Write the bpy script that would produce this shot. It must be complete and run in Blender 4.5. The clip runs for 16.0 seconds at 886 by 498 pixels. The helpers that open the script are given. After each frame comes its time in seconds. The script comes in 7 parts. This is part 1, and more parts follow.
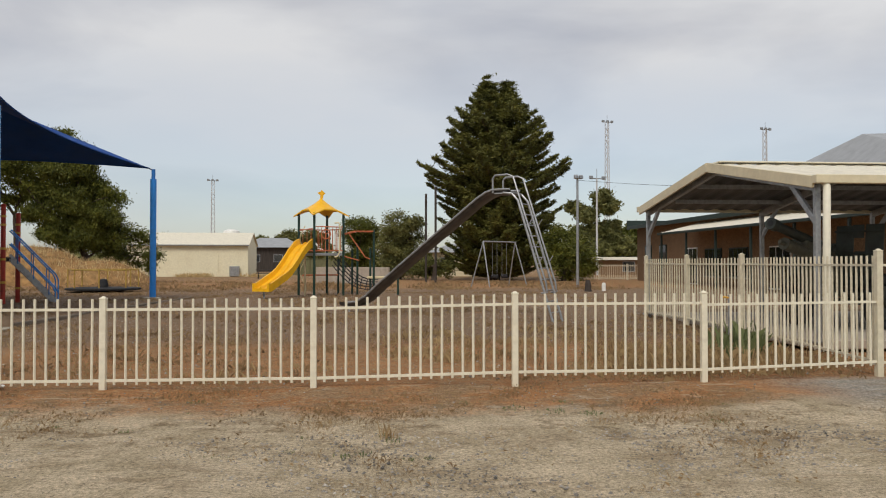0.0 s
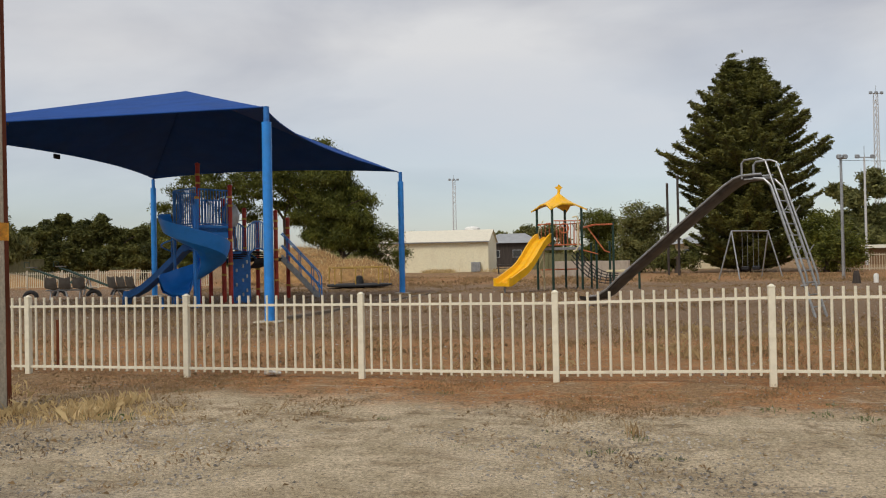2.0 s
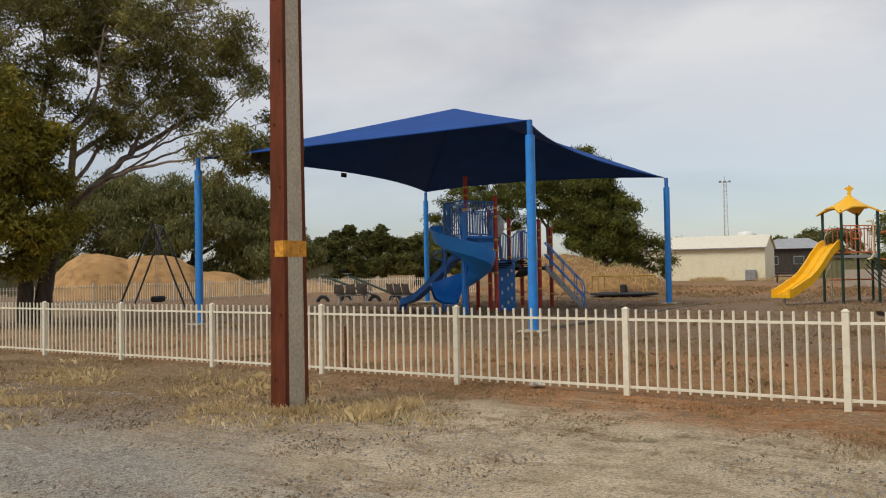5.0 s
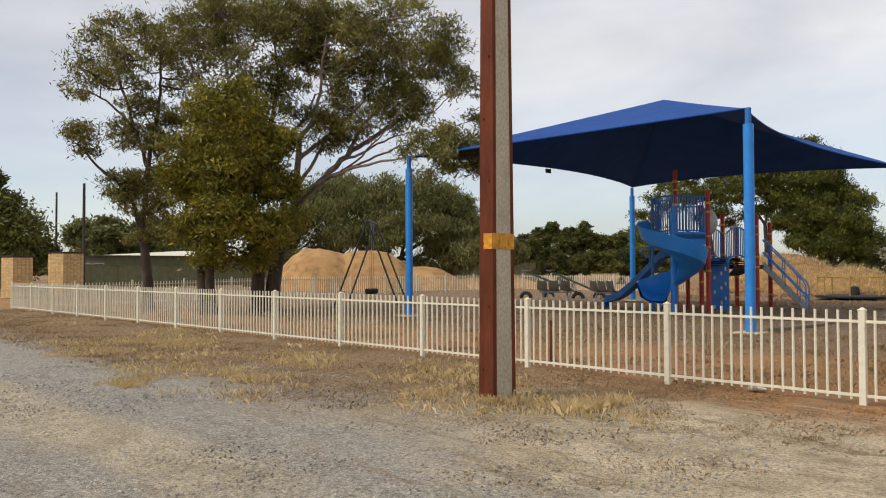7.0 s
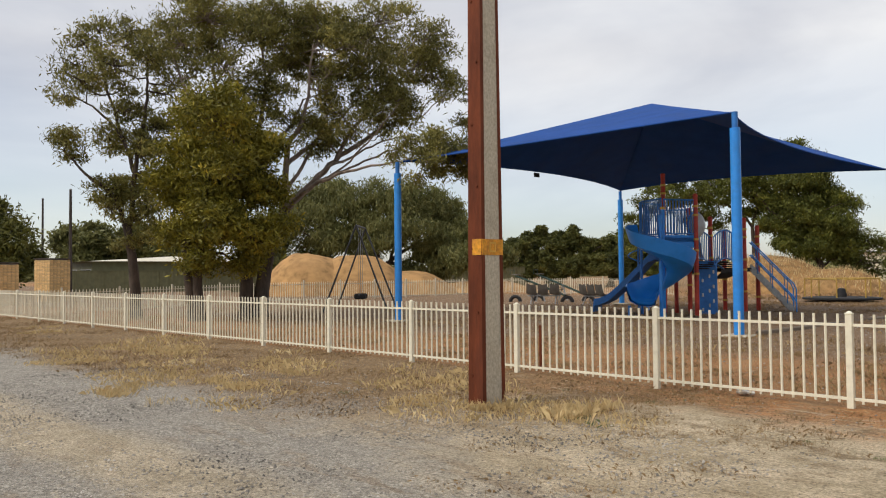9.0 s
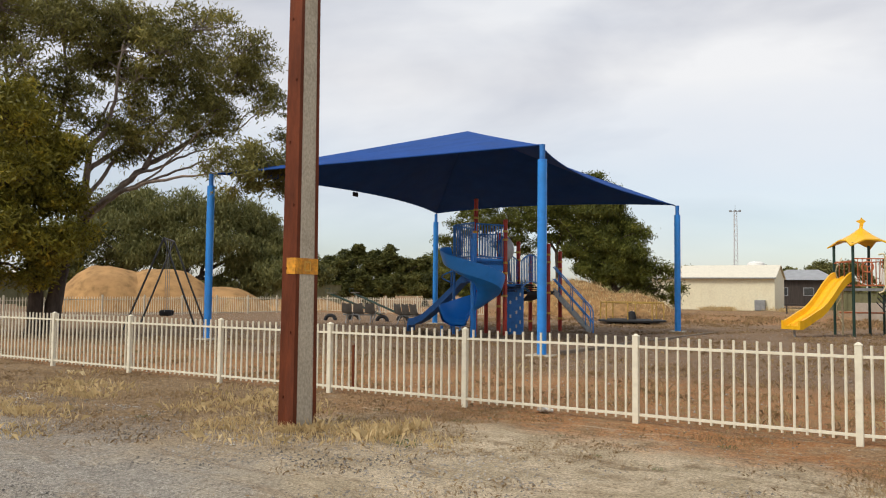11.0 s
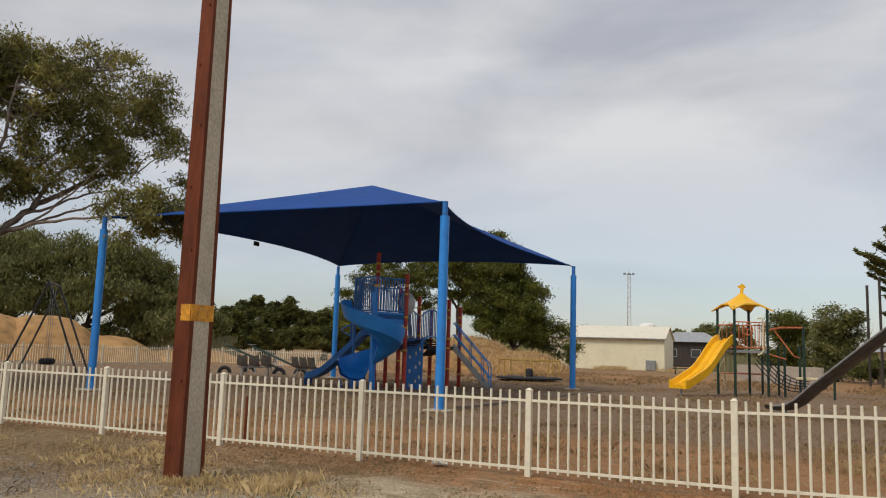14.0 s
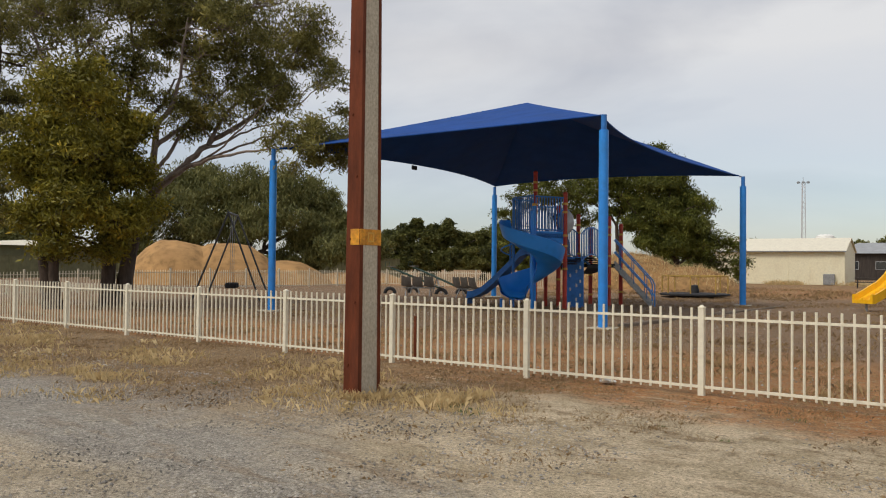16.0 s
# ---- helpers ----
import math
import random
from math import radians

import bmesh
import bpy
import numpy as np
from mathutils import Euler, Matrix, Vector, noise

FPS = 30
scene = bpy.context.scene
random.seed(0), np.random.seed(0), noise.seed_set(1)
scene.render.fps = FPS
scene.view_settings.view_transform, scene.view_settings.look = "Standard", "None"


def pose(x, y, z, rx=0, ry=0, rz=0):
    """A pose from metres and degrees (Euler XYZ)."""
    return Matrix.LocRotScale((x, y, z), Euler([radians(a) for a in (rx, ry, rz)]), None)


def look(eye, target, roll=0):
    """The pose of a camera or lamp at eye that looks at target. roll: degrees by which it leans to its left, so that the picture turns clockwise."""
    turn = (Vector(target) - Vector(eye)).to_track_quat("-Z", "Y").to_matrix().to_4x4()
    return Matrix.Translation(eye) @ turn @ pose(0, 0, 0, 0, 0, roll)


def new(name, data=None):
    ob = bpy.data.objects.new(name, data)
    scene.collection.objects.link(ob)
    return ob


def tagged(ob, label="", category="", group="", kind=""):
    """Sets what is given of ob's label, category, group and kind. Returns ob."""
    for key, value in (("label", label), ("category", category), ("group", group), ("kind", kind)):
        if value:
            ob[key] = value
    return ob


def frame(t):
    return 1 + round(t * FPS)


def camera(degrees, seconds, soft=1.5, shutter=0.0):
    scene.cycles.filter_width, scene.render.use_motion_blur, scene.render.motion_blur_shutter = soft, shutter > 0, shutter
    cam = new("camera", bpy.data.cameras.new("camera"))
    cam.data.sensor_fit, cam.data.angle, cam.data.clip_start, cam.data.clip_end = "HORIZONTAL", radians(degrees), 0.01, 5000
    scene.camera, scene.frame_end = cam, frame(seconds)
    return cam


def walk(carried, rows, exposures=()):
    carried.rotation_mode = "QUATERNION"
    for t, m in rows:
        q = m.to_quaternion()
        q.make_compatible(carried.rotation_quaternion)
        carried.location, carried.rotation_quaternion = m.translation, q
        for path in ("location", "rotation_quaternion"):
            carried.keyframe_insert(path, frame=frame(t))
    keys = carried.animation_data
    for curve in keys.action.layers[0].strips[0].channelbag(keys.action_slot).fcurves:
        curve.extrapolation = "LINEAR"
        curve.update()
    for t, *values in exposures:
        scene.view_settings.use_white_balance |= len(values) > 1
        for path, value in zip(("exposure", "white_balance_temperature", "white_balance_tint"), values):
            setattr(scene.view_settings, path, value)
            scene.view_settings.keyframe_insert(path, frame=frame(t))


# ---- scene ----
cam = camera(58.8, 16.0, soft=1.1)
PATH = [
    (0, (0.746, -9.57, 1.492), (0.916, -7.577, 1.526), -0.0),
    (0.5, (0.736, -9.559, 1.492), (0.809, -7.561, 1.523), -0.5),
    (1, (0.723, -9.561, 1.498), (0.646, -7.563, 1.53), -0.7),
    (1.5, (0.714, -9.562, 1.498), (0.465, -7.578, 1.524), -1.2),
    (2, (0.721, -9.553, 1.495), (0.294, -7.6, 1.52), -1.1),
    (2.5, (0.714, -9.547, 1.487), (0.196, -7.615, 1.508), -1.2),
    (3, (0.716, -9.556, 1.493), (0.09, -7.657, 1.52), -1.3),
    (3.5, (0.702, -9.542, 1.496), (0.053, -7.651, 1.539), -1.1),
    (4, (0.692, -9.555, 1.505), (-0.114, -7.725, 1.553), -0.9),
    (4.5, (0.712, -9.561, 1.532), (-0.186, -7.774, 1.568), -1.1),
    (5, (0.72, -9.571, 1.593), (-0.318, -7.863, 1.646), -1.0),
    (7.3, (0.644, -9.61, 1.536), (-0.804, -8.231, 1.583), -0.1),
    (7.5, (0.641, -9.617, 1.574), (-0.805, -8.236, 1.616), -0.0),
    (8, (0.647, -9.615, 1.58), (-0.801, -8.236, 1.626), -0.4),
    (8.2, (0.645, -9.601, 1.567), (-0.809, -8.229, 1.619), -0.8),
    (10.3, (0.671, -9.577, 1.58), (-0.544, -7.992, 1.667), 0.2),
    (10.5, (0.678, -9.589, 1.586), (-0.489, -7.967, 1.677), 0.1),
    (11, (0.687, -9.598, 1.592), (-0.368, -7.902, 1.7), 0.6),
    (11.5, (0.676, -9.579, 1.595), (-0.303, -7.848, 1.803), 2.5),
    (12, (0.834, -9.684, 1.562), (-0.1, -7.955, 1.935), 1.2),
    (12.5, (0.792, -9.699, 1.547), (-0.069, -7.924, 1.877), 1.5),
    (13, (0.786, -9.691, 1.542), (-0.075, -7.91, 1.837), 1.4),
    (13.5, (0.781, -9.684, 1.532), (-0.067, -7.891, 1.795), 1.5),
    (14, (0.77, -9.683, 1.545), (-0.065, -7.883, 1.798), 1.8),
    (14.5, (0.744, -9.697, 1.557), (-0.215, -7.959, 1.802), 1.6),
    (15, (0.694, -9.696, 1.556), (-0.425, -8.052, 1.768), 1.1),
    (15.5, (0.648, -9.647, 1.58), (-0.591, -8.078, 1.615), 0.7),
    (16, (0.648, -9.642, 1.549), (-0.529, -8.025, 1.59), 0.6),
]
walk(cam, [(t, look(eye, target, roll)) for t, eye, target, roll in PATH],
     [(0, -0.06), (4.5, -0.06), (5.2, 0.0), (7.3, 0.25), (8.2, 0.25), (10.3, 0.27), (10.5, 0.27), (11, 0.28), (11.5, 0.36), (12, 0.24), (12.5, -0.05), (15, -0.06), (16, 0.02)])

# ---------- world, sun ----------
world = bpy.data.worlds.new("world")
scene.world = world
world.use_nodes = True
wn, wl = world.node_tree.nodes, world.node_tree.links
wn.clear()
w_out = wn.new("ShaderNodeOutputWorld")
w_bg = wn.new("ShaderNodeBackground")
w_sky = wn.new("ShaderNodeTexSky")
w_sky.sky_type, w_sky.sun_disc = "NISHITA", False
w_sky.sun_elevation, w_sky.sun_rotation = radians(48), radians(205)
w_co = wn.new("ShaderNodeTexCoord")
w_map = wn.new("ShaderNodeMapping")
w_map.inputs["Scale"].default_value = (1.0, 1.0, 3.2)
w_n1 = wn.new("ShaderNodeTexNoise")
w_n1.inputs["Scale"].default_value, w_n1.inputs["Detail"].default_value = 1.7, 6
w_n1.inputs["Roughness"].default_value, w_n1.inputs["Distortion"].default_value = 0.5, 0.3
w_r1 = wn.new("ShaderNodeValToRGB")
w_r1.color_ramp.elements[0].position, w_r1.color_ramp.elements[0].color = 0.39, (0.47, 0.485, 0.54, 1)
w_r1.color_ramp.elements[1].position, w_r1.color_ramp.elements[1].color = 0.62, (0.73, 0.735, 0.75, 1)
w_sep = wn.new("ShaderNodeSeparateXYZ")
w_r2 = wn.new("ShaderNodeMapRange")
w_r2.inputs["From Min"].default_value, w_r2.inputs["From Max"].default_value = 0.0, 0.26
w_r2.inputs["To Min"].default_value, w_r2.inputs["To Max"].default_value = 0.2, 0.95
w_n2 = wn.new("ShaderNodeTexNoise")
w_n2.inputs["Scale"].default_value, w_n2.inputs["Detail"].default_value = 3.0, 5
w_add = wn.new("ShaderNodeMath")
w_add.operation, w_add.use_clamp = "MULTIPLY_ADD", True
w_add.inputs[1].default_value = 0.45
w_sub = wn.new("ShaderNodeMath")
w_sub.operation = "SUBTRACT"
w_sub.inputs[1].default_value = 0.2
w_gain = wn.new("ShaderNodeVectorMath")
w_gain.operation = "SCALE"
w_gain.inputs["Scale"].default_value = 0.118
w_mix = wn.new("ShaderNodeMix")
w_mix.data_type = "RGBA"
wl.new(w_co.outputs["Generated"], w_map.inputs["Vector"])
wl.new(w_map.outputs["Vector"], w_n1.inputs["Vector"])
wl.new(w_map.outputs["Vector"], w_n2.inputs["Vector"])
wl.new(w_n1.outputs["Fac"], w_r1.inputs["Fac"])
wl.new(w_co.outputs["Generated"], w_sep.inputs["Vector"])
wl.new(w_sep.outputs["Z"], w_r2.inputs["Value"])
wl.new(w_r2.outputs["Result"], w_sub.inputs[0])
wl.new(w_n2.outputs["Fac"], w_add.inputs[0])
wl.new(w_sub.outputs["Value"], w_add.inputs[2])
wl.new(w_sky.outputs["Color"], w_gain.inputs[0])
wl.new(w_add.outputs["Value"], w_mix.inputs["Factor"])
wl.new(w_gain.outputs["Vector"], w_mix.inputs["A"])
wl.new(w_r1.outputs["Color"], w_mix.inputs["B"])
wl.new(w_mix.outputs["Result"], w_bg.inputs["Color"])
w_bg.inputs["Strength"].default_value = 1.0
wl.new(w_bg.outputs["Background"], w_out.inputs["Surface"])

sun_data = bpy.data.lights.new("sun", "SUN")
sun_data.energy, sun_data.angle, sun_data.color = 2.05, radians(20), (1.0, 0.93, 0.82)
sun = new("sun", sun_data)
sun.matrix_world = look((-25, -40, 60), (-6, 6, 0))

# ---------- materials ----------
def mat(name, colour, rough=0.6, metal=0.0, vary=0.12, scale=6.0, bump=0.0, bump_scale=40.0, dirt=None, dirt_amount=0.0, dirt_scale=2.0, spec=0.4, per_object=0.0, stretch=(1, 1, 1)):
    m = bpy.data.materials.new(name)
    m.use_nodes = True
    n, l = m.node_tree.nodes, m.node_tree.links
    b = n["Principled BSDF"]
    b.inputs["Roughness"].default_value, b.inputs["Metallic"].default_value = rough, metal
    b.inputs["Specular IOR Level"].default_value = spec
    co = n.new("ShaderNodeTexCoord")
    mp = n.new("ShaderNodeMapping")
    mp.inputs["Scale"].default_value = stretch
    l.new(co.outputs["Object"], mp.inputs["Vector"])
    nz = n.new("ShaderNodeTexNoise")
    nz.inputs["Scale"].default_value, nz.inputs["Detail"].default_value = scale, 8
    nz.inputs["Roughness"].default_value = 0.65
    l.new(mp.outputs["Vector"], nz.inputs["Vector"])
    lo = [max(0.0, c * (1 - 1.6 * vary)) for c in colour]
    hi = [min(1.0, c * (1 + 1.6 * vary)) for c in colour]
    rp = n.new("ShaderNodeValToRGB")
    rp.color_ramp.elements[0].position, rp.color_ramp.elements[0].color = 0.32, (*lo, 1)
    rp.color_ramp.elements[1].position, rp.color_ramp.elements[1].color = 0.68, (*hi, 1)
    l.new(nz.outputs["Fac"], rp.inputs["Fac"])
    colour_out = rp.outputs["Color"]
    if dirt:
        dn = n.new("ShaderNodeTexNoise")
        dn.inputs["Scale"].default_value, dn.inputs["Detail"].default_value = dirt_scale, 10
        dn.inputs["Roughness"].default_value = 0.7
        l.new(mp.outputs["Vector"], dn.inputs["Vector"])
        dr = n.new("ShaderNodeMapRange")
        dr.inputs["From Min"].default_value, dr.inputs["From Max"].default_value = 0.48, 0.72
        dr.inputs["To Max"].default_value = dirt_amount
        l.new(dn.outputs["Fac"], dr.inputs["Value"])
        mx = n.new("ShaderNodeMix")
        mx.data_type = "RGBA"
        mx.inputs["B"].default_value = (*dirt, 1)
        l.new(dr.outputs["Result"], mx.inputs["Factor"])
        l.new(colour_out, mx.inputs["A"])
        colour_out = mx.outputs["Result"]
    if per_object:
        oi = n.new("ShaderNodeObjectInfo")
        hs = n.new("ShaderNodeHueSaturation")
        vr = n.new("ShaderNodeMapRange")
        vr.inputs["To Min"].default_value, vr.inputs["To Max"].default_value = 1 - per_object, 1 + per_object
        l.new(oi.outputs["Random"], vr.inputs["Value"])
        l.new(vr.outputs["Result"], hs.inputs["Value"])
        l.new(colour_out, hs.inputs["Color"])
        colour_out = hs.outputs["Color"]
    l.new(colour_out, b.inputs["Base Color"])
    if bump:
        bn = n.new("ShaderNodeTexNoise")
        bn.inputs["Scale"].default_value, bn.inputs["Detail"].default_value = bump_scale, 6
        l.new(mp.outputs["Vector"], bn.inputs["Vector"])
        bp = n.new("ShaderNodeBump")
        bp.inputs["Strength"].default_value, bp.inputs["Distance"].default_value = bump, 0.02
        l.new(bn.outputs["Fac"], bp.inputs["Height"])
        l.new(bp.outputs["Normal"], b.inputs["Normal"])
    return m


def leaf_mat(name, dark, light, tip=None):
    """Foliage: colour varies leaf by leaf and clump by clump."""
    m = bpy.data.materials.new(name)
    m.use_nodes = True
    n, l = m.node_tree.nodes, m.node_tree.links
    b = n["Principled BSDF"]
    b.inputs["Roughness"].default_value, b.inputs["Specular IOR Level"].default_value = 0.55, 0.25
    geo, co = n.new("ShaderNodeNewGeometry"), n.new("ShaderNodeTexCoord")
    nz = n.new("ShaderNodeTexNoise")
    nz.inputs["Scale"].default_value, nz.inputs["Detail"].default_value = 0.9, 3
    l.new(co.outputs["Object"], nz.inputs["Vector"])
    ad = n.new("ShaderNodeMath")
    ad.operation = "MULTIPLY_ADD"
    ad.inputs[1].default_value = 0.45
    l.new(geo.outputs["Random Per Island"], ad.inputs[0])
    sc = n.new("ShaderNodeMath")
    sc.operation = "MULTIPLY_ADD"
    sc.inputs[1].default_value, sc.inputs[2].default_value = 1.3, -0.38
    l.new(nz.outputs["Fac"], sc.inputs[0])
    l.new(sc.outputs["Value"], ad.inputs[2])
    rp = n.new("ShaderNodeValToRGB")
    rp.color_ramp.elements[0].position, rp.color_ramp.elements[0].color = 0.1, (*dark, 1)
    rp.color_ramp.elements[1].position, rp.color_ramp.elements[1].color = 0.75, (*light, 1)
    if tip:
        e = rp.color_ramp.elements.new(0.97)
        e.color = (*tip, 1)
    l.new(ad.outputs["Value"], rp.inputs["Fac"])
    l.new(rp.outputs["Color"], b.inputs["Base Color"])
    tr = n.new("ShaderNodeBsdfTranslucent")
    l.new(rp.outputs["Color"], tr.inputs["Color"])
    mx = n.new("ShaderNodeMixShader")
    mx.inputs["Fac"].default_value = 0.22
    l.new(b.outputs["BSDF"], mx.inputs[1])
    l.new(tr.outputs["BSDF"], mx.inputs[2])
    l.new(mx.outputs["Shader"], n["Material Output"].inputs["Surface"])
    return m


M_FENCE = mat("cream_powdercoat", (0.78, 0.73, 0.58), 0.4, vary=0.05, scale=9, dirt=(0.42, 0.33, 0.22), dirt_amount=0.35, dirt_scale=5)
# the fence cream again, dulled and tanned: shelter shade put into the paint colour
M_FENCE_TALL = mat("shaded_cream_powdercoat", (0.66, 0.60, 0.45), 0.45, vary=0.07, scale=9, dirt=(0.40, 0.31, 0.2), dirt_amount=0.5, dirt_scale=4)
M_FENCE_FAR = mat("weathered_cream_paint", (0.62, 0.56, 0.44), 0.5, vary=0.08, dirt=(0.35, 0.27, 0.18), dirt_amount=0.4)
M_BLUEPOST = mat("bright_blue_paint", (0.03, 0.25, 0.72), 0.35, vary=0.06, dirt=(0.05, 0.12, 0.25), dirt_amount=0.3)
M_SAIL = mat("blue_shade_cloth", (0.013, 0.064, 0.265), 0.8, vary=0.10, scale=1.2, bump=0.15, bump_scale=220, dirt=(0.03, 0.07, 0.2), dirt_amount=0.5, dirt_scale=0.8, spec=0.15)
M_RUST = mat("rusted_steel", (0.135, 0.034, 0.013), 0.75, spec=0.2, vary=0.3, scale=4, bump=0.3, dirt=(0.06, 0.022, 0.014), dirt_amount=0.7, dirt_scale=3, stretch=(1, 1, 0.25))
M_CONC = mat("aged_concrete", (0.49, 0.43, 0.33), 0.85, vary=0.16, scale=30, bump=0.35, bump_scale=90, dirt=(0.26, 0.21, 0.15), dirt_amount=0.5, dirt_scale=5, stretch=(1, 1, 0.8))
M_ORANGE = mat("orange_marker_paint", (0.62, 0.27, 0.02), 0.6, vary=0.25, scale=14, dirt=(0.4, 0.14, 0.03), dirt_amount=0.8, dirt_scale=9)
M_YELLOW = mat("yellow_plastic", (0.86, 0.46, 0.01), 0.38, vary=0.05, scale=3, dirt=(0.55, 0.32, 0.04), dirt_amount=0.4)
M_BLUESLIDE = mat("blue_plastic", (0.028, 0.25, 0.74), 0.3, vary=0.1, scale=2, dirt=(0.05, 0.2, 0.5), dirt_amount=0.5)
M_BLUEDARK = mat("blue_painted_steel", (0.028, 0.165, 0.49), 0.45, vary=0.12)
M_RED = mat("red_painted_steel", (0.46, 0.045, 0.025), 0.45, vary=0.15, dirt=(0.12, 0.03, 0.02), dirt_amount=0.5)
M_BAND = mat("yellow_clamp", (0.6, 0.33, 0.05), 0.45)
M_GREENPOST = mat("dark_green_steel", (0.016, 0.045, 0.033), 0.45, vary=0.15)
M_ORANGERAIL = mat("faded_red_rail", (0.55, 0.16, 0.065), 0.5, vary=0.15)
M_CREAMBAR = mat("cream_rail", (0.68, 0.58, 0.36), 0.5)
M_BLACK = mat("black_rubber", (0.018, 0.018, 0.02), 0.7, vary=0.2)
M_GALV = mat("galvanised_steel", (0.36, 0.37, 0.38), 0.42, metal=0.55, vary=0.14, scale=12, dirt=(0.2, 0.19, 0.17), dirt_amount=0.5)
M_SLIDESTEEL = mat("dull_slide_steel", (0.10, 0.095, 0.09), 0.5, metal=0.4, vary=0.2, scale=4, dirt=(0.16, 0.12, 0.08), dirt_amount=0.5)
M_CREAM = mat("cream_sheet_steel", (0.66, 0.58, 0.40), 0.5, vary=0.05, dirt=(0.5, 0.4, 0.26), dirt_amount=0.4, dirt_scale=1)
M_SHED = mat("pale_cream_wall_sheet", (0.80, 0.74, 0.54), 0.5, vary=0.05, dirt=(0.6, 0.5, 0.34), dirt_amount=0.35, dirt_scale=1)
M_CREAMROOF = mat("pale_roof_sheet", (0.70, 0.65, 0.52), 0.45, vary=0.06, dirt=(0.5, 0.46, 0.38), dirt_amount=0.4)
M_BARK = mat("tree_bark", (0.075, 0.055, 0.042), 0.9, vary=0.35, scale=5, bump=0.8, bump_scale=14, dirt=(0.16, 0.13, 0.105), dirt_amount=0.4, stretch=(1, 1, 0.3))
M_LIMB = mat("pale_limb_bark", (0.19, 0.145, 0.115), 0.9, vary=0.3, scale=5, bump=0.6, bump_scale=16, dirt=(0.3, 0.26, 0.22), dirt_amount=0.6, stretch=(1, 1, 0.4))
M_GUM = leaf_mat("gum_leaves", (0.06, 0.061, 0.019), (0.285, 0.256, 0.07), (0.5, 0.39, 0.1))
M_GUMLOW = leaf_mat("low_gum_leaves", (0.055, 0.058, 0.012), (0.29, 0.25, 0.03), (0.62, 0.42, 0.045))
M_PINE = leaf_mat("pine_needles", (0.03, 0.036, 0.009), (0.185, 0.18, 0.042), (0.30, 0.265, 0.065))
M_CYPRESS = leaf_mat("cypress_foliage", (0.033, 0.042, 0.013), (0.17, 0.17, 0.045), (0.32, 0.27, 0.07))
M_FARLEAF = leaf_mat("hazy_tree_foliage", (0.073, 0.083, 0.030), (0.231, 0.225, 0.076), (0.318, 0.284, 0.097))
M_PEPPER = leaf_mat("pepper_tree_foliage", (0.034, 0.045, 0.011), (0.17, 0.18, 0.032), (0.32, 0.295, 0.052))
M_STRAW = leaf_mat("dry_grass_blades", (0.5, 0.37, 0.18), (0.74, 0.58, 0.32), (0.84, 0.72, 0.46))
M_DULLSTRAW = leaf_mat("dull_straw_blades", (0.27, 0.18, 0.09), (0.48, 0.35, 0.18), (0.58, 0.46, 0.26))
M_BROWNGRASS = leaf_mat("dead_brown_grass", (0.2, 0.13, 0.07), (0.42, 0.29, 0.15), (0.52, 0.39, 0.21))
M_GREENWEED = leaf_mat("green_weed_leaves", (0.09, 0.11, 0.04), (0.2, 0.23, 0.1))
M_PEBBLE = leaf_mat("pebble_stone", (0.10, 0.09, 0.08), (0.44, 0.40, 0.35), (0.68, 0.63, 0.56))


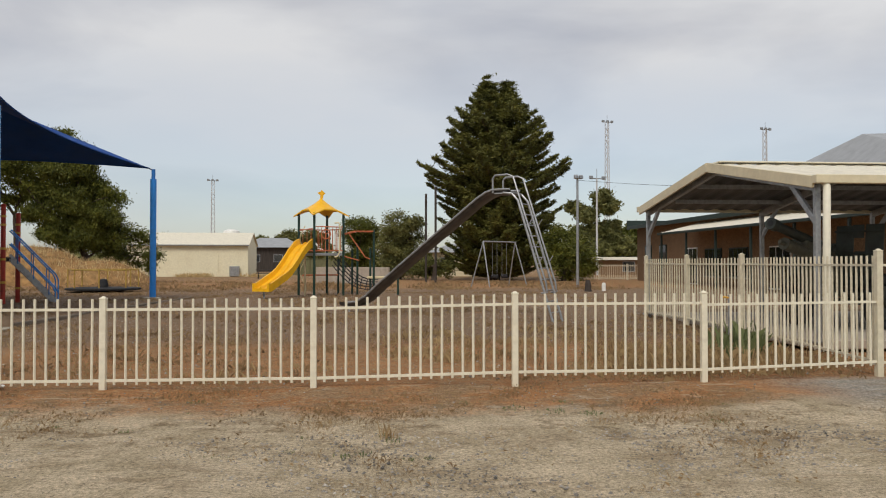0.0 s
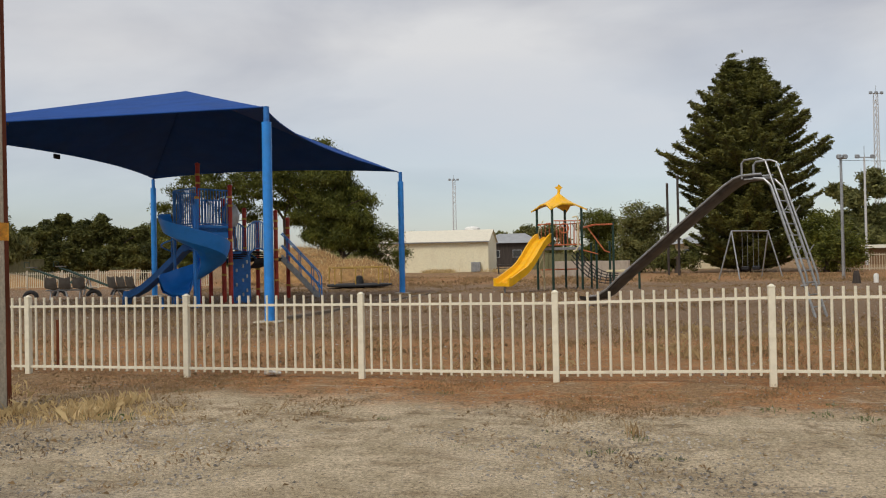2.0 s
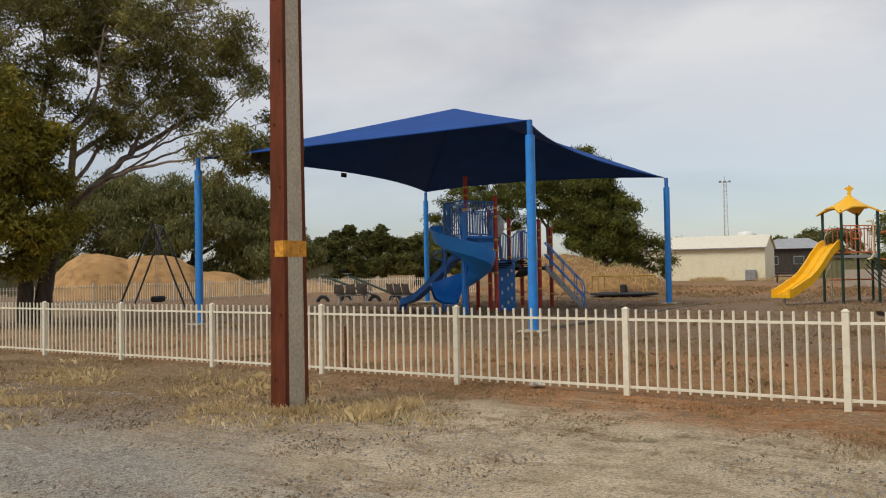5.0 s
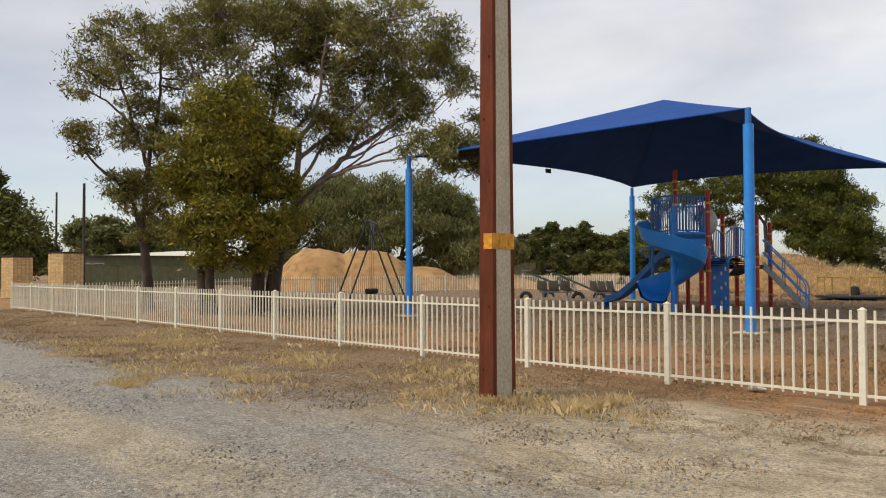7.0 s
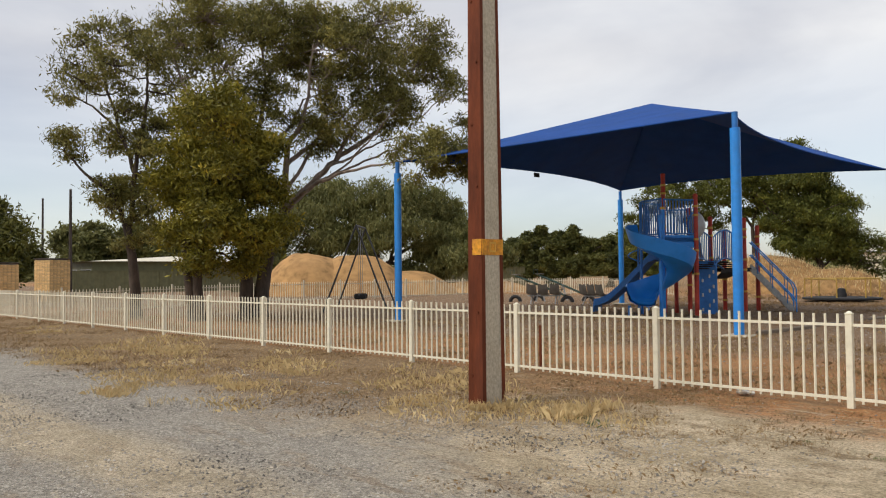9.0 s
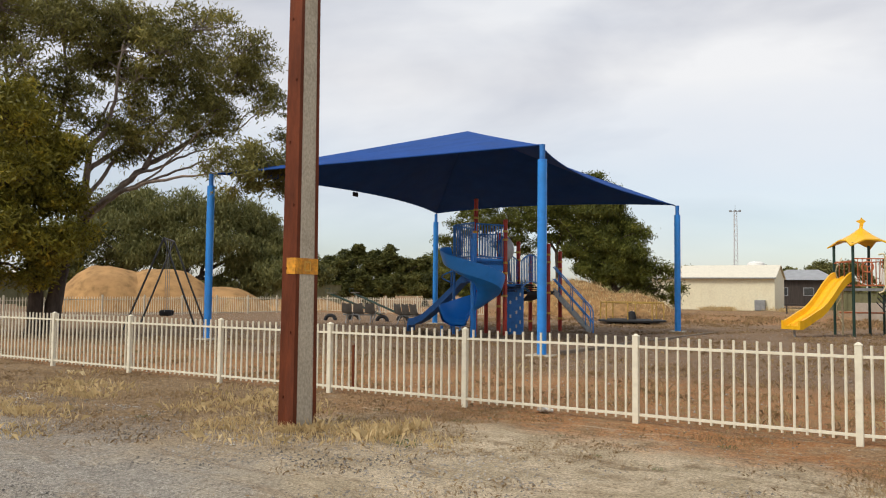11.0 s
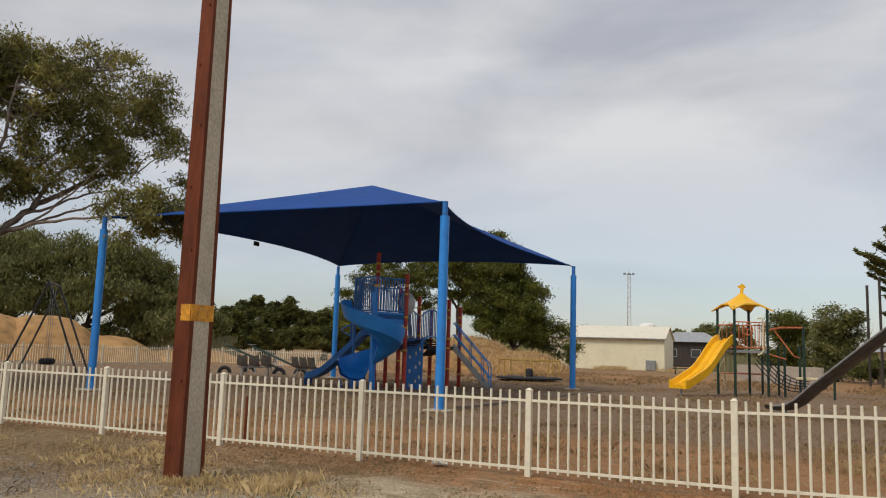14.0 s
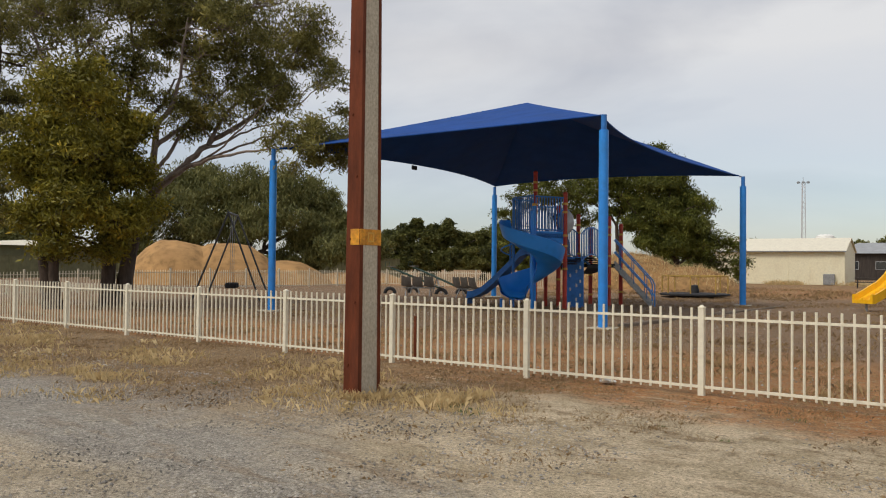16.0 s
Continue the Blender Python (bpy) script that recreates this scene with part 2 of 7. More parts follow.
# ---------- mesh helpers ----------
class Geo:
    """Collects vertices and faces of one mesh."""

    def __init__(self):
        self.v, self.f = [], []

    def add(self, verts, faces):
        k = len(self.v)
        self.v.extend(verts)
        self.f.extend([tuple(i + k for i in q) for q in faces])
        return self

    def box(self, c, s, rz=0.0, bevel=0.0, m=None):
        x, y, z = (a / 2 for a in s)
        if bevel:
            b = min(bevel, x * 0.9, y * 0.9, z * 0.9)
            ring = [(-x + b, -y), (x - b, -y), (x, -y + b), (x, y - b), (x - b, y), (-x + b, y), (-x, y - b), (-x, -y + b)]
            inner = [(-x + b, -y + b), (x - b, -y + b), (x - b, -y + b), (x - b, y - b), (x - b, y - b), (-x + b, y - b), (-x + b, y - b), (-x + b, -y + b)]
            vs = [(*p, -z) for p in inner] + [(*p, -z + b) for p in ring] + [(*p, z - b) for p in ring] + [(*p, z) for p in inner]
            fs = [tuple(reversed(range(8))), tuple(range(24, 32))]
            for r in range(3):
                fs += [(r * 8 + i, r * 8 + (i + 1) % 8, r * 8 + 8 + (i + 1) % 8, r * 8 + 8 + i) for i in range(8)]
        else:
            vs = [(-x, -y, -z), (x, -y, -z), (x, y, -z), (-x, y, -z), (-x, -y, z), (x, -y, z), (x, y, z), (-x, y, z)]
            fs = [(3, 2, 1, 0), (4, 5, 6, 7), (0, 1, 5, 4), (1, 2, 6, 5), (2, 3, 7, 6), (3, 0, 4, 7)]
        if m is None:
            cs, sn = math.cos(rz), math.sin(rz)
            vs = [(c[0] + a * cs - d * sn, c[1] + a * sn + d * cs, c[2] + e) for a, d, e in vs]
        else:
            vs = [tuple(Vector(c) + m @ Vector(p)) for p in vs]
        return self.add(vs, fs)

    def tube(self, pts, r, n=8, caps=True, r_end=None):
        """A round bar along the points, tapered from r to r_end."""
        pts = [Vector(p) for p in pts]
        last = len(pts) - 1
        vs, fs = [], []
        side = None
        for i, p in enumerate(pts):
            d = (pts[min(i + 1, last)] - pts[max(i - 1, 0)]).normalized()
            if side is None:
                side = d.orthogonal().normalized()
            side = (side - d * side.dot(d)).normalized()
            up = d.cross(side)
            rr = r if r_end is None else r + (r_end - r) * i / last
            for k in range(n):
                a = 2 * math.pi * k / n
                vs.append(tuple(p + side * (rr * math.cos(a)) + up * (rr * math.sin(a))))
        for i in range(last):
            fs += [(i * n + k, i * n + (k + 1) % n, (i + 1) * n + (k + 1) % n, (i + 1) * n + k) for k in range(n)]
        if caps:
            fs += [tuple(reversed(range(n))), tuple(range(last * n, last * n + n))]
        return self.add(vs, fs)

    def lathe(self, c, profile, n=16):
        """Turned form: profile of (radius, height) round the vertical through c."""
        vs, fs = [], []
        for r, z in profile:
            vs += [(c[0] + r * math.cos(2 * math.pi * k / n), c[1] + r * math.sin(2 * math.pi * k / n), c[2] + z) for k in range(n)]
        for i in range(len(profile) - 1):
            fs += [(i * n + k, i * n + (k + 1) % n, (i + 1) * n + (k + 1) % n, (i + 1) * n + k) for k in range(n)]
        fs += [tuple(reversed(range(n))), tuple(range((len(profile) - 1) * n, len(profile) * n))]
        return self.add(vs, fs)

    def strip(self, rows, closed=False):
        """A skin over rows of equally many points."""
        n = len(rows[0])
        vs = [tuple(p) for row in rows for p in row]
        m = n if closed else n - 1
        fs = [(i * n + k, i * n + (k + 1) % n, (i + 1) * n + (k + 1) % n, (i + 1) * n + k) for i in range(len(rows) - 1) for k in range(m)]
        return self.add(vs, fs)

    def prism(self, outline, y0, y1, place=None):
        """An outline in x and z pushed from y0 to y1."""
        n = len(outline)
        vs = [(x, y0, z) for x, z in outline] + [(x, y1, z) for x, z in outline]
        if place:
            vs = [tuple(place @ Vector(p)) for p in vs]
        fs = [tuple(range(n)), tuple(reversed(range(n, 2 * n)))]
        fs += [(i, n + i, n + (i + 1) % n, (i + 1) % n) for i in range(n)]
        return self.add(vs, fs)

    def mesh(self, name, material, smooth=False):
        me = bpy.data.meshes.new(name)
        me.from_pydata(self.v, [], self.f)
        me.materials.append(material)
        if smooth:
            me.shade_smooth()
            me.set_sharp_from_angle(angle=radians(40))
        me.update()
        return me


def thing(name, at=(0, 0, 0), rz=0.0, label="", category="", group="", kind=""):
    e = new(name)
    e.empty_display_size = 0.2
    e.matrix_basis = pose(*at, 0, 0, rz)
    return tagged(e, label, category, group, kind)


def part(name, geo, material, parent, label="", smooth=False):
    me = geo if isinstance(geo, bpy.types.Mesh) else geo.mesh(name, material, smooth)
    ob = new(name, me)
    ob.parent = parent
    return tagged(ob, label) if label else ob


def solo(name, geo, material, label, category, group="", kind="", smooth=False, at=(0, 0, 0), rz=0.0):
    ob = new(name, geo.mesh(name, material, smooth))
    ob.matrix_basis = pose(*at, 0, 0, rz)
    return tagged(ob, label, category, group, kind)


def rise(y):
    """Height of the ground: level outside the fence, a little higher in the playground."""
    s = min(1.0, max(0.0, (y - 2) / 12))
    return 0.15 * s * s * (3 - 2 * s)

# ---------- ground ----------
def ground_mat():
    m = bpy.data.materials.new("dirt_and_gravel")
    m.use_nodes = True
    n, l = m.node_tree.nodes, m.node_tree.links
    b = n["Principled BSDF"]
    b.inputs["Roughness"].default_value, b.inputs["Specular IOR Level"].default_value = 0.95, 0.15
    co = n.new("ShaderNodeTexCoord")

    def noise_at(scale, detail=6, rough=0.6):
        q = n.new("ShaderNodeTexNoise")
        q.inputs["Scale"].default_value, q.inputs["Detail"].default_value, q.inputs["Roughness"].default_value = scale, detail, rough
        l.new(co.outputs["Object"], q.inputs["Vector"])
        return q.outputs["Fac"]

    def op(kind, a, c, d=None):
        q = n.new("ShaderNodeMath")
        q.operation = kind
        for k, v in enumerate((a, c, d)):
            if v is None:
                continue
            if isinstance(v, (int, float)):
                q.inputs[k].default_value = v
            else:
                l.new(v, q.inputs[k])
        return q.outputs["Value"]

    def step(v, a, c):
        q = n.new("ShaderNodeMapRange")
        q.interpolation_type = "SMOOTHSTEP"
        q.inputs["From Min"].default_value, q.inputs["From Max"].default_value = a, c
        l.new(v, q.inputs["Value"])
        return q.outputs["Result"]

    def blend(f, a, c):
        q = n.new("ShaderNodeMix")
        q.data_type = "RGBA"
        l.new(f, q.inputs["Factor"])
        for key, v in (("A", a), ("B", c)):
            if isinstance(v, tuple):
                q.inputs[key].default_value = (*v, 1)
            else:
                l.new(v, q.inputs[key])
        return q.outputs["Result"]

    sep = n.new("ShaderNodeSeparateXYZ")
    l.new(co.outputs["Object"], sep.inputs["Vector"])
    big, mid, fine, grit = noise_at(0.35, 4), noise_at(1.6, 8, 0.7), noise_at(9, 8, 0.75), noise_at(60, 4, 0.8)
    vo = n.new("ShaderNodeTexVoronoi")
    vo.inputs["Scale"].default_value = 38
    l.new(co.outputs["Object"], vo.inputs["Vector"])
    x = sep.outputs["X"]
    wob = op("ADD", op("MULTIPLY_ADD", big, 3.2, -1.6), op("MULTIPLY_ADD", mid, 1.8, -0.9))
    y = op("ADD", sep.outputs["Y"], wob)
    speck = noise_at(26, 5, 0.75)
    pale = blend(step(mid, 0.35, 0.65), (0.41, 0.33, 0.215), (0.59, 0.485, 0.34))
    stone = blend(step(vo.outputs["Color"], 0.1, 0.9), (0.17, 0.165, 0.155), (0.56, 0.52, 0.46))
    grey = blend(step(fine, 0.35, 0.65), (0.245, 0.222, 0.185), (0.41, 0.37, 0.312))
    grey = blend(step(grit, 0.46, 0.60), grey, stone)
    red = blend(step(mid, 0.3, 0.7), (0.29, 0.13, 0.05), (0.47, 0.235, 0.10))
    red = blend(step(fine, 0.50, 0.66), red, (0.44, 0.29, 0.15))
    mats, mats2 = noise_at(0.85, 7, 0.68), noise_at(2.7, 6, 0.7)
    brown = blend(step(fine, 0.35, 0.7), (0.17, 0.11, 0.06), (0.37, 0.26, 0.145))
    play = blend(step(fine, 0.3, 0.7), (0.14, 0.085, 0.048), (0.29, 0.19, 0.11))
    play = blend(step(grit, 0.53, 0.66), play, stone)
    play = blend(step(mid, 0.56, 0.70), play, (0.30, 0.165, 0.085))
    straw = blend(step(mid, 0.35, 0.7), (0.21, 0.125, 0.065), (0.34, 0.225, 0.115))
    # outside the fence, from the verge to the track
    left = step(op("ADD", x, wob), -3.0, -8.0)
    worn = blend(op("MULTIPLY", step(mats, 0.47, 0.60), 0.75), red, blend(step(fine, 0.35, 0.65), (0.20, 0.13, 0.07), (0.36, 0.255, 0.15)))
    c = blend(step(y, -0.8, -2.0), worn, pale)
    verge = op("MULTIPLY", step(y, -0.4, -1.2), step(y, -4.4, -2.6))
    c = blend(op("MULTIPLY", op("MULTIPLY", step(mats2, 0.52, 0.64), verge), 0.75), c, (0.21, 0.15, 0.085))
    c = blend(left, c, blend(step(y, -3.1, -5.6), brown, grey))
    c = blend(op("MULTIPLY", step(op("MULTIPLY_ADD", step(x, -4.5, -0.5), 1.3, y), -4.0, -5.6), 0.9), c, grey)
    off = op("ABSOLUTE", op("ADD", op("ADD", sep.outputs["Y"], op("MULTIPLY", wob, 0.25)), 6.75), 0.0)
    c = blend(op("MULTIPLY", step(off, 0.75, 0.2), op("MULTIPLY", step(x, -2.5, -5.5), 0.75)), c, pale)
    right = op("MULTIPLY", step(x, 5.2, 6.6), step(y, -2.6, -1.4))
    c = blend(right, c, grey)
    # litter and wash lines drawn out along the verge
    lay = n.new("ShaderNodeMapping")
    lay.inputs["Scale"].default_value = (0.55, 1.9, 1.0)
    l.new(co.outputs["Object"], lay.inputs["Vector"])
    def laid(scale, shift):
        q = n.new("ShaderNodeTexNoise")
        q.inputs["Scale"].default_value, q.inputs["Detail"].default_value, q.inputs["Roughness"].default_value = scale, 7, 0.72
        q.inputs["Distortion"].default_value = shift
        l.new(lay.outputs["Vector"], q.inputs["Vector"])
        return q.outputs["Fac"]
    near_side = step(x, -9.0, -5.0)
    c = blend(op("MULTIPLY", op("MULTIPLY", step(laid(1.5, 0.4), 0.53, 0.61), near_side), 0.45), c, (0.25, 0.175, 0.105))
    c = blend(op("MULTIPLY", op("MULTIPLY", step(laid(2.3, 0.7), 0.56, 0.66), near_side), 0.5), c, (0.56, 0.475, 0.35))
    # inside the fence
    inside = blend(step(y, 3.6, 6.0), blend(step(fine, 0.4, 0.66), red, brown), play)
    inside = blend(step(y, 28.0, 34.0), inside, blend(step(mid, 0.4, 0.6), red, straw))
    inside = blend(step(y, 40.0, 60.0), inside, straw)
    c = blend(step(sep.outputs["Y"], -0.2, 0.5), c, inside)
    c = blend(op("MULTIPLY", step(grit, 0.60, 0.70), 0.6), c, (0.62, 0.56, 0.47))
    c = blend(op("MULTIPLY", step(speck, 0.46, 0.36), 0.6), c, (0.09, 0.068, 0.05))
    c = blend(op("MULTIPLY", step(fine, 0.40, 0.30), 0.4), c, (0.12, 0.085, 0.055))
    grain = n.new("ShaderNodeMapRange")
    grain.inputs["From Min"].default_value, grain.inputs["From Max"].default_value = 0.36, 0.64
    grain.inputs["To Min"].default_value, grain.inputs["To Max"].default_value = 0.46, 1.54
    l.new(noise_at(34, 7, 0.85), grain.inputs["Value"])
    mul = n.new("ShaderNodeVectorMath")
    mul.operation = "SCALE"
    l.new(c, mul.inputs[0])
    l.new(grain.outputs["Result"], mul.inputs["Scale"])
    l.new(mul.outputs["Vector"], b.inputs["Base Color"])
    bp = n.new("ShaderNodeBump")
    bp.inputs["Strength"].default_value, bp.inputs["Distance"].default_value = 0.9, 0.03
    l.new(op("ADD", op("MULTIPLY", grit, 0.7), op("MULTIPLY_ADD", fine, 1.2, mid)), bp.inputs["Height"])
    l.new(bp.outputs["Normal"], b.inputs["Normal"])
    return m


def axis_steps(lo, hi, fine_lo, fine_hi, fine, growth):
    out = list(np.arange(fine_lo, fine_hi + fine / 2, fine))
    s, a = fine, fine_hi
    while a < hi:
        s *= growth
        a = min(a + s, hi)
        out.append(a)
    s, a = fine, fine_lo
    while a > lo:
        s *= growth
        a = max(a - s, lo)
        out.insert(0, a)
    return out


def build_ground():
    xs, ys = axis_steps(-2500, 2500, -34, 12, 0.25, 1.3), axis_steps(-1500, 3000, -12, 14, 0.25, 1.3)
    gx, gy = np.meshgrid(xs, ys)
    verts = []
    for a, c in zip(gx.ravel(), gy.ravel()):
        near = max(0.0, 1 - max(abs(a + 10) - 30, abs(c) - 18, 0) / 30)
        z = rise(c) + near * (0.035 * noise.noise((a * 0.5, c * 0.5, 0)) + 0.02 * noise.noise((a * 1.9, c * 1.9, 3)))
        verts.append((a, c, z - 0.012))
    n, faces = len(xs), []
    for j in range(len(ys) - 1):
        faces += [(j * n + i, j * n + i + 1, j * n + n + i + 1, j * n + n + i) for i in range(n - 1)]
    geo = Geo()
    geo.v, geo.f = verts, faces
    solo("ground", geo, ground_mat(), "dry red dirt, gravel and bark ground", "ground", kind="structure", smooth=True)


build_ground()

# ---------- picket fences ----------
PANEL = 2.45


def fence_panel(a, c, z0, z1, top0, top1, pickets, parent, material, cache, bar=0.032, foot=0.10):
    """Rails and pickets between two posts; picket meshes are shared."""
    a, c = Vector(a), Vector(c)
    d = (c - a)
    ang = math.atan2(d.y, d.x)
    for h0, h1 in ((foot, foot), (top0 - 0.145 - z0, top1 - 0.145 - z1)):
        rail = Geo().tube([(a.x, a.y, z0 + h0), (c.x, c.y, z1 + h1)], 0.022, 4)
        part("rail", rail, material, parent)
    for i in range(pickets):
        s = (i + 1) / (pickets + 1)
        p = a + d * s
        base, top = z0 + (z1 - z0) * s + foot - 0.05, top0 + (top1 - top0) * s - 0.02
        key = round(top - base, 2)
        if key not in cache:
            cache[key] = Geo().tube([(0, 0, 0), (0, 0, key - 0.01), (0, 0, key)], bar / 2, 6).mesh("picket", material, True)
        ob = part("picket", cache[key], material, parent)
        ob.location = (p.x, p.y, base)
        ob.rotation_euler = (random.uniform(-0.004, 0.004), random.uniform(-0.004, 0.004), ang)


def fence_post(x, y, z0, z1, rz, parent, material, w=0.075):
    geo = Geo().box((0, 0, (z1 - z0) / 2 - 0.05), (w, w, z1 - z0 + 0.1), 0, 0.006)
    geo.box((0, 0, z1 - z0 + 0.004), (w + 0.008, w + 0.008, 0.02), 0, 0.006)
    geo.lathe((0, 0, z1 - z0 + 0.012), [(w * 0.46, 0), (w * 0.34, 0.014), (w * 0.12, 0.022)], 10)
    ob = part("post", geo, material, parent)
    ob.matrix_basis = pose(x, y, z0, 0, 0, rz)


front_fence = thing("picket_fence", label="long cream tubular steel picket fence along the dirt verge", category="fence")
cache = {}
FRONT = [(-PANEL * k, 0.0, 0.045 if k <= -1 else 0.0) for k in range(14, -3, -1)]
FRONT[-1] = (4.86, 0.03, 0.045)
for i, (x, y, z) in enumerate(FRONT):
    fence_post(x, y, z, z + 1.06, 0, front_fence, M_FENCE)
    if i:
        px, py, pz = FRONT[i - 1]
        fence_panel((px, py, 0), (x, y, 0), pz, z, pz + 1.08, z + 1.08, 18, front_fence, M_FENCE, cache)
fence_panel((4.86, 0.03, 0), (7.33, 0.25, 0), 0.045, 0.09, 1.105, 1.12, 19, front_fence, M_FENCE, cache)

tall_fence = thing("tall_picket_fence", label="taller cream steel picket fence beside the gun shelter", category="fence")
TALL = [(7.33, 0.25, 0.08), (7.82, 5.15, 0.12), (7.72, 7.6, 0.14), (7.62, 10.0, 0.14)]
for i, (x, y, z) in enumerate(TALL):
    fence_post(x, y, z, 1.64, 0, tall_fence, M_FENCE_TALL, 0.085)
    if i:
        px, py, pz = TALL[i - 1]
        fence_panel((px, py, 0), (x, y, 0), pz, z, 1.6, 1.6, 34 if i == 1 else 17, tall_fence, M_FENCE_TALL, cache)
fence_panel((7.33, 0.25, 0), (9.8, 0.1, 0), 0.08, 0.08, 1.6, 1.6, 3, tall_fence, M_FENCE_TALL, cache)
fence_post(9.8, 0.1, 0.05, 1.64, 0, tall_fence, M_FENCE_TALL, 0.085)

back_fence = thing("boundary_picket_fence", label="weathered cream picket fence in front of the dirt mound", category="fence")
BACK = [(-34.3, 0.0 + PANEL * k) for k in range(1, 14)] + [(-34.3 + PANEL * k, 31.85) for k in range(1, 6)]
prev = (-34.3, 0.0)
for x, y in BACK:
    fence_post(x, y, rise(y), rise(y) + 1.08, 0, back_fence, M_FENCE_FAR)
    fence_panel((*prev, 0), (x, y, 0), rise(prev[1]), rise(y), rise(prev[1]) + 1.03, rise(y) + 1.03, 16, back_fence, M_FENCE_FAR, cache)
    prev = (x, y)

# ---------- shade canopy ----------
CORNERS = [(-7.30, 7.77, 5.17), (-7.55, 20.6, 4.95), (-18.3, 20.3, 5.07), (-18.15, 7.1, 5.12)]
APEX = Vector((-13.0, 13.95, 7.2))


def build_canopy():
    top = thing("shade_canopy", label="large blue shade cloth canopy on four blue steel posts", category="canopy")
    for x, y, z in CORNERS:
        out = Vector((x - APEX.x, y - APEX.y, 0)).normalized()
        zb = rise(y)
        base = Vector((x, y, zb)) - out * 0.0
        tip = Vector((x, y, z))
        post = part("post", Geo().tube([base - Vector((0, 0, 0.3)), tip - Vector((0, 0, 0.35))], 0.115, 16), M_BLUEPOST, top, smooth=True)
        part("post_sleeve", Geo().tube([tip - Vector((0, 0, 0.37)), tip + Vector((0, 0, 0.02))], 0.07, 12), M_BLUEDARK, post, smooth=True)
        part("footing", Geo().box((x, y, zb + 0.01), (0.6, 0.6, 0.06), 0, 0.02), M_CONC, post, "concrete footing")
        part("shackle", Geo().tube([tip, tip - out * 0.25 + Vector((0, 0, 0.05))], 0.02, 6), M_GALV, post)
    def edge(a, c, s, bowed):
        p = a.lerp(c, s)
        mid = (a + c) / 2
        inward = Vector((APEX.x - mid.x, APEX.y - mid.y, 0)).normalized()
        bow = 4 * s * (1 - s)
        return p + inward * (bowed * (c - a).length * bow) + Vector((0, 0, (1.3 * bowed if bowed > 0.05 else 0.0) * bow))
    for i in range(4):
        a, c = Vector(CORNERS[i]), Vector(CORNERS[(i + 1) % 4])
        a, c = a.lerp(APEX, 0.02), c.lerp(APEX, 0.02)
        bowed = 0.004 if i == 3 else 0.075
        rows = []
        for u in range(13):
            t = u / 12
            row = []
            for k in range(25):
                e = edge(a, c, k / 24, bowed)
                p = APEX.lerp(e, t)
                sag = 0.015 * math.sin(math.pi * t) * (0.6 + 0.4 * abs(1 - 2 * k / 24))
                row.append(p - Vector((0, 0, sag)))
            rows.append(row)
        panel = part("cloth_panel", Geo().strip(rows), M_SAIL, top, smooth=True)
        part("hem", Geo().tube([edge(a, c, k / 24, bowed) for k in range(25)], 0.022, 5), M_SAIL, panel)
    for i in range(4):
        a = Vector(CORNERS[i])
        pts = [APEX.lerp(a, t / 10) - Vector((0, 0, 0.015 * math.sin(math.pi * t / 10) + 0.02)) for t in range(11)]
        part("hip_seam", Geo().tube(pts, 0.014, 5), M_SAIL, top)
    part("crown_ring", Geo().lathe(APEX, [(0.10, -0.08), (0.10, -0.05), (0.06, -0.02), (0.02, -0.01)], 12), M_BLUEDARK, top)
    tab = edge(Vector(CORNERS[2]), Vector(CORNERS[3]), 0.55, 0.075)
    part("corner_tab", Geo().box(tab - Vector((0, 0, 0.07)), (0.06, 0.3, 0.16), 0, 0.02), M_BLACK, top)


build_canopy()

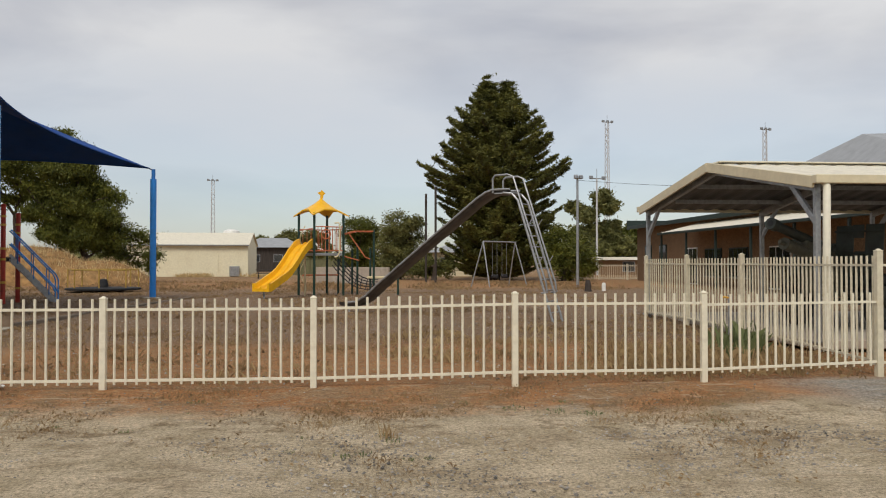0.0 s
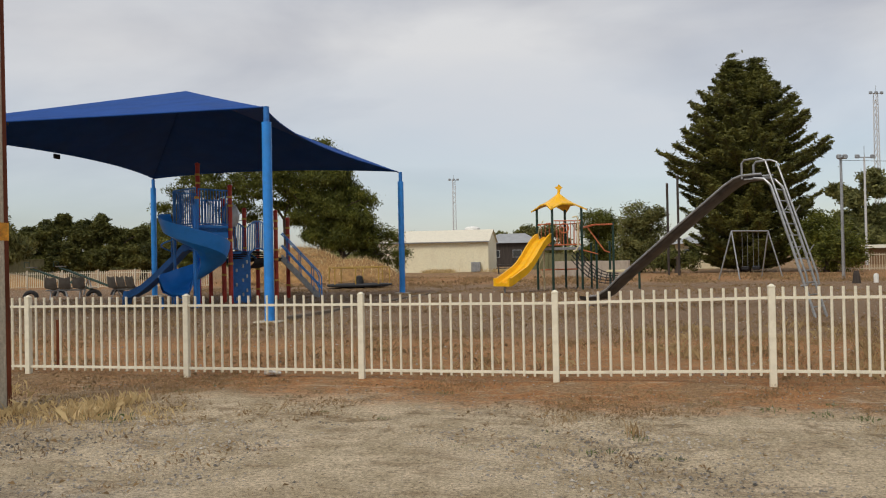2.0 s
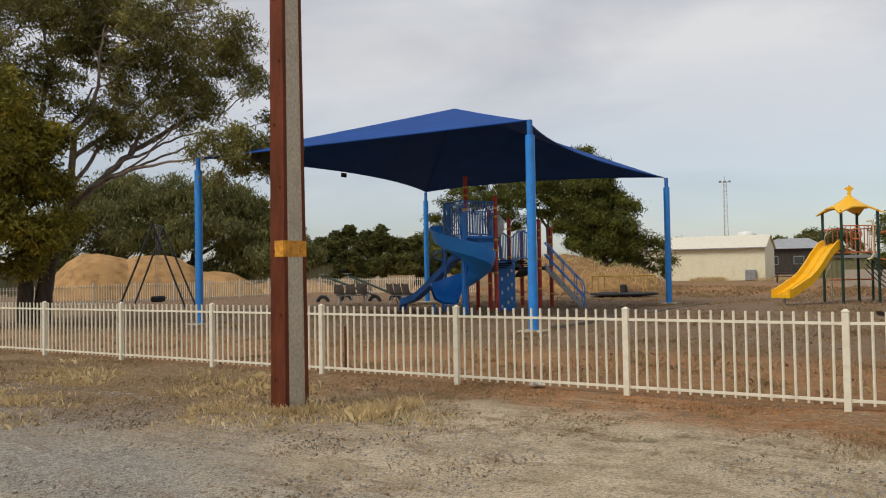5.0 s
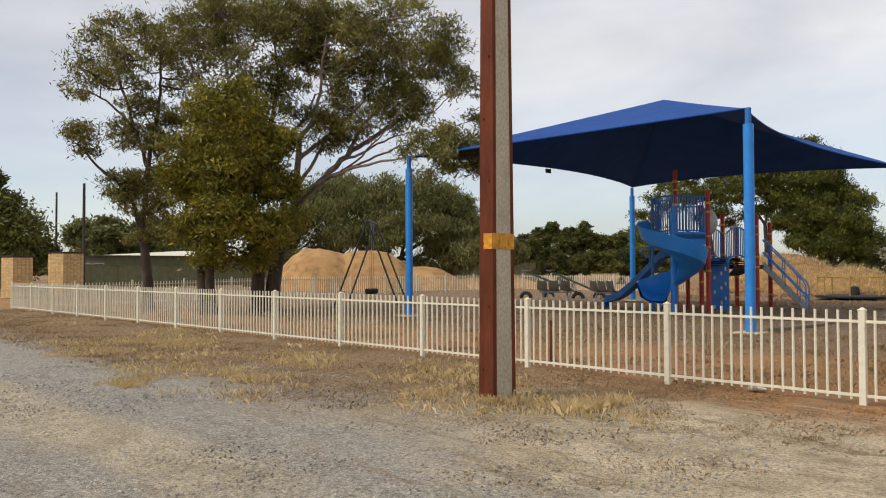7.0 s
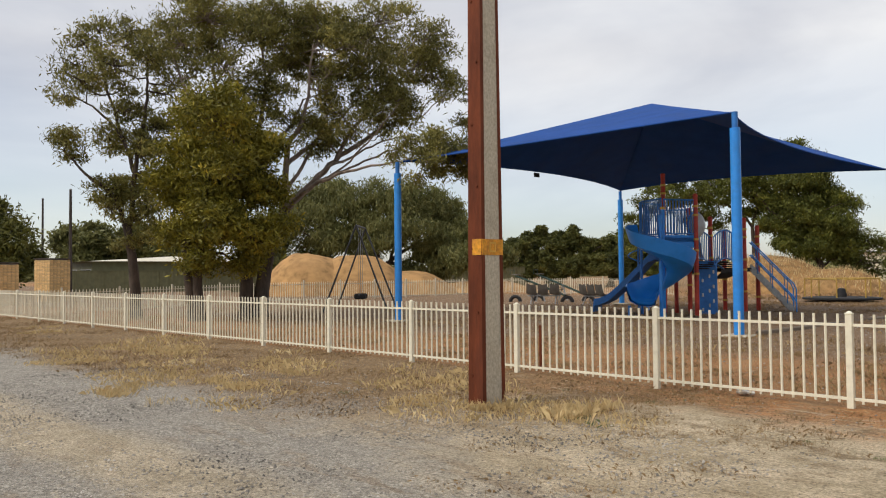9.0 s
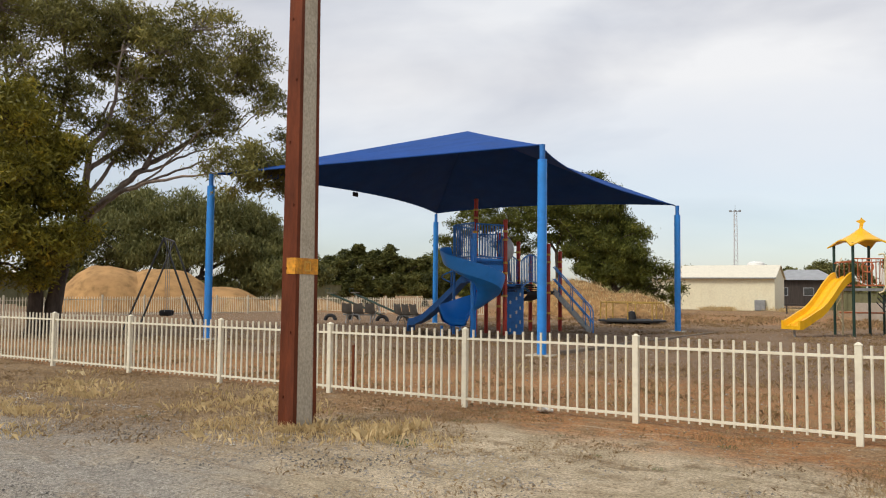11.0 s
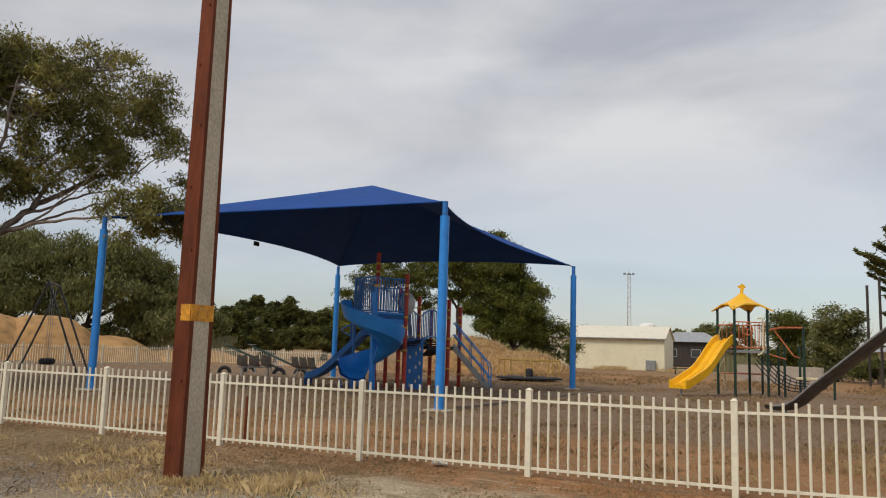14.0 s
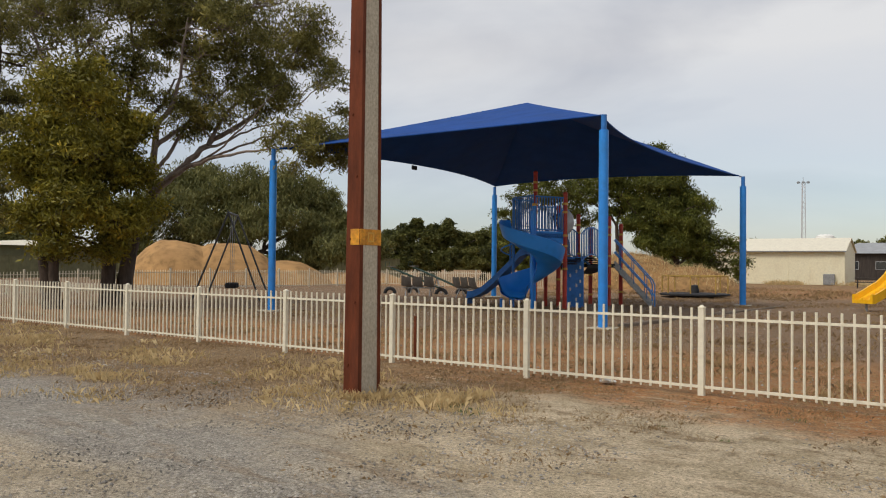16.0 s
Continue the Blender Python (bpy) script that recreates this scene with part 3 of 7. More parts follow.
# ---------- steel and concrete pole ----------
def build_pole():
    top = thing("utility_pole", (-5.74, -2.50, 0), 2, "tall pole of two rusty steel channels with concrete between", "pole")
    h, a0, b0, a1, b1 = 9.5, 0.225, 0.43, 0.16, 0.27
    def ring(t, xa, ya):
        return (a0 + (a1 - a0) * t) * xa, (b0 + (b1 - b0) * t) * ya
    core = Geo()
    rows = []
    for k in range(14):
        t = k / 13
        rows.append([(*ring(t, sx * 0.485, sy * 0.44), -0.3 + (h + 0.3) * t) for sx, sy in ((-1, -1), (1, -1), (1, 1), (-1, 1))])
    core.strip(rows, True)
    core.add(rows[-1], [(0, 1, 2, 3)])
    part("concrete_core", core, M_CONC, top, "weathered grey concrete core")
    for s in (-1, 1):
        geo = Geo()
        shape = [(-0.5, 0.5), (0.5, 0.5), (0.5, 0.34), (0.47, 0.36), (0.44, 0.46), (-0.44, 0.46), (-0.47, 0.36), (-0.5, 0.34)]
        rows = []
        for k in range(14):
            t = k / 13
            rows.append([(*ring(t, p[0] * s, p[1] * s), -0.3 + (h + 0.3) * t) for p in shape])
        geo.strip(rows, True)
        geo.add(rows[-1], [tuple(range(8))])
        ch = part("steel_channel", geo, M_RUST, top, "rust-brown steel channel")
        for q in range(12):
            z = 0.35 + q * 0.75
            t = (z + 0.3) / (h + 0.3)
            x, y = ring(t, 0.2 * (1 if q % 2 else -1), 0.5 * s)
            part("bolt", Geo().tube([(x, y - 0.004 * s, z), (x, y + 0.016 * s, z)], 0.014, 6), M_RUST, ch)
    for z in (1.79,):
        t = (z + 0.3) / (h + 0.3)
        geo = Geo()
        x, _ = ring(t, 0.5, 0)
        _, y = ring(t, 0, 0.505)
        geo.box((x + 0.002, 0, z + 0.085), (0.006, 2 * y * 0.985, 0.19))
        geo.box((0.03, -y - 0.001, z + 0.085), (2 * x - 0.075, 0.004, 0.19))
        part("paint_band", geo, M_ORANGE, top, "orange painted marker band")
        sq = Geo()
        for dy, dz, w, hh in ((0, 0.05, 0.12, 0.02), (0, -0.05, 0.12, 0.02), (-0.05, 0, 0.02, 0.08), (0.05, 0, 0.02, 0.08)):
            sq.box((x + 0.0065, dy, z + 0.085 + dz), (0.003, w, hh))
        part("marker_square", sq, M_BAND, top)


build_pole()

# ---------- trees ----------
RNG = np.random.default_rng(7)


def leaf_quads(centres, length, width, droop, rng):
    """Small pointed leaves about the centres."""
    n = len(centres)
    a = rng.normal(size=(n, 3))
    a[:, 2] = a[:, 2] * 0.6 - droop
    a /= np.linalg.norm(a, axis=1)[:, None]
    q = rng.normal(size=(n, 3))
    c = np.cross(a, q)
    c /= np.linalg.norm(c, axis=1)[:, None] + 1e-9
    ln = (length * rng.uniform(0.6, 1.3, n))[:, None]
    wd = (width * rng.uniform(0.6, 1.3, n))[:, None]
    v = np.stack([centres - a * ln / 2, centres + c * wd / 2 - a * ln * 0.08, centres + a * ln / 2, centres - c * wd / 2 - a * ln * 0.08], 1)
    return v.reshape(-1, 3)


def quads_geo(v):
    geo = Geo()
    geo.v = [tuple(p) for p in v.tolist()]
    geo.f = [(i, i + 1, i + 2, i + 3) for i in range(0, len(v), 4)]
    return geo


def crown_points(blobs, subs, leaves, rng, spread=0.34, flat=0.85):
    """Leaf places in clumps over each (x, y, z, r) blob, and the clumps' centres."""
    out, hubs = [], []
    for x, y, z, r in blobs:
        d = rng.normal(size=(subs, 3))
        d /= np.linalg.norm(d, axis=1)[:, None]
        c = np.array((x, y, z)) + d * (r * rng.uniform(0.45, 1.0, subs))[:, None] * (1, 1, flat)
        hubs.append(c)
        for hub in c:
            out.append(hub + rng.normal(size=(max(10, int(leaves * min(1.2, (r / 1.5) ** 1.7))) if r < 1.5 else leaves, 3)) * (r * spread * 0.5 * rng.uniform(0.6, 1.3)) * (1, 1, 0.7))
    return np.concatenate(out), np.concatenate(hubs)


def limb(a, c, r0, r1, rng, bend=0.12, n=6):
    a, c = Vector(a), Vector(c)
    d = (c - a).length
    off = Vector(rng.normal(size=3)) * d * bend
    pts = []
    for i in range(n + 1):
        t = i / n
        pts.append(a.lerp(c, t) + off * math.sin(math.pi * t) + Vector(rng.normal(size=3)) * d * 0.012 * (0 < i < n))
    return Geo().tube(pts, r0, 7, True, r1)


def tree(name, at, trunk_h, trunk_r, blobs, leaf_m, bark_m, label, subs=14, leaves=70, leaf=(0.16, 0.035), droop=0.5, trunks=1, twigs=True, seed=1, category="tree", group="", spread=0.34):
    rng = np.random.default_rng(seed)
    top = thing(name, at, 0, label, category, group)
    heads = []
    for k in range(trunks):
        lean = Vector((rng.normal() * 0.25, rng.normal() * 0.2, 0)) * (1.6 if trunks > 1 else 0.6)
        foot = Vector((0.28 * (k - (trunks - 1) / 2), 0, -0.15))
        head = Vector((foot.x, 0, trunk_h)) + lean
        geo = Geo()
        pts = [foot.lerp(head, t / 6) + Vector((rng.normal() * 0.03, rng.normal() * 0.03, 0)) for t in range(7)]
        geo.tube(pts, trunk_r * 1.25, 10, True, trunk_r * 0.5)
        geo.tube([foot, foot + Vector((0, 0, 0.45))], trunk_r * 1.7, 10, True, trunk_r * 1.1)
        part("trunk", geo, M_BARK, top, smooth=True)
        heads.append(head)
    pts, hubs = crown_points(blobs, subs, leaves, rng, spread)
    crown = part("crown", quads_geo(leaf_quads(pts, leaf[0], leaf[1], droop, rng)), leaf_m, top)
    if twigs:
        tw = Geo()
        arr = np.array([b[:3] for b in blobs])
        k = max(2, len(blobs) // 4)
        cen = arr[rng.choice(len(arr), k, replace=False)]
        for _ in range(4):
            own = np.linalg.norm(arr[:, None] - cen[None], axis=2).argmin(1)
            cen = np.array([arr[own == q].mean(0) if (own == q).any() else cen[q] for q in range(k)])
        for q in range(k):
            if not (own == q).any():
                continue
            head = min(heads, key=lambda h: (h - Vector(cen[q])).length)
            fork = Vector(cen[q]).lerp(head, 0.45)
            start = head - Vector((0, 0, rng.uniform(0, trunk_h * 0.15)))
            part("limb", limb(start, fork, trunk_r * 0.55, trunk_r * 0.3, rng, 0.08), M_BARK, top, smooth=True)
            for b in np.nonzero(own == q)[0]:
                x, y, z, r = blobs[b]
                part("branch", limb(fork, (x, y, z), max(0.03, trunk_r * 0.26 * min(1.0, r / 1.3)), 0.018, rng, 0.13), bark_m, top, smooth=True)
        for b, (x, y, z, r) in enumerate(blobs):
            for hub in hubs[b * subs:(b + 1) * subs]:
                if rng.random() < 0.7:
                    g2 = limb((x, y, z), hub, 0.03, 0.008, rng, 0.18, 3)
                    tw.add(g2.v, g2.f)
        tagged(part("twig", tw, bark_m, crown), kind="stuff")
    return top


def plane(side, blobs, rng, depth=0.7):
    """Blobs given as (across, height, radius), laid out across the direction side and staggered in depth."""
    s = Vector((*side, 0)).normalized()
    n = Vector((-s.y, s.x, 0))
    out = []
    for a, z, r in blobs:
        p = s * a + n * float(rng.normal() * r * depth)
        out.append((p.x, p.y, z, r))
    return out


def curve_through(pts, n=5):
    """A smooth line through the points."""
    pts = [Vector(p) for p in pts]
    out = []
    for i in range(len(pts) - 1):
        p0, p1, p2, p3 = pts[max(i - 1, 0)], pts[i], pts[i + 1], pts[min(i + 2, len(pts) - 1)]
        for k in range(n):
            t = k / n
            out.append(0.5 * (2 * p1 + (p2 - p0) * t + (2 * p0 - 5 * p1 + 4 * p2 - p3) * t * t + (3 * p1 - p0 - 3 * p2 + p3) * t ** 3))
    return out + [pts[-1]]


def grown_tree(name, at, side, stems, limbs, clumps, leaf_m, bark_m, label, seed, near=0.0, leaf=(0.2, 0.045), droop=0.9, hubs=34, per=62, puff=0.19, deep=0.9, group="", under=0.35):
    """A tree with stems and limbs along lines of (across, height), and leaf sprays in clumps of (across, height, radius)."""
    rng = np.random.default_rng(seed)
    s = Vector((*side, 0)).normalized()
    n = Vector((-s.y, s.x, 0))
    foot = stems[0][0][0][0]
    base = Vector((*at, 0)) + s * foot - n * near
    base.z = rise(base.y)
    top = thing(name, base, 0, label, "tree", group)

    def place(a, z, d=0.0):
        return s * (a - foot) + n * d + Vector((0, 0, z - base.z))

    nodes = []
    for pts, r0, r1 in stems:
        drift = rng.normal() * 0.25
        line = curve_through([place(a, z, drift * k / len(pts)) for k, (a, z) in enumerate(pts)])
        geo = Geo().tube([p + Vector(rng.normal(size=3)) * 0.012 for p in line], r0, 10, True, r1)
        geo.tube([line[0] - Vector((0, 0, 0.1)), line[0] + Vector((0, 0, 0.4))], r0 * 1.35, 10, True, r0)
        part("trunk", geo, M_BARK, top, smooth=True)
        nodes += [(p, r1) for p in line[len(line) // 2:]]
    for pts, r0, r1, *forward in limbs:
        drift = -forward[0] if forward else rng.normal() * 0.9
        line = curve_through([place(a, z, drift * k / (len(pts) - 1)) for k, (a, z) in enumerate(pts)])
        part("limb", Geo().tube([p + Vector(rng.normal(size=3)) * 0.025 for p in line], r0, 8, True, r1), bark_m, top, smooth=True)
        nodes += [(p, r0 + (r1 - r0) * k / len(line)) for k, p in enumerate(line) if k > len(line) // 4]
    leaves, twigs = [], Geo()
    for a, z, r, *forward in clumps:
        c = place(a, z, rng.normal() * r * deep - (forward[0] if forward else 0.0))
        start, thick = min(nodes, key=lambda q: (q[0] - c).length + 0.9 * max(0.0, q[0].z - c.z))
        part("branch", limb(start, c, min(thick * 0.7, 0.03 + 0.035 * r), 0.014, rng, 0.12), bark_m, top, smooth=True)
        count = max(8, int(hubs * r * r))
        for k in range(count):
            d = Vector(rng.normal(size=3)).normalized()
            if d.z < -0.25 and rng.random() > under:
                continue
            h = c + Vector((d.x, d.y, d.z * 0.72)) * (r * rng.uniform(0.5, 1.0))
            if rng.random() < 0.55:
                g2 = limb(c.lerp(start, 0.25 * rng.random()), h, 0.022, 0.006, rng, 0.15, 3)
                twigs.add(g2.v, g2.f)
            size = puff * rng.uniform(0.65, 1.35)
            leaves.append(np.array(h) + rng.normal(size=(int(per * rng.uniform(0.6, 1.3)), 3)) * size * (1, 1, 0.62))
    crown = part("crown", quads_geo(leaf_quads(np.concatenate(leaves), leaf[0], leaf[1], droop, rng)), leaf_m, top)
    tagged(part("twig", twigs, bark_m, crown), kind="stuff")
    return top


def infill(clumps, count, size, seed, reach=2.4):
    """Smaller clumps between neighbouring ones."""
    rng = np.random.default_rng(seed)
    out = []
    while len(out) < count:
        p, q = clumps[rng.integers(len(clumps))], clumps[rng.integers(len(clumps))]
        if 0.4 < math.hypot(p[0] - q[0], p[1] - q[1]) < reach:
            out.append(((p[0] + q[0]) / 2 + rng.normal() * 0.2, (p[1] + q[1]) / 2 + rng.normal() * 0.2, size * rng.uniform(0.75, 1.25)))
    return out


GUMS, FACING = (-24.4, 5.7), (0.527, 0.85)
BIG_STEMS = [([(0.16, -0.1), (0.3, 1.3), (0.56, 2.7), (1.12, 4.0)], 0.31, 0.17), ([(-0.32, -0.1), (-0.3, 1.6), (-0.55, 3.2), (-0.93, 4.9)], 0.27, 0.15)]
BIG_LIMBS = [
    ([(1.12, 4.0), (1.93, 4.81), (2.91, 5.82), (4.08, 6.68), (5.1, 7.35), (6.3, 7.65)], 0.15, 0.03),
    ([(1.12, 4.0), (1.85, 4.6), (2.75, 5.0), (3.85, 5.2), (4.75, 5.25), (6.1, 5.35)], 0.08, 0.015, 5.0),
    ([(1.5, 4.4), (2.6, 5.5), (3.6, 6.0), (4.8, 6.6), (6.0, 6.9)], 0.075, 0.015),
    ([(1.93, 4.81), (3.2, 5.4), (4.4, 5.9), (5.6, 6.3), (7.0, 6.9)], 0.06, 0.012, 1.5),
    ([(2.4, 4.95), (3.4, 5.7), (4.3, 6.7), (5.0, 7.6)], 0.05, 0.012, 2.0),
    ([(1.12, 4.6), (1.9, 5.9), (2.5, 7.2), (3.0, 8.6)], 0.08, 0.02),
    ([(1.12, 4.0), (1.12, 6.1), (1.61, 6.94), (1.86, 7.93), (2.02, 9.6)], 0.13, 0.03),
    ([(1.12, 5.6), (2.26, 6.63), (3.42, 7.82), (4.1, 9.2)], 0.10, 0.03),
    ([(2.91, 5.82), (3.6, 7.0), (4.5, 8.0), (5.6, 9.4)], 0.08, 0.02),
    ([(-0.93, 4.9), (-1.24, 7.0), (-1.4, 8.1), (-1.5, 10.2)], 0.13, 0.03),
    ([(-0.8, 4.4), (0.0, 6.4), (0.4, 8.4), (0.2, 10.6)], 0.12, 0.03),
    ([(-1.1, 6.0), (-2.2, 7.8), (-2.9, 9.6)], 0.09, 0.03),
    ([(0.3, 6.2), (1.3, 7.0), (1.75, 8.0)], 0.07, 0.03)]
BIG = [(5.6, 9.95, 1.2), (7.0, 9.3, 0.9), (7.2, 8.2, 0.72), (4.6, 10.55, 1.15), (6.3, 10.4, 0.85), (3.45, 9.65, 1.1), (2.3, 10.6, 1.2), (4.25, 8.55, 0.9), (5.6, 8.4, 0.8), (1.1, 9.9, 1.15), (-0.3, 10.6, 1.2), (-1.55, 10.4, 1.15), (0.35, 8.5, 0.85), (-0.95, 8.8, 0.9), (2.75, 8.0, 0.7), (3.45, 10.95, 0.9), (1.65, 11.05, 1.0), (-0.15, 11.15, 1.0), (-1.85, 10.9, 0.9), (-3.1, 10.3, 0.95), (5.6, 7.4, 0.5), (3.6, 7.15, 0.5), (4.6, 6.8, 0.45), (7.75, 7.3, 0.45), (1.6, 7.2, 0.7), (2.3, 7.1, 0.6), (3.0, 7.6, 0.65), (3.3, 6.75, 0.5), (2.1, 6.1, 0.45), (4.4, 7.6, 0.6), (5.2, 8.0, 0.6), (1.0, 7.1, 0.8), (0.5, 7.6, 0.8), (2.6, 8.9, 0.8), (-0.6, 7.6, 0.8), (-1.9, 8.9, 0.8), (-2.4, 9.6, 0.8), (5.0, 9.0, 0.8), (2.0, 9.2, 0.8)]
# sprays hanging from the low limb that reaches towards the canopy
HANGING = [(6.45, 6.75, 0.5), (7.3, 6.8, 0.55), (7.75, 5.95, 0.5), (6.3, 5.7, 0.45), (5.25, 6.2, 0.4), (7.0, 5.3, 0.42), (5.95, 5.15, 0.3), (7.3, 6.3, 0.5), (8.0, 6.5, 0.5), (6.7, 6.2, 0.45), (8.1, 5.6, 0.4), (7.6, 5.4, 0.4), (5.7, 6.6, 0.4), (8.3, 6.1, 0.4), (6.1, 6.2, 0.35), (7.0, 5.9, 0.4), (6.7, 5.55, 0.35), (7.9, 6.2, 0.4)]
HANGING = [(a * 0.83, 1.58 + (z - 1.58) * 0.83, r * 0.85, 5.0) for a, z, r in HANGING]
LOWCROWN = [(-0.95, 6.55, 1.15), (0.3, 5.9, 0.85), (-1.85, 6.85, 0.9), (-2.3, 5.7, 0.9), (-0.95, 4.95, 1.3), (0.3, 4.45, 0.9), (-2.3, 4.3, 0.9), (-1.25, 3.3, 1.2), (0.0, 2.85, 0.9), (-2.45, 3.0, 0.75), (-0.3, 1.95, 0.6), (-1.85, 2.1, 0.6), (0.8, 3.35, 0.5), (-2.9, 4.9, 0.65), (-0.4, 5.6, 0.9), (-1.5, 4.2, 0.9)]
LEFTCROWN = [(-1.35, 10.4, 0.7), (-0.3, 10.65, 0.85), (-1.95, 8.55, 0.8), (-2.5, 8.2, 0.6), (-0.9, 8.95, 0.85), (0.35, 9.55, 0.9), (-0.45, 7.65, 0.75), (-1.05, 6.65, 0.75), (-0.15, 6.2, 0.9), (0.65, 7.05, 0.75), (-2.4, 6.4, 0.6), (-2.15, 5.8, 0.45), (-0.45, 4.7, 0.8), (0.5, 5.05, 0.75), (0.2, 3.7, 0.75), (-0.9, 4.0, 0.6), (-1.35, 5.0, 0.5), (0.65, 3.05, 0.6), (-0.45, 2.75, 0.45), (-1.8, 9.7, 0.6), (1.15, 8.45, 0.75)]
grown_tree("gum_tree", GUMS, FACING, BIG_STEMS, BIG_LIMBS, BIG + [(a + 0.5, z - 0.4, r * 0.8) for a, z, r in BIG if r > 0.84] + infill(BIG, 34, 0.5, 41) + HANGING, M_GUM, M_LIMB, "spreading gum tree with pale limbs and drooping grey-green leaves", 3)
grown_tree("gum_tree", GUMS, FACING, [([(-1.79, -0.1), (-1.9, 1.4), (-1.7, 3.0), (-1.3, 4.8)], 0.21, 0.08), ([(-2.05, -0.1), (-2.2, 1.5), (-2.3, 3.4), (-2.2, 5.2)], 0.17, 0.07)], [([(-1.4, 4.2), (-1.0, 5.4), (-0.6, 6.4)], 0.07, 0.03), ([(-1.75, 2.6), (-0.9, 3.4), (-0.1, 4.2)], 0.07, 0.03)], LOWCROWN + [(a, z, r * 0.9) for a, z, r in LOWCROWN], M_GUMLOW, M_BARK, "dense low gum tree with yellowing leaves", 4, near=1.3, leaf=(0.21, 0.06), droop=0.8, hubs=40, per=80, puff=0.22, under=0.8)
grown_tree("gum_tree", (-27.9, 2.9), (0.40, 0.916), [([(-0.04, -0.1), (-0.1, 1.4), (-0.2, 2.4), (-0.4, 3.5)], 0.22, 0.13)], [([(-0.4, 3.5), (-1.04, 4.7), (-1.72, 5.25), (-2.45, 6.1)], 0.09, 0.03), ([(-0.3, 3.1), (-0.13, 5.0), (0.1, 6.7), (0.34, 8.4), (0.3, 9.6)], 0.12, 0.03), ([(-0.1, 5.4), (-0.7, 7.2), (-1.2, 9.0), (-1.3, 10.2)], 0.08, 0.02), ([(-0.5, 6.6), (-1.4, 7.8), (-2.3, 8.4)], 0.06, 0.02)], LEFTCROWN + [(a + 0.2, z + 0.2, r * 0.8) for a, z, r in LEFTCROWN if r > 0.74] + infill(LEFTCROWN, 14, 0.5, 42), M_GUM, M_BARK, "slender gum tree with an open crown behind the fence", 5)

# ---------- shed ----------
def build_shed():
    top = thing("shed", (-11.3, 66.0, 0.15), 2.0, "long cream steel shed with a low gable roof", "shed")
    L, D, H, R = 11.0, 7.0, 3.05, 1.15
    wall = Geo().box((-L / 2, 0.06, H / 2), (L, 0.12, H))
    part("front_wall", wall, M_SHED, top)
    part("back_wall", Geo().box((-L / 2, D - 0.06, H / 2), (L, 0.12, H)), M_SHED, top)
    for x in (-L + 0.06, -0.06):
        g = Geo().prism([(0.13, 0), (D - 0.13, 0), (D - 0.13, H), (D / 2, H + R), (0.13, H)], -0.06, 0.06, Matrix.Translation((x, 0, 0)) @ Matrix.Rotation(math.pi / 2, 4, "Z"))
        part("gable_wall", g, M_SHED, top)
    for k in range(6):
        part("wall_rib", Geo().box((-0.9 - k * 1.83, -0.012, H / 2), (0.03, 0.024, H)), M_SHED, top)
    for s in (0, 1):
        y0, y1 = (-0.25, D / 2) if s == 0 else (D + 0.25, D / 2)
        g = Geo().strip([[(-L - 0.15, y0, H - 0.05), (0.15, y0, H - 0.05)], [(-L - 0.15, y1, H + R + 0.06), (0.15, y1, H + R + 0.06)]])
        g.strip([[(-L - 0.15, y0, H - 0.1), (0.15, y0, H - 0.1)], [(-L - 0.15, y1, H + R), (0.15, y1, H + R)]])
        part("roof_sheet", g, M_CREAMROOF, top)
    part("gutter", Geo().box((-L / 2, -0.3, H - 0.1), (L + 0.3, 0.12, 0.12), 0, 0.02), M_GALV, top)
    part("door", Geo().box((-1.9, -0.02, 1.02), (0.85, 0.05, 2.04), 0, 0.01), M_SHED, top)
    part("vent_box", Geo().box((-1.2, -0.25, 0.5), (0.9, 0.4, 0.95), 0, 0.03), M_GALV, top, "grey metal cabinet")


build_shed()

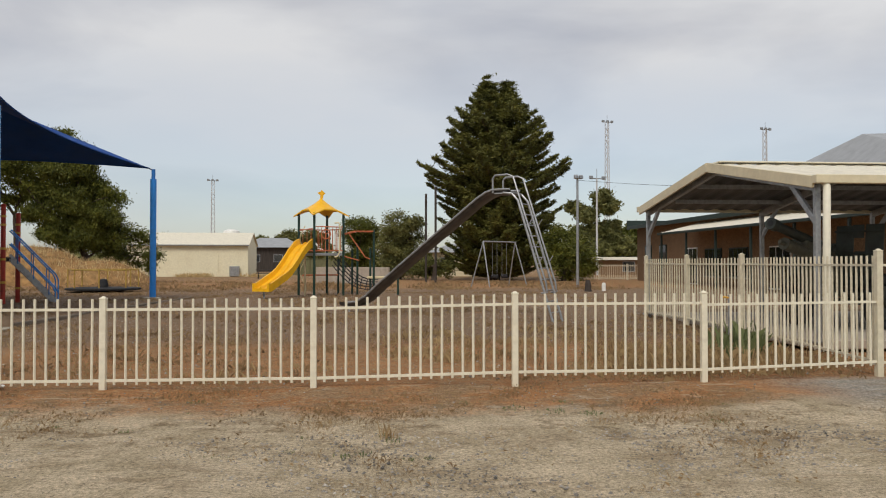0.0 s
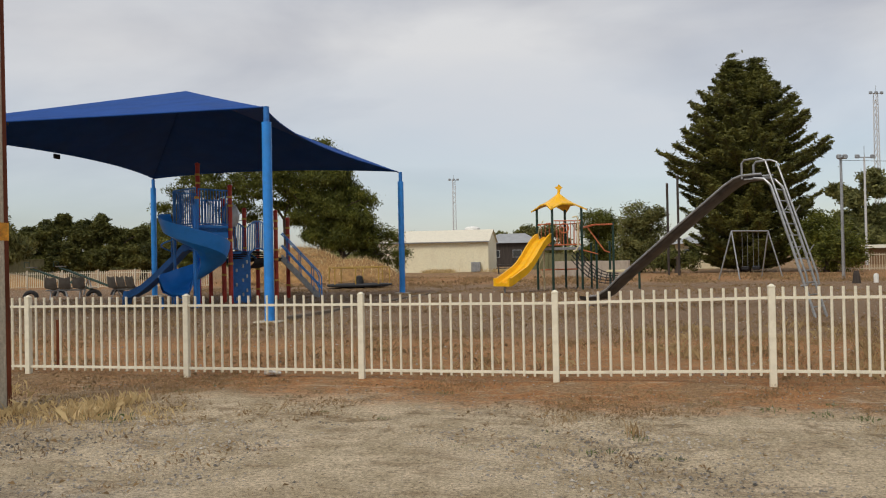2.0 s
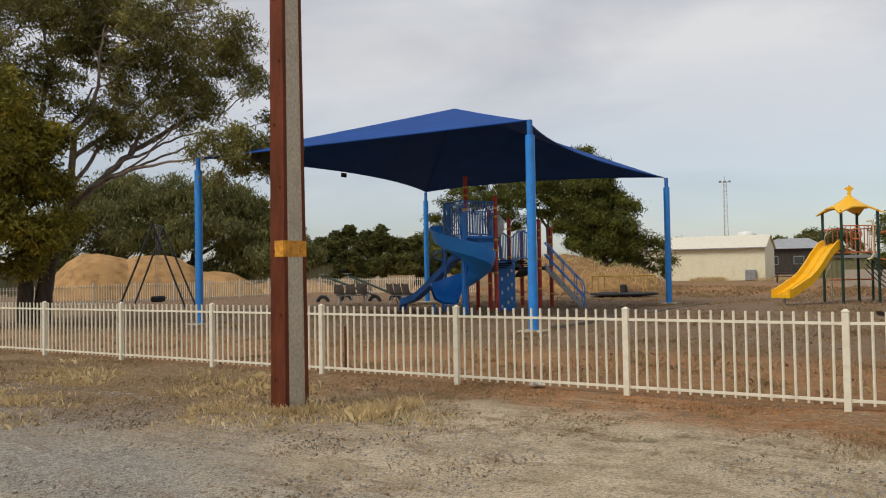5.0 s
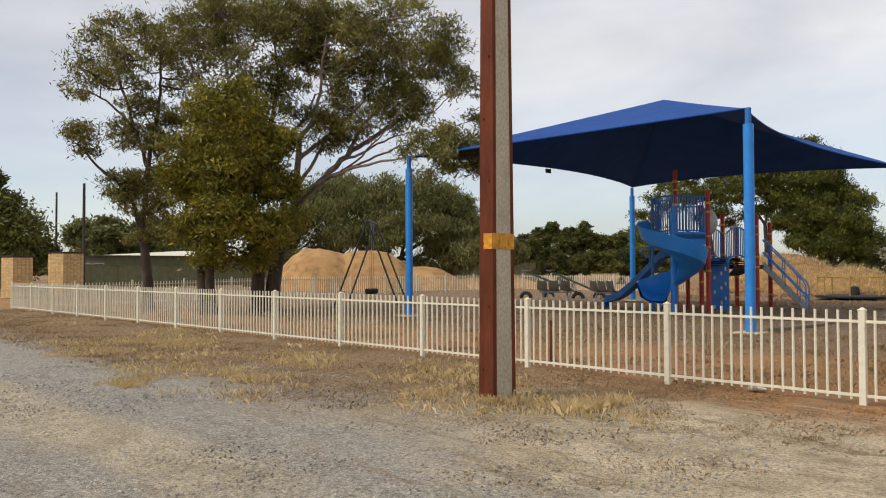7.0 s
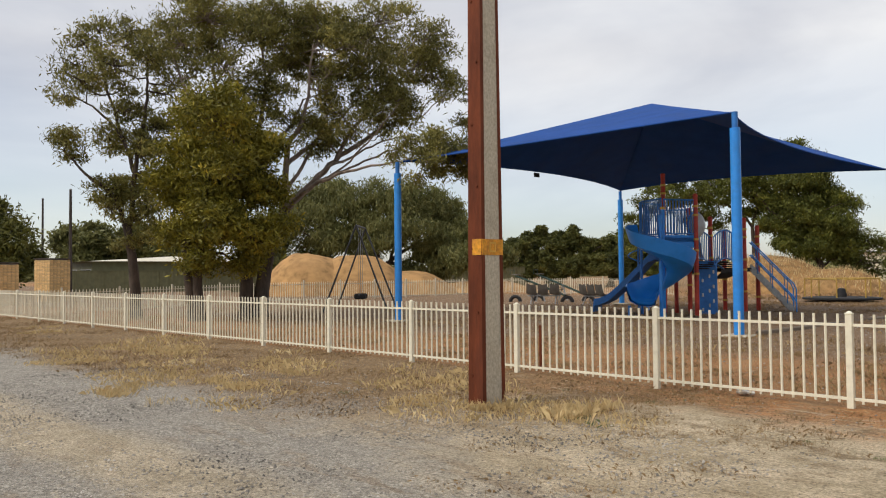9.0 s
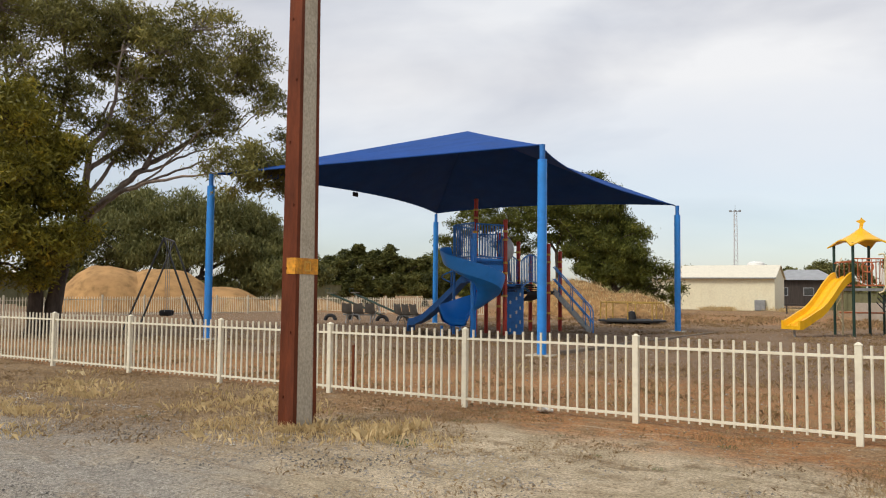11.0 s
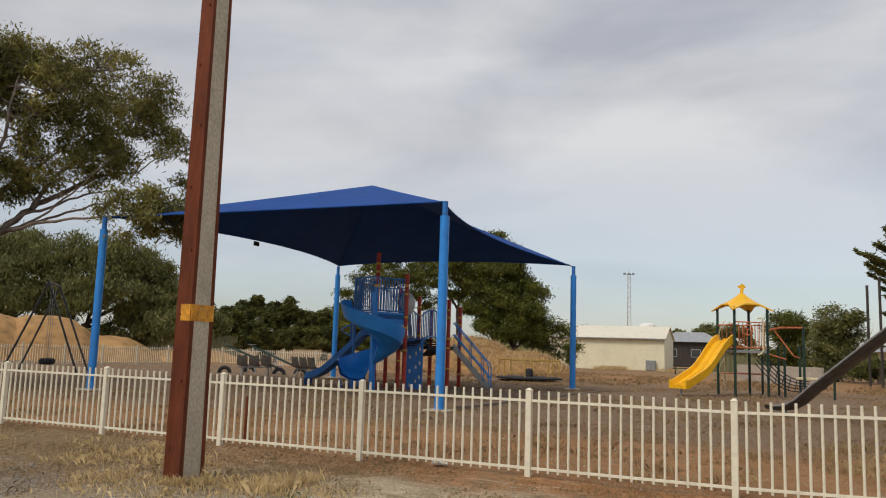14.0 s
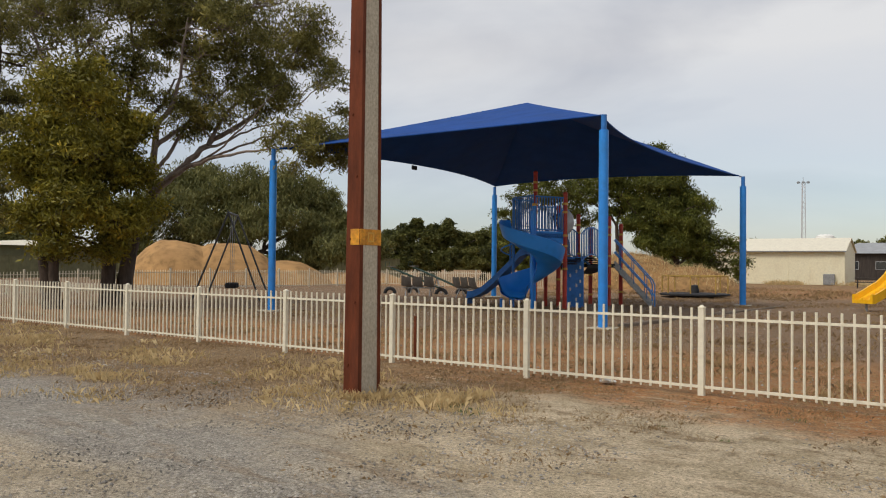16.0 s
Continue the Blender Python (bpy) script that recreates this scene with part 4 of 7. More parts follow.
# ---------- tall steel slide ----------
def build_big_slide():
    a, c = Vector((0.03, 12.6, 0.14)), Vector((5.0, 8.95, 0.10))
    run = (c - a)
    run.z = 0
    L, u = run.length, run.normalized()
    w = Vector((-u.y, u.x, 0))
    top = thing("tall_slide", (0.03, 12.6, 0.14), 0, "tall old steel slide with a galvanised ladder and hoop rails", "slide")
    def at(s, z, off=0.0):
        return u * (s * L) + w * off + Vector((0, 0, z - 0.14))
    prof = [(-0.03, 0.32), (0.02, 0.30), (0.07, 0.34), (0.12, 0.50), (0.18, 0.80), (0.45, 2.0), (0.68, 3.0), (0.72, 3.14), (0.75, 3.2), (0.83, 3.2)]
    rows, out = [], []
    for s, z in prof:
        rows.append([at(s, z + 0.08, -0.25), at(s, z + 0.02, -0.22), at(s, z, -0.18), at(s, z, 0.18), at(s, z + 0.02, 0.22), at(s, z + 0.08, 0.25)])
        out.append([p - Vector((0, 0, 0.035)) for p in rows[-1]])
    bed = Geo().strip(rows)
    bed.strip([list(reversed(r)) for r in out])
    part("slide_bed", bed, M_SLIDESTEEL, top, "dull grey steel chute", True)
    for o in (-0.28, 0.28):
        part("side_rail", Geo().tube([at(s, z + 0.08, o) for s, z in prof[1:]], 0.028, 8), M_GALV, top, smooth=True)
        part("ladder_stile", Geo().tube([at(0.80, 3.2, o), at(0.84, 3.16, o), at(0.865, 3.0, o), at(0.93, 1.75, o), at(1.02, -0.05, o)], 0.03, 8), M_GALV, top, smooth=True)
        hoop = [at(0.755, 3.2, o), at(0.755, 3.56, o), at(0.765, 3.63, o), at(0.82, 3.64, o), at(0.845, 3.58, o), at(0.985, 1.0, o), at(0.99, 0.78, o), at(0.965, 0.76, o)]
        part("hoop_rail", Geo().tube(hoop, 0.024, 8), M_GALV, top, smooth=True)
        for z in (2.3, 1.4):
            s = 0.865 + (3.0 - z) / (3.0 + 0.05) * 0.155
            part("rail_stay", Geo().tube([at(s, z, o), at(s + 0.028, z + 0.25, o)], 0.012, 6), M_GALV, top)
    for k in range(11):
        z = 0.3 + k * 0.262
        s = 1.02 - (z + 0.05) / 3.05 * 0.155
        part("rung", Geo().tube([at(s, z, -0.28), at(s, z, 0.28)], 0.016, 6), M_GALV, top)
    part("platform", Geo().box(at(0.80, 3.19), (0.5, 0.52, 0.03), math.atan2(u.y, u.x)), M_GALV, top)
    part("foot", Geo().tube([at(0.02, -0.05, -0.2), at(0.02, 0.28, -0.2), at(0.02, 0.28, 0.2), at(0.02, -0.05, 0.2)], 0.025, 6), M_GALV, top)


build_big_slide()

# ---------- yellow-roofed tower ----------
def build_yellow_tower():
    top = thing("play_tower", (-1.5, 23.0, 0.15), -4, "play tower with yellow roof, yellow slide and dark green posts", "playground")
    P = {"a": (-0.93, 0.12), "b": (-0.14, -0.93), "c": (0.12, 0.95), "d": (0.93, -0.12)}
    for x, y in P.values():
        part("post", Geo().tube([(x, y, -0.2), (x, y, 3.35)], 0.05, 10), M_GREENPOST, top, smooth=True)
    deck = Geo()
    ring = [P["a"], P["b"], P["d"], P["c"]]
    deck.add([(*p, 1.62) for p in ring] + [(*p, 1.72) for p in ring], [(3, 2, 1, 0), (4, 5, 6, 7)] + [(i, (i + 1) % 4, 4 + (i + 1) % 4, 4 + i) for i in range(4)])
    part("deck", deck, M_GALV, top, "grey deck")
    # roof of four scalloped leaves
    peak = Vector((0, 0, 3.98))
    for i in range(4):
        p, q = Vector((*ring[i], 0)) * 1.14, Vector((*ring[(i + 1) % 4], 0)) * 1.14
        rows, low = [], []
        for r in range(7):
            t = r / 6
            row = []
            for k in range(13):
                s = k / 12
                arch = 1 - abs(2 * s - 1)
                e = p.lerp(q, s) * (1.10 - 0.16 * min(1.0, arch * 1.6))
                e.z = 3.25 + 0.24 * min(1.0, arch * 1.6)
                m = Vector((0, 0, peak.z)).lerp(e, t)
                m.z = peak.z + (e.z - peak.z) * (1.42 * t - 0.42 * t * t)
                row.append(m)
            rows.append(row)
            low.append([m - Vector((0, 0, 0.05)) for m in reversed(row)])
        g = Geo().strip(rows).strip(low)
        g.strip([rows[-1], [m - Vector((0, 0, 0.05)) for m in rows[-1]]])
        part("roof_leaf", g, M_YELLOW, top, "yellow moulded roof panel", True)
    fin = Geo().prism([(-0.05, 0), (0.06, 0), (0.09, 0.16), (0.17, 0.24), (0.10, 0.30), (0.02, 0.38), (-0.02, 0.30), (-0.16, 0.26), (-0.10, 0.20), (-0.03, 0.16)], -0.03, 0.03, Matrix.Translation((0, 0, 3.94)))
    part("roof_finial", fin, M_YELLOW, top, "small yellow roof finial")
    # slide in two lanes
    s0, s1 = Vector((-0.50, -0.62, 1.78)), Vector((-1.78, -3.2, 0.42))
    flat = Vector((s1.x - s0.x, s1.y - s0.y, 0))
    L, u = flat.length, flat.normalized()
    w = Vector((-u.y, u.x, 0))
    prof = [(0.0, 2.08), (0.05, 2.06), (0.12, 1.96), (0.25, 1.66), (0.38, 1.28), (0.5, 0.98), (0.6, 0.80), (0.72, 0.66), (0.86, 0.48), (0.95, 0.38), (1.0, 0.38)]
    rows = []
    for s, z in prof:
        sec = [(-0.45, -0.16), (-0.45, 0.25), (-0.38, 0.25), (-0.33, 0.0), (-0.05, 0.0), (0, 0.1), (0.05, 0.0), (0.33, 0.0), (0.38, 0.25), (0.45, 0.25), (0.45, -0.16)]
        rows.append([Vector((s0.x, s0.y, 0)) + u * (s * L) + w * o * 0.85 + Vector((0, 0, z + h * (0.75 + 0.6 * max(0, 0.2 - s)))) for o, h in sec])
    g = Geo().strip(rows)
    g.strip([[r[-1], r[0]] for r in rows])
    g.add(rows[-1], [tuple(range(11))])
    part("slide", g, M_YELLOW, top, "yellow double wave slide", True)
    e = Vector((s0.x, s0.y, 0)) + u * (0.93 * L)
    part("slide_foot", Geo().tube([(e.x, e.y, -0.1), (e.x, e.y, 0.3)], 0.04, 8), M_GALV, top)
    # guard panels
    def panel(p, q, z0, z1, bars, material, ring_at=None):
        p, q = Vector((*p, 0)), Vector((*q, 0))
        pan = part("guard_panel", Geo().tube([p + Vector((0, 0, z1)), q + Vector((0, 0, z1))], 0.022, 6), material, top)
        part("lower_rail", Geo().tube([p + Vector((0, 0, z0)), q + Vector((0, 0, z0))], 0.022, 6), material, pan)
        for k in range(1, bars):
            m = p.lerp(q, k / bars)
            part("bar", Geo().tube([m + Vector((0, 0, z0)), m + Vector((0, 0, z1))], 0.014, 6), material, pan)
        if ring_at:
            m = p.lerp(q, ring_at) + Vector((0, -0.06, z1 - 0.3))
            pts = [m + Vector((0.19 * math.cos(a), 0, 0.19 * math.sin(a))) for a in np.linspace(0, 2 * math.pi, 15)]
            wheel = Geo().tube(pts, 0.022, 6)
            for a in (0.5, 2.6, 4.7):
                wheel.tube([m, m + Vector((0.19 * math.cos(a), 0, 0.19 * math.sin(a)))], 0.015, 5)
            part("steering_wheel", wheel, M_ORANGERAIL, pan)
    panel(P["b"], P["d"], 1.82, 2.78, 8, M_ORANGERAIL, 0.4)
    panel(P["a"], P["c"], 1.82, 2.7, 7, M_ORANGERAIL)
    panel(P["c"], P["d"], 1.82, 2.7, 6, M_ORANGERAIL)
    part("entry_bar", Geo().tube([(*P["a"], 2.65), (*P["b"], 2.7)], 0.022, 6), M_ORANGERAIL, top)
    hoop = [(0.62, -0.55, 2.92), (0.78, -0.52, 2.95), (0.82, -0.5, 2.85), (0.82, -0.5, 1.75), (0.74, -0.5, 1.6), (0.62, -0.52, 1.55)]
    part("grab_rail", Geo().tube(hoop, 0.03, 8), M_CREAMBAR, top, "cream grab rail", True)
    twist = [(-0.75 + 0.12 * math.cos(t * 3.6), 0.1 + 0.12 * math.sin(t * 3.6), 0.2 + t * 0.8) for t in np.linspace(0, 3.3, 40)]
    part("spiral_climber", Geo().tube(twist, 0.018, 5), M_CREAMBAR, top)
    part("fire_pole", Geo().tube([(-0.62, -0.2, -0.1), (-0.62, -0.2, 1.62)], 0.035, 8), M_CREAMBAR, top)
    # overhead bars and net
    far = [(1.15, 1.3, 1.9), (1.45, 0.45, 2.1), (1.95, 0.9, 1.95), (2.15, 0.2, 2.7), (0.5, 1.75, 1.5), (3.15, 0.2, 0.75)]
    for x, y, h in far:
        part("post", Geo().tube([(x, y, -0.2), (x, y, h)], 0.045, 8), M_GREENPOST, top, smooth=True)
    for y in (-0.1, 0.35):
        part("overhead_bar", Geo().tube([(0.93, y, 2.5), (1.4, y + 0.1, 2.62), (2.15, y + 0.1, 2.62)], 0.024, 6), M_ORANGERAIL, top)
    for k in range(5):
        x = 1.2 + k * 0.2
        part("cross_bar", Geo().tube([(x, -0.02, 2.6), (x, 0.45, 2.6)], 0.016, 5), M_ORANGERAIL, top)
    part("brace_bar", Geo().tube([(1.15, 0.1, 2.5), (1.8, 0.2, 1.55), (2.0, 0.25, 1.48)], 0.026, 6), M_ORANGERAIL, top)
    part("side_bar", Geo().tube([(0.93, -0.12, 1.6), (1.55, 0.1, 1.42)], 0.024, 6), M_ORANGERAIL, top)
    net = Geo()
    def hang(s, k):
        return Vector((0.55 + 1.75 * s, -0.75 + 0.28 * k + 0.3 * s, 1.55 - 1.1 * s - 0.38 * math.sin(math.pi * s) + 0.16 * (k - 2) * (1 - 0.5 * s)))
    for k in range(5):
        net.tube([hang(s / 8, k) for s in range(9)], 0.02, 5)
    for s in range(1, 8):
        net.tube([hang(s / 8, k) for k in range(5)], 0.02, 5)
    part("climbing_net", net, M_BLACK, top, "black rope climbing net")
    part("beam", Geo().box((2.5, 0.3, 0.72), (1.3, 0.12, 0.10), 0, 0.02), M_CREAMBAR, top, "pale balance beam")
    part("low_bar", Geo().tube([(-0.9, 0.9, 0.8), (0.5, 1.7, 0.8)], 0.03, 6), M_ORANGERAIL, top)


build_yellow_tower()

# ---------- blue and red play structure under the canopy ----------
def build_play_structure():
    gz = 0.15
    top = thing("play_structure", (-11.95, 12.68, gz), 0, "large play structure with red posts, blue panels and spiral slide", "playground")
    O = Vector((-11.95, 12.68, gz))
    def W(x, y, z):
        return Vector((x, y, z)) - O
    F, R, Lc, B = (-11.95, 12.68), (-11.40, 13.77), (-13.10, 13.30), (-12.80, 14.25)
    E = (-12.1, 14.65)
    D1, D2 = 2.62, 1.66
    posts = [(*R, 3.97), (*B, 4.8), (*E, 3.6), (-12.3, 16.57, 3.42), (-11.3, 17.04, 3.34), (-12.37, 17.76, 3.0), (-11.35, 18.22, 3.12)]
    for x, y, h in posts:
        p = part("post", Geo().tube([W(x, y, -0.1), W(x, y, h)], 0.075, 12), M_RED, top, smooth=True)
        part("cap", Geo().lathe(W(x, y, h), [(0.08, -0.02), (0.085, 0.01), (0.05, 0.05), (0.01, 0.06)], 12), M_RED, p, smooth=True)
        z = h - 0.35
        for k, dz in enumerate((0.0, 0.28, 1.05, 1.4, 2.15)):
            if z - dz > 0.3:
                part("clamp", Geo().tube([W(x, y, z - dz - 0.035), W(x, y, z - dz + 0.035)], 0.09, 12), M_BAND, p, "yellow clamp ring")
    part("post", Geo().tube([W(*Lc, -0.1), W(*Lc, 3.85)], 0.05, 10), M_BLUEDARK, top, smooth=True)
    part("post", Geo().tube([W(*F, -0.1), W(*F, 3.55)], 0.07, 12), M_BLUESLIDE, top, "blue slide post", True)
    part("cap", Geo().tube([W(*F, 3.5), W(*F, 3.58)], 0.075, 12), M_BAND, top)
    for x, y in ((-12.73, 14.9), (-12.0, 15.6)):
        part("post", Geo().tube([W(x, y, -0.1), W(x, y, 1.7)], 0.07, 10), M_RED, top, smooth=True)
    def deck(pts, z, th=0.14):
        n = len(pts)
        vs = [tuple(W(*p, z - th)) for p in pts] + [tuple(W(*p, z)) for p in pts]
        return Geo().add(vs, [tuple(reversed(range(n))), tuple(range(n, 2 * n))] + [(i, (i + 1) % n, n + (i + 1) % n, n + i) for i in range(n)])
    part("deck", deck([F, R, E, B, Lc], D1), M_BLUEDARK, top, "blue upper deck")
    part("deck", deck([(-12.3, 16.57), (-11.3, 17.04), (-11.35, 18.22), (-12.37, 17.76)], D2), M_BLACK, top, "dark lower deck")
    part("skirt", Geo().strip([[W(*F, D1 - 0.32), W(*R, D1 - 0.32)], [W(*F, D1 + 0.08), W(*R, D1 + 0.08)]]).strip([[W(F[0] - 0.03, F[1] + 0.03, D1 + 0.08), W(R[0] - 0.03, R[1] + 0.03, D1 + 0.08)], [W(F[0] - 0.03, F[1] + 0.03, D1 - 0.32), W(R[0] - 0.03, R[1] + 0.03, D1 - 0.32)]]), M_BLUESLIDE, top)
    def guard(p, q, z0, z1, n, material=M_BLUEDARK, arch=0.0):
        a, c = Vector((*p, 0)), Vector((*q, 0))
        def at(s, z):
            m = a.lerp(c, s)
            return W(m.x, m.y, z + arch * 4 * s * (1 - s))
        g = part("guard_panel", Geo().tube([at(0.04 + 0.92 * k / 8, z1) for k in range(9)], 0.026, 6), material, top)
        part("lower_rail", Geo().tube([at(0.04 + 0.92 * k / 8, z0) for k in range(9)], 0.026, 6), material, g)
        for k in range(n + 1):
            s = 0.05 + 0.90 * k / n
            part("bar", Geo().tube([at(s, z0), at(s, z1)], 0.02, 5), material, g)
    guard(F, R, D1 + 0.12, 3.82, 10)
    guard(Lc, F, D1 + 0.12, 3.85, 10)
    guard(B, Lc, D1 + 0.1, 3.8, 9)
    guard(E, B, D1 + 0.1, 3.6, 7)
    # bubble panel and climbing board
    pts = [W(-11.62, 14.2, 3.05) + Vector((0.0 + 0.10 * math.cos(a), 0.32 * math.cos(a), 0.42 * math.sin(a))) for a in np.linspace(0, 2 * math.pi, 20)]
    part("bubble_ring", Geo().tube(pts, 0.03, 6), M_BLUEDARK, top)
    dome = []
    for r in range(5):
        t = r / 4 * math.pi / 2
        dome.append([W(-11.62, 14.2, 3.05) + Vector((0.22 * math.sin(t) + 0.1 * math.cos(t) * math.cos(a), 0.32 * math.cos(t) * math.cos(a), 0.42 * math.cos(t) * math.sin(a))) for a in np.linspace(0, 2 * math.pi, 20)])
    part("bubble_window", Geo().strip(dome), M_BUBBLE, top, "scratched clear bubble window", True)
    a, c = Vector((-11.52, 14.5, 0)), Vector((-12.05, 15.75, 0))
    ang = math.atan2(c.y - a.y, c.x - a.x)
    mid = (a + c) / 2
    board = part("climbing_board", Geo().box(W(-11.62, 14.95, 1.0), (0.6, 0.05, 1.75), 0.5, 0.02), M_BLUEDARK, top, "blue climbing board with pale holds")
    for k in range(9):
        dx, dz = (-0.16, 0.05, 0.18)[k % 3], 0.28 + (k // 3) * 0.48 + (k % 3) * 0.14
        h = W(-11.62, 14.95, dz) + Vector((dx * math.cos(0.5) + 0.03 * math.sin(0.5), dx * math.sin(0.5) - 0.03 * math.cos(0.5), 0))
        part("hold", Geo().box(h, (0.06, 0.04, 0.12), 0.5, 0.018), M_HOLD, board, "pale grey hold")
    # arched bridge between the decks
    p0, p1 = Vector((-11.75, 14.3, 0)), Vector((-11.85, 16.75, 0))
    slats = part("bridge", Geo().tube([W(*(p0.lerp(p1, k / 10)).xy, 1.55 + 0.28 * math.sin(math.pi * k / 10)) for k in range(11)], 0.04, 6), M_BLUEDARK, top, "arched blue bridge")
    for k in range(12):
        s = (k + 0.5) / 12
        m = p0.lerp(p1, s)
        part("slat", Geo().box(W(m.x, m.y, 1.6 + 0.28 * math.sin(math.pi * s)), (0.9, 0.17, 0.04), 0, 0.008), M_BLACK, slats)
    for off in (-0.45, 0.45):
        guard((p0.x + off, p0.y + 0.4), (p1.x + off, p1.y), 1.68, 2.62, 13, M_BLUEDARK, 0.3)
    barrel = [[W(-11.9 + 0.55 * math.cos(t), 16.4 + y, 1.62 + 0.34 * math.sin(t)) for t in np.linspace(math.pi, 2 * math.pi, 10)] for y in (-1.0, 0.2)]
    part("bridge_trough", Geo().strip(barrel), M_BLACK, top)
    # spiral slide round its pole
    C = Vector((-11.82, 12.30, 0))
    right, front = Vector((0.857, 0.52, 0)), Vector((0.52, -0.857, 0))
    rows, under = [], []
    N = 72
    for k in range(N + 1):
        s = k / N
        turn = 132 + s * 406
        th = math.radians(turn)
        z = float(np.interp(turn, (132, 165, 190, 270, 360, 450, 500, 538), (2.56, 2.52, 2.42, 2.02, 1.58, 1.0, 0.74, 0.66)))
        d = right * math.cos(th) - front * math.sin(th)
        sec = [(0.16, 0.12), (0.2, 0.0), (0.3, -0.05), (0.66, -0.03), (0.88, 0.10), (1.0, 0.38), (1.03, 0.50), (1.055, 0.49), (1.035, 0.36), (0.93, 0.05), (0.66, -0.09), (0.3, -0.11), (0.16, -0.05)]
        rows.append([W(C.x + d.x * r, C.y + d.y * r, z + h) for r, h in sec])
    part("spiral_slide", Geo().strip(rows, True), M_BLUESLIDE, top, "bright blue plastic spiral slide", True)
    # run-out of the spiral
    d = right * math.cos(math.radians(538)) - front * math.sin(math.radians(538))
    tang = Vector((-d.y, d.x, 0)) if Vector((-d.y, d.x, 0)).dot(front) > 0 else Vector((d.y, -d.x, 0))
    out = []
    for k in range(6):
        t = k / 5
        sh = tang * (0.38 * t)
        out.append([p + sh - Vector((0, 0, 0.06 * t)) for p in rows[-1]])
    part("slide_exit", Geo().strip(out, True), M_BLUESLIDE, top, "blue slide run-out", True)
    part("slide_leg", Geo().tube([W(-12.7, 11.9, -0.1), W(-12.7, 11.9, 0.5)], 0.05, 8), M_BLUEDARK, top)
    part("centre_pole", Geo().tube([W(C.x, C.y, -0.1), W(C.x, C.y, 3.3)], 0.06, 12), M_BLUESLIDE, top, smooth=True)
    # straight slide on the far side
    q0, q1 = Vector((-13.1, 14.3, 0)), Vector((-15.25, 13.95, 0))
    u = (q1 - q0).normalized()
    w = Vector((-u.y, u.x, 0))
    rows = []
    for s, z in ((0, 1.95), (0.08, 1.93), (0.2, 1.66), (0.55, 0.95), (0.75, 0.6), (0.9, 0.45), (1.0, 0.42), (1.02, 0.2)):
        m = q0.lerp(q1, s)
        rows.append([W(m.x + w.x * o, m.y + w.y * o, z + h) for o, h in ((-0.33, -0.04), (-0.33, 0.2), (-0.28, 0.2), (-0.25, 0.0), (0.25, 0.0), (0.28, 0.2), (0.33, 0.2), (0.33, -0.04))])
    part("straight_slide", Geo().strip(rows, True), M_BLUEDARK, top, "dark blue straight slide", True)
    coil = [W(-14.0 + 0.34 * math.cos(t), 14.6 + 0.34 * math.sin(t), 0.2 + t * 0.118) for t in np.linspace(0, 18.8, 90)]
    part("coil_climber", Geo().tube(coil, 0.026, 6), M_BLUEPOST, top)
    part("coil_pole", Geo().tube([W(-14.0, 14.6, -0.1), W(-14.0, 14.6, 2.9), W(-13.5, 14.5, 2.95)], 0.035, 8), M_BLUEDARK, top)
    # stairs
    a, c = Vector((-11.33, 17.6, D2)), Vector((-10.15, 18.2, 0.2))
    w = Vector((-(c - a).y, (c - a).x, 0)).normalized()
    st = part("stairs", Geo().strip([[W(*(a + w * -0.42).xyz) - Vector((0, 0, 0.14)), W(*(a + w * -0.42).xyz) + Vector((0, 0, 0.12))], [W(*(c + w * -0.42).xyz) - Vector((0, 0, 0.14)), W(*(c + w * -0.42).xyz) + Vector((0, 0, 0.12))]]), M_GALV, top, "grey steel stairs with blue handrails")
    part("stringer", Geo().strip([[W(*(a + w * 0.42).xyz) - Vector((0, 0, 0.14)), W(*(a + w * 0.42).xyz) + Vector((0, 0, 0.12))], [W(*(c + w * 0.42).xyz) - Vector((0, 0, 0.14)), W(*(c + w * 0.42).xyz) + Vector((0, 0, 0.12))]]), M_GALV, st)
    for k in range(8):
        m = a.lerp(c, (k + 0.5) / 8)
        part("tread", Geo().box(W(*m), (0.24, 0.84, 0.04), math.atan2((c - a).y, (c - a).x)), M_GALV, st)
    for o in (-0.45, 0.45):
        for h in (0.45, 0.9):
            pts = [W(*(a + w * o)) + Vector((0, 0, h)), W(*(c + w * o)) + Vector((0, 0, h)), W(*(c + w * o)) + (c - a).normalized() * 0.12 + Vector((0, 0, h - 0.1)), W(*(c + w * o)) + (c - a).normalized() * 0.12 + Vector((0, 0, -0.15))]
            part("handrail", Geo().tube(pts, 0.024, 6), M_BLUEPOST, st, "blue handrail")
        for s in (0.15, 0.5, 0.85):
            m = W(*(a.lerp(c, s) + w * o))
            part("baluster", Geo().tube([m, m + Vector((0, 0, 0.9))], 0.018, 6), M_BLUEDARK, st)


M_BUBBLE = mat("scuffed_polycarbonate", (0.45, 0.48, 0.5), 0.25, vary=0.1)
M_HOLD = mat("pale_plastic_hold", (0.6, 0.58, 0.5), 0.6)
build_play_structure()

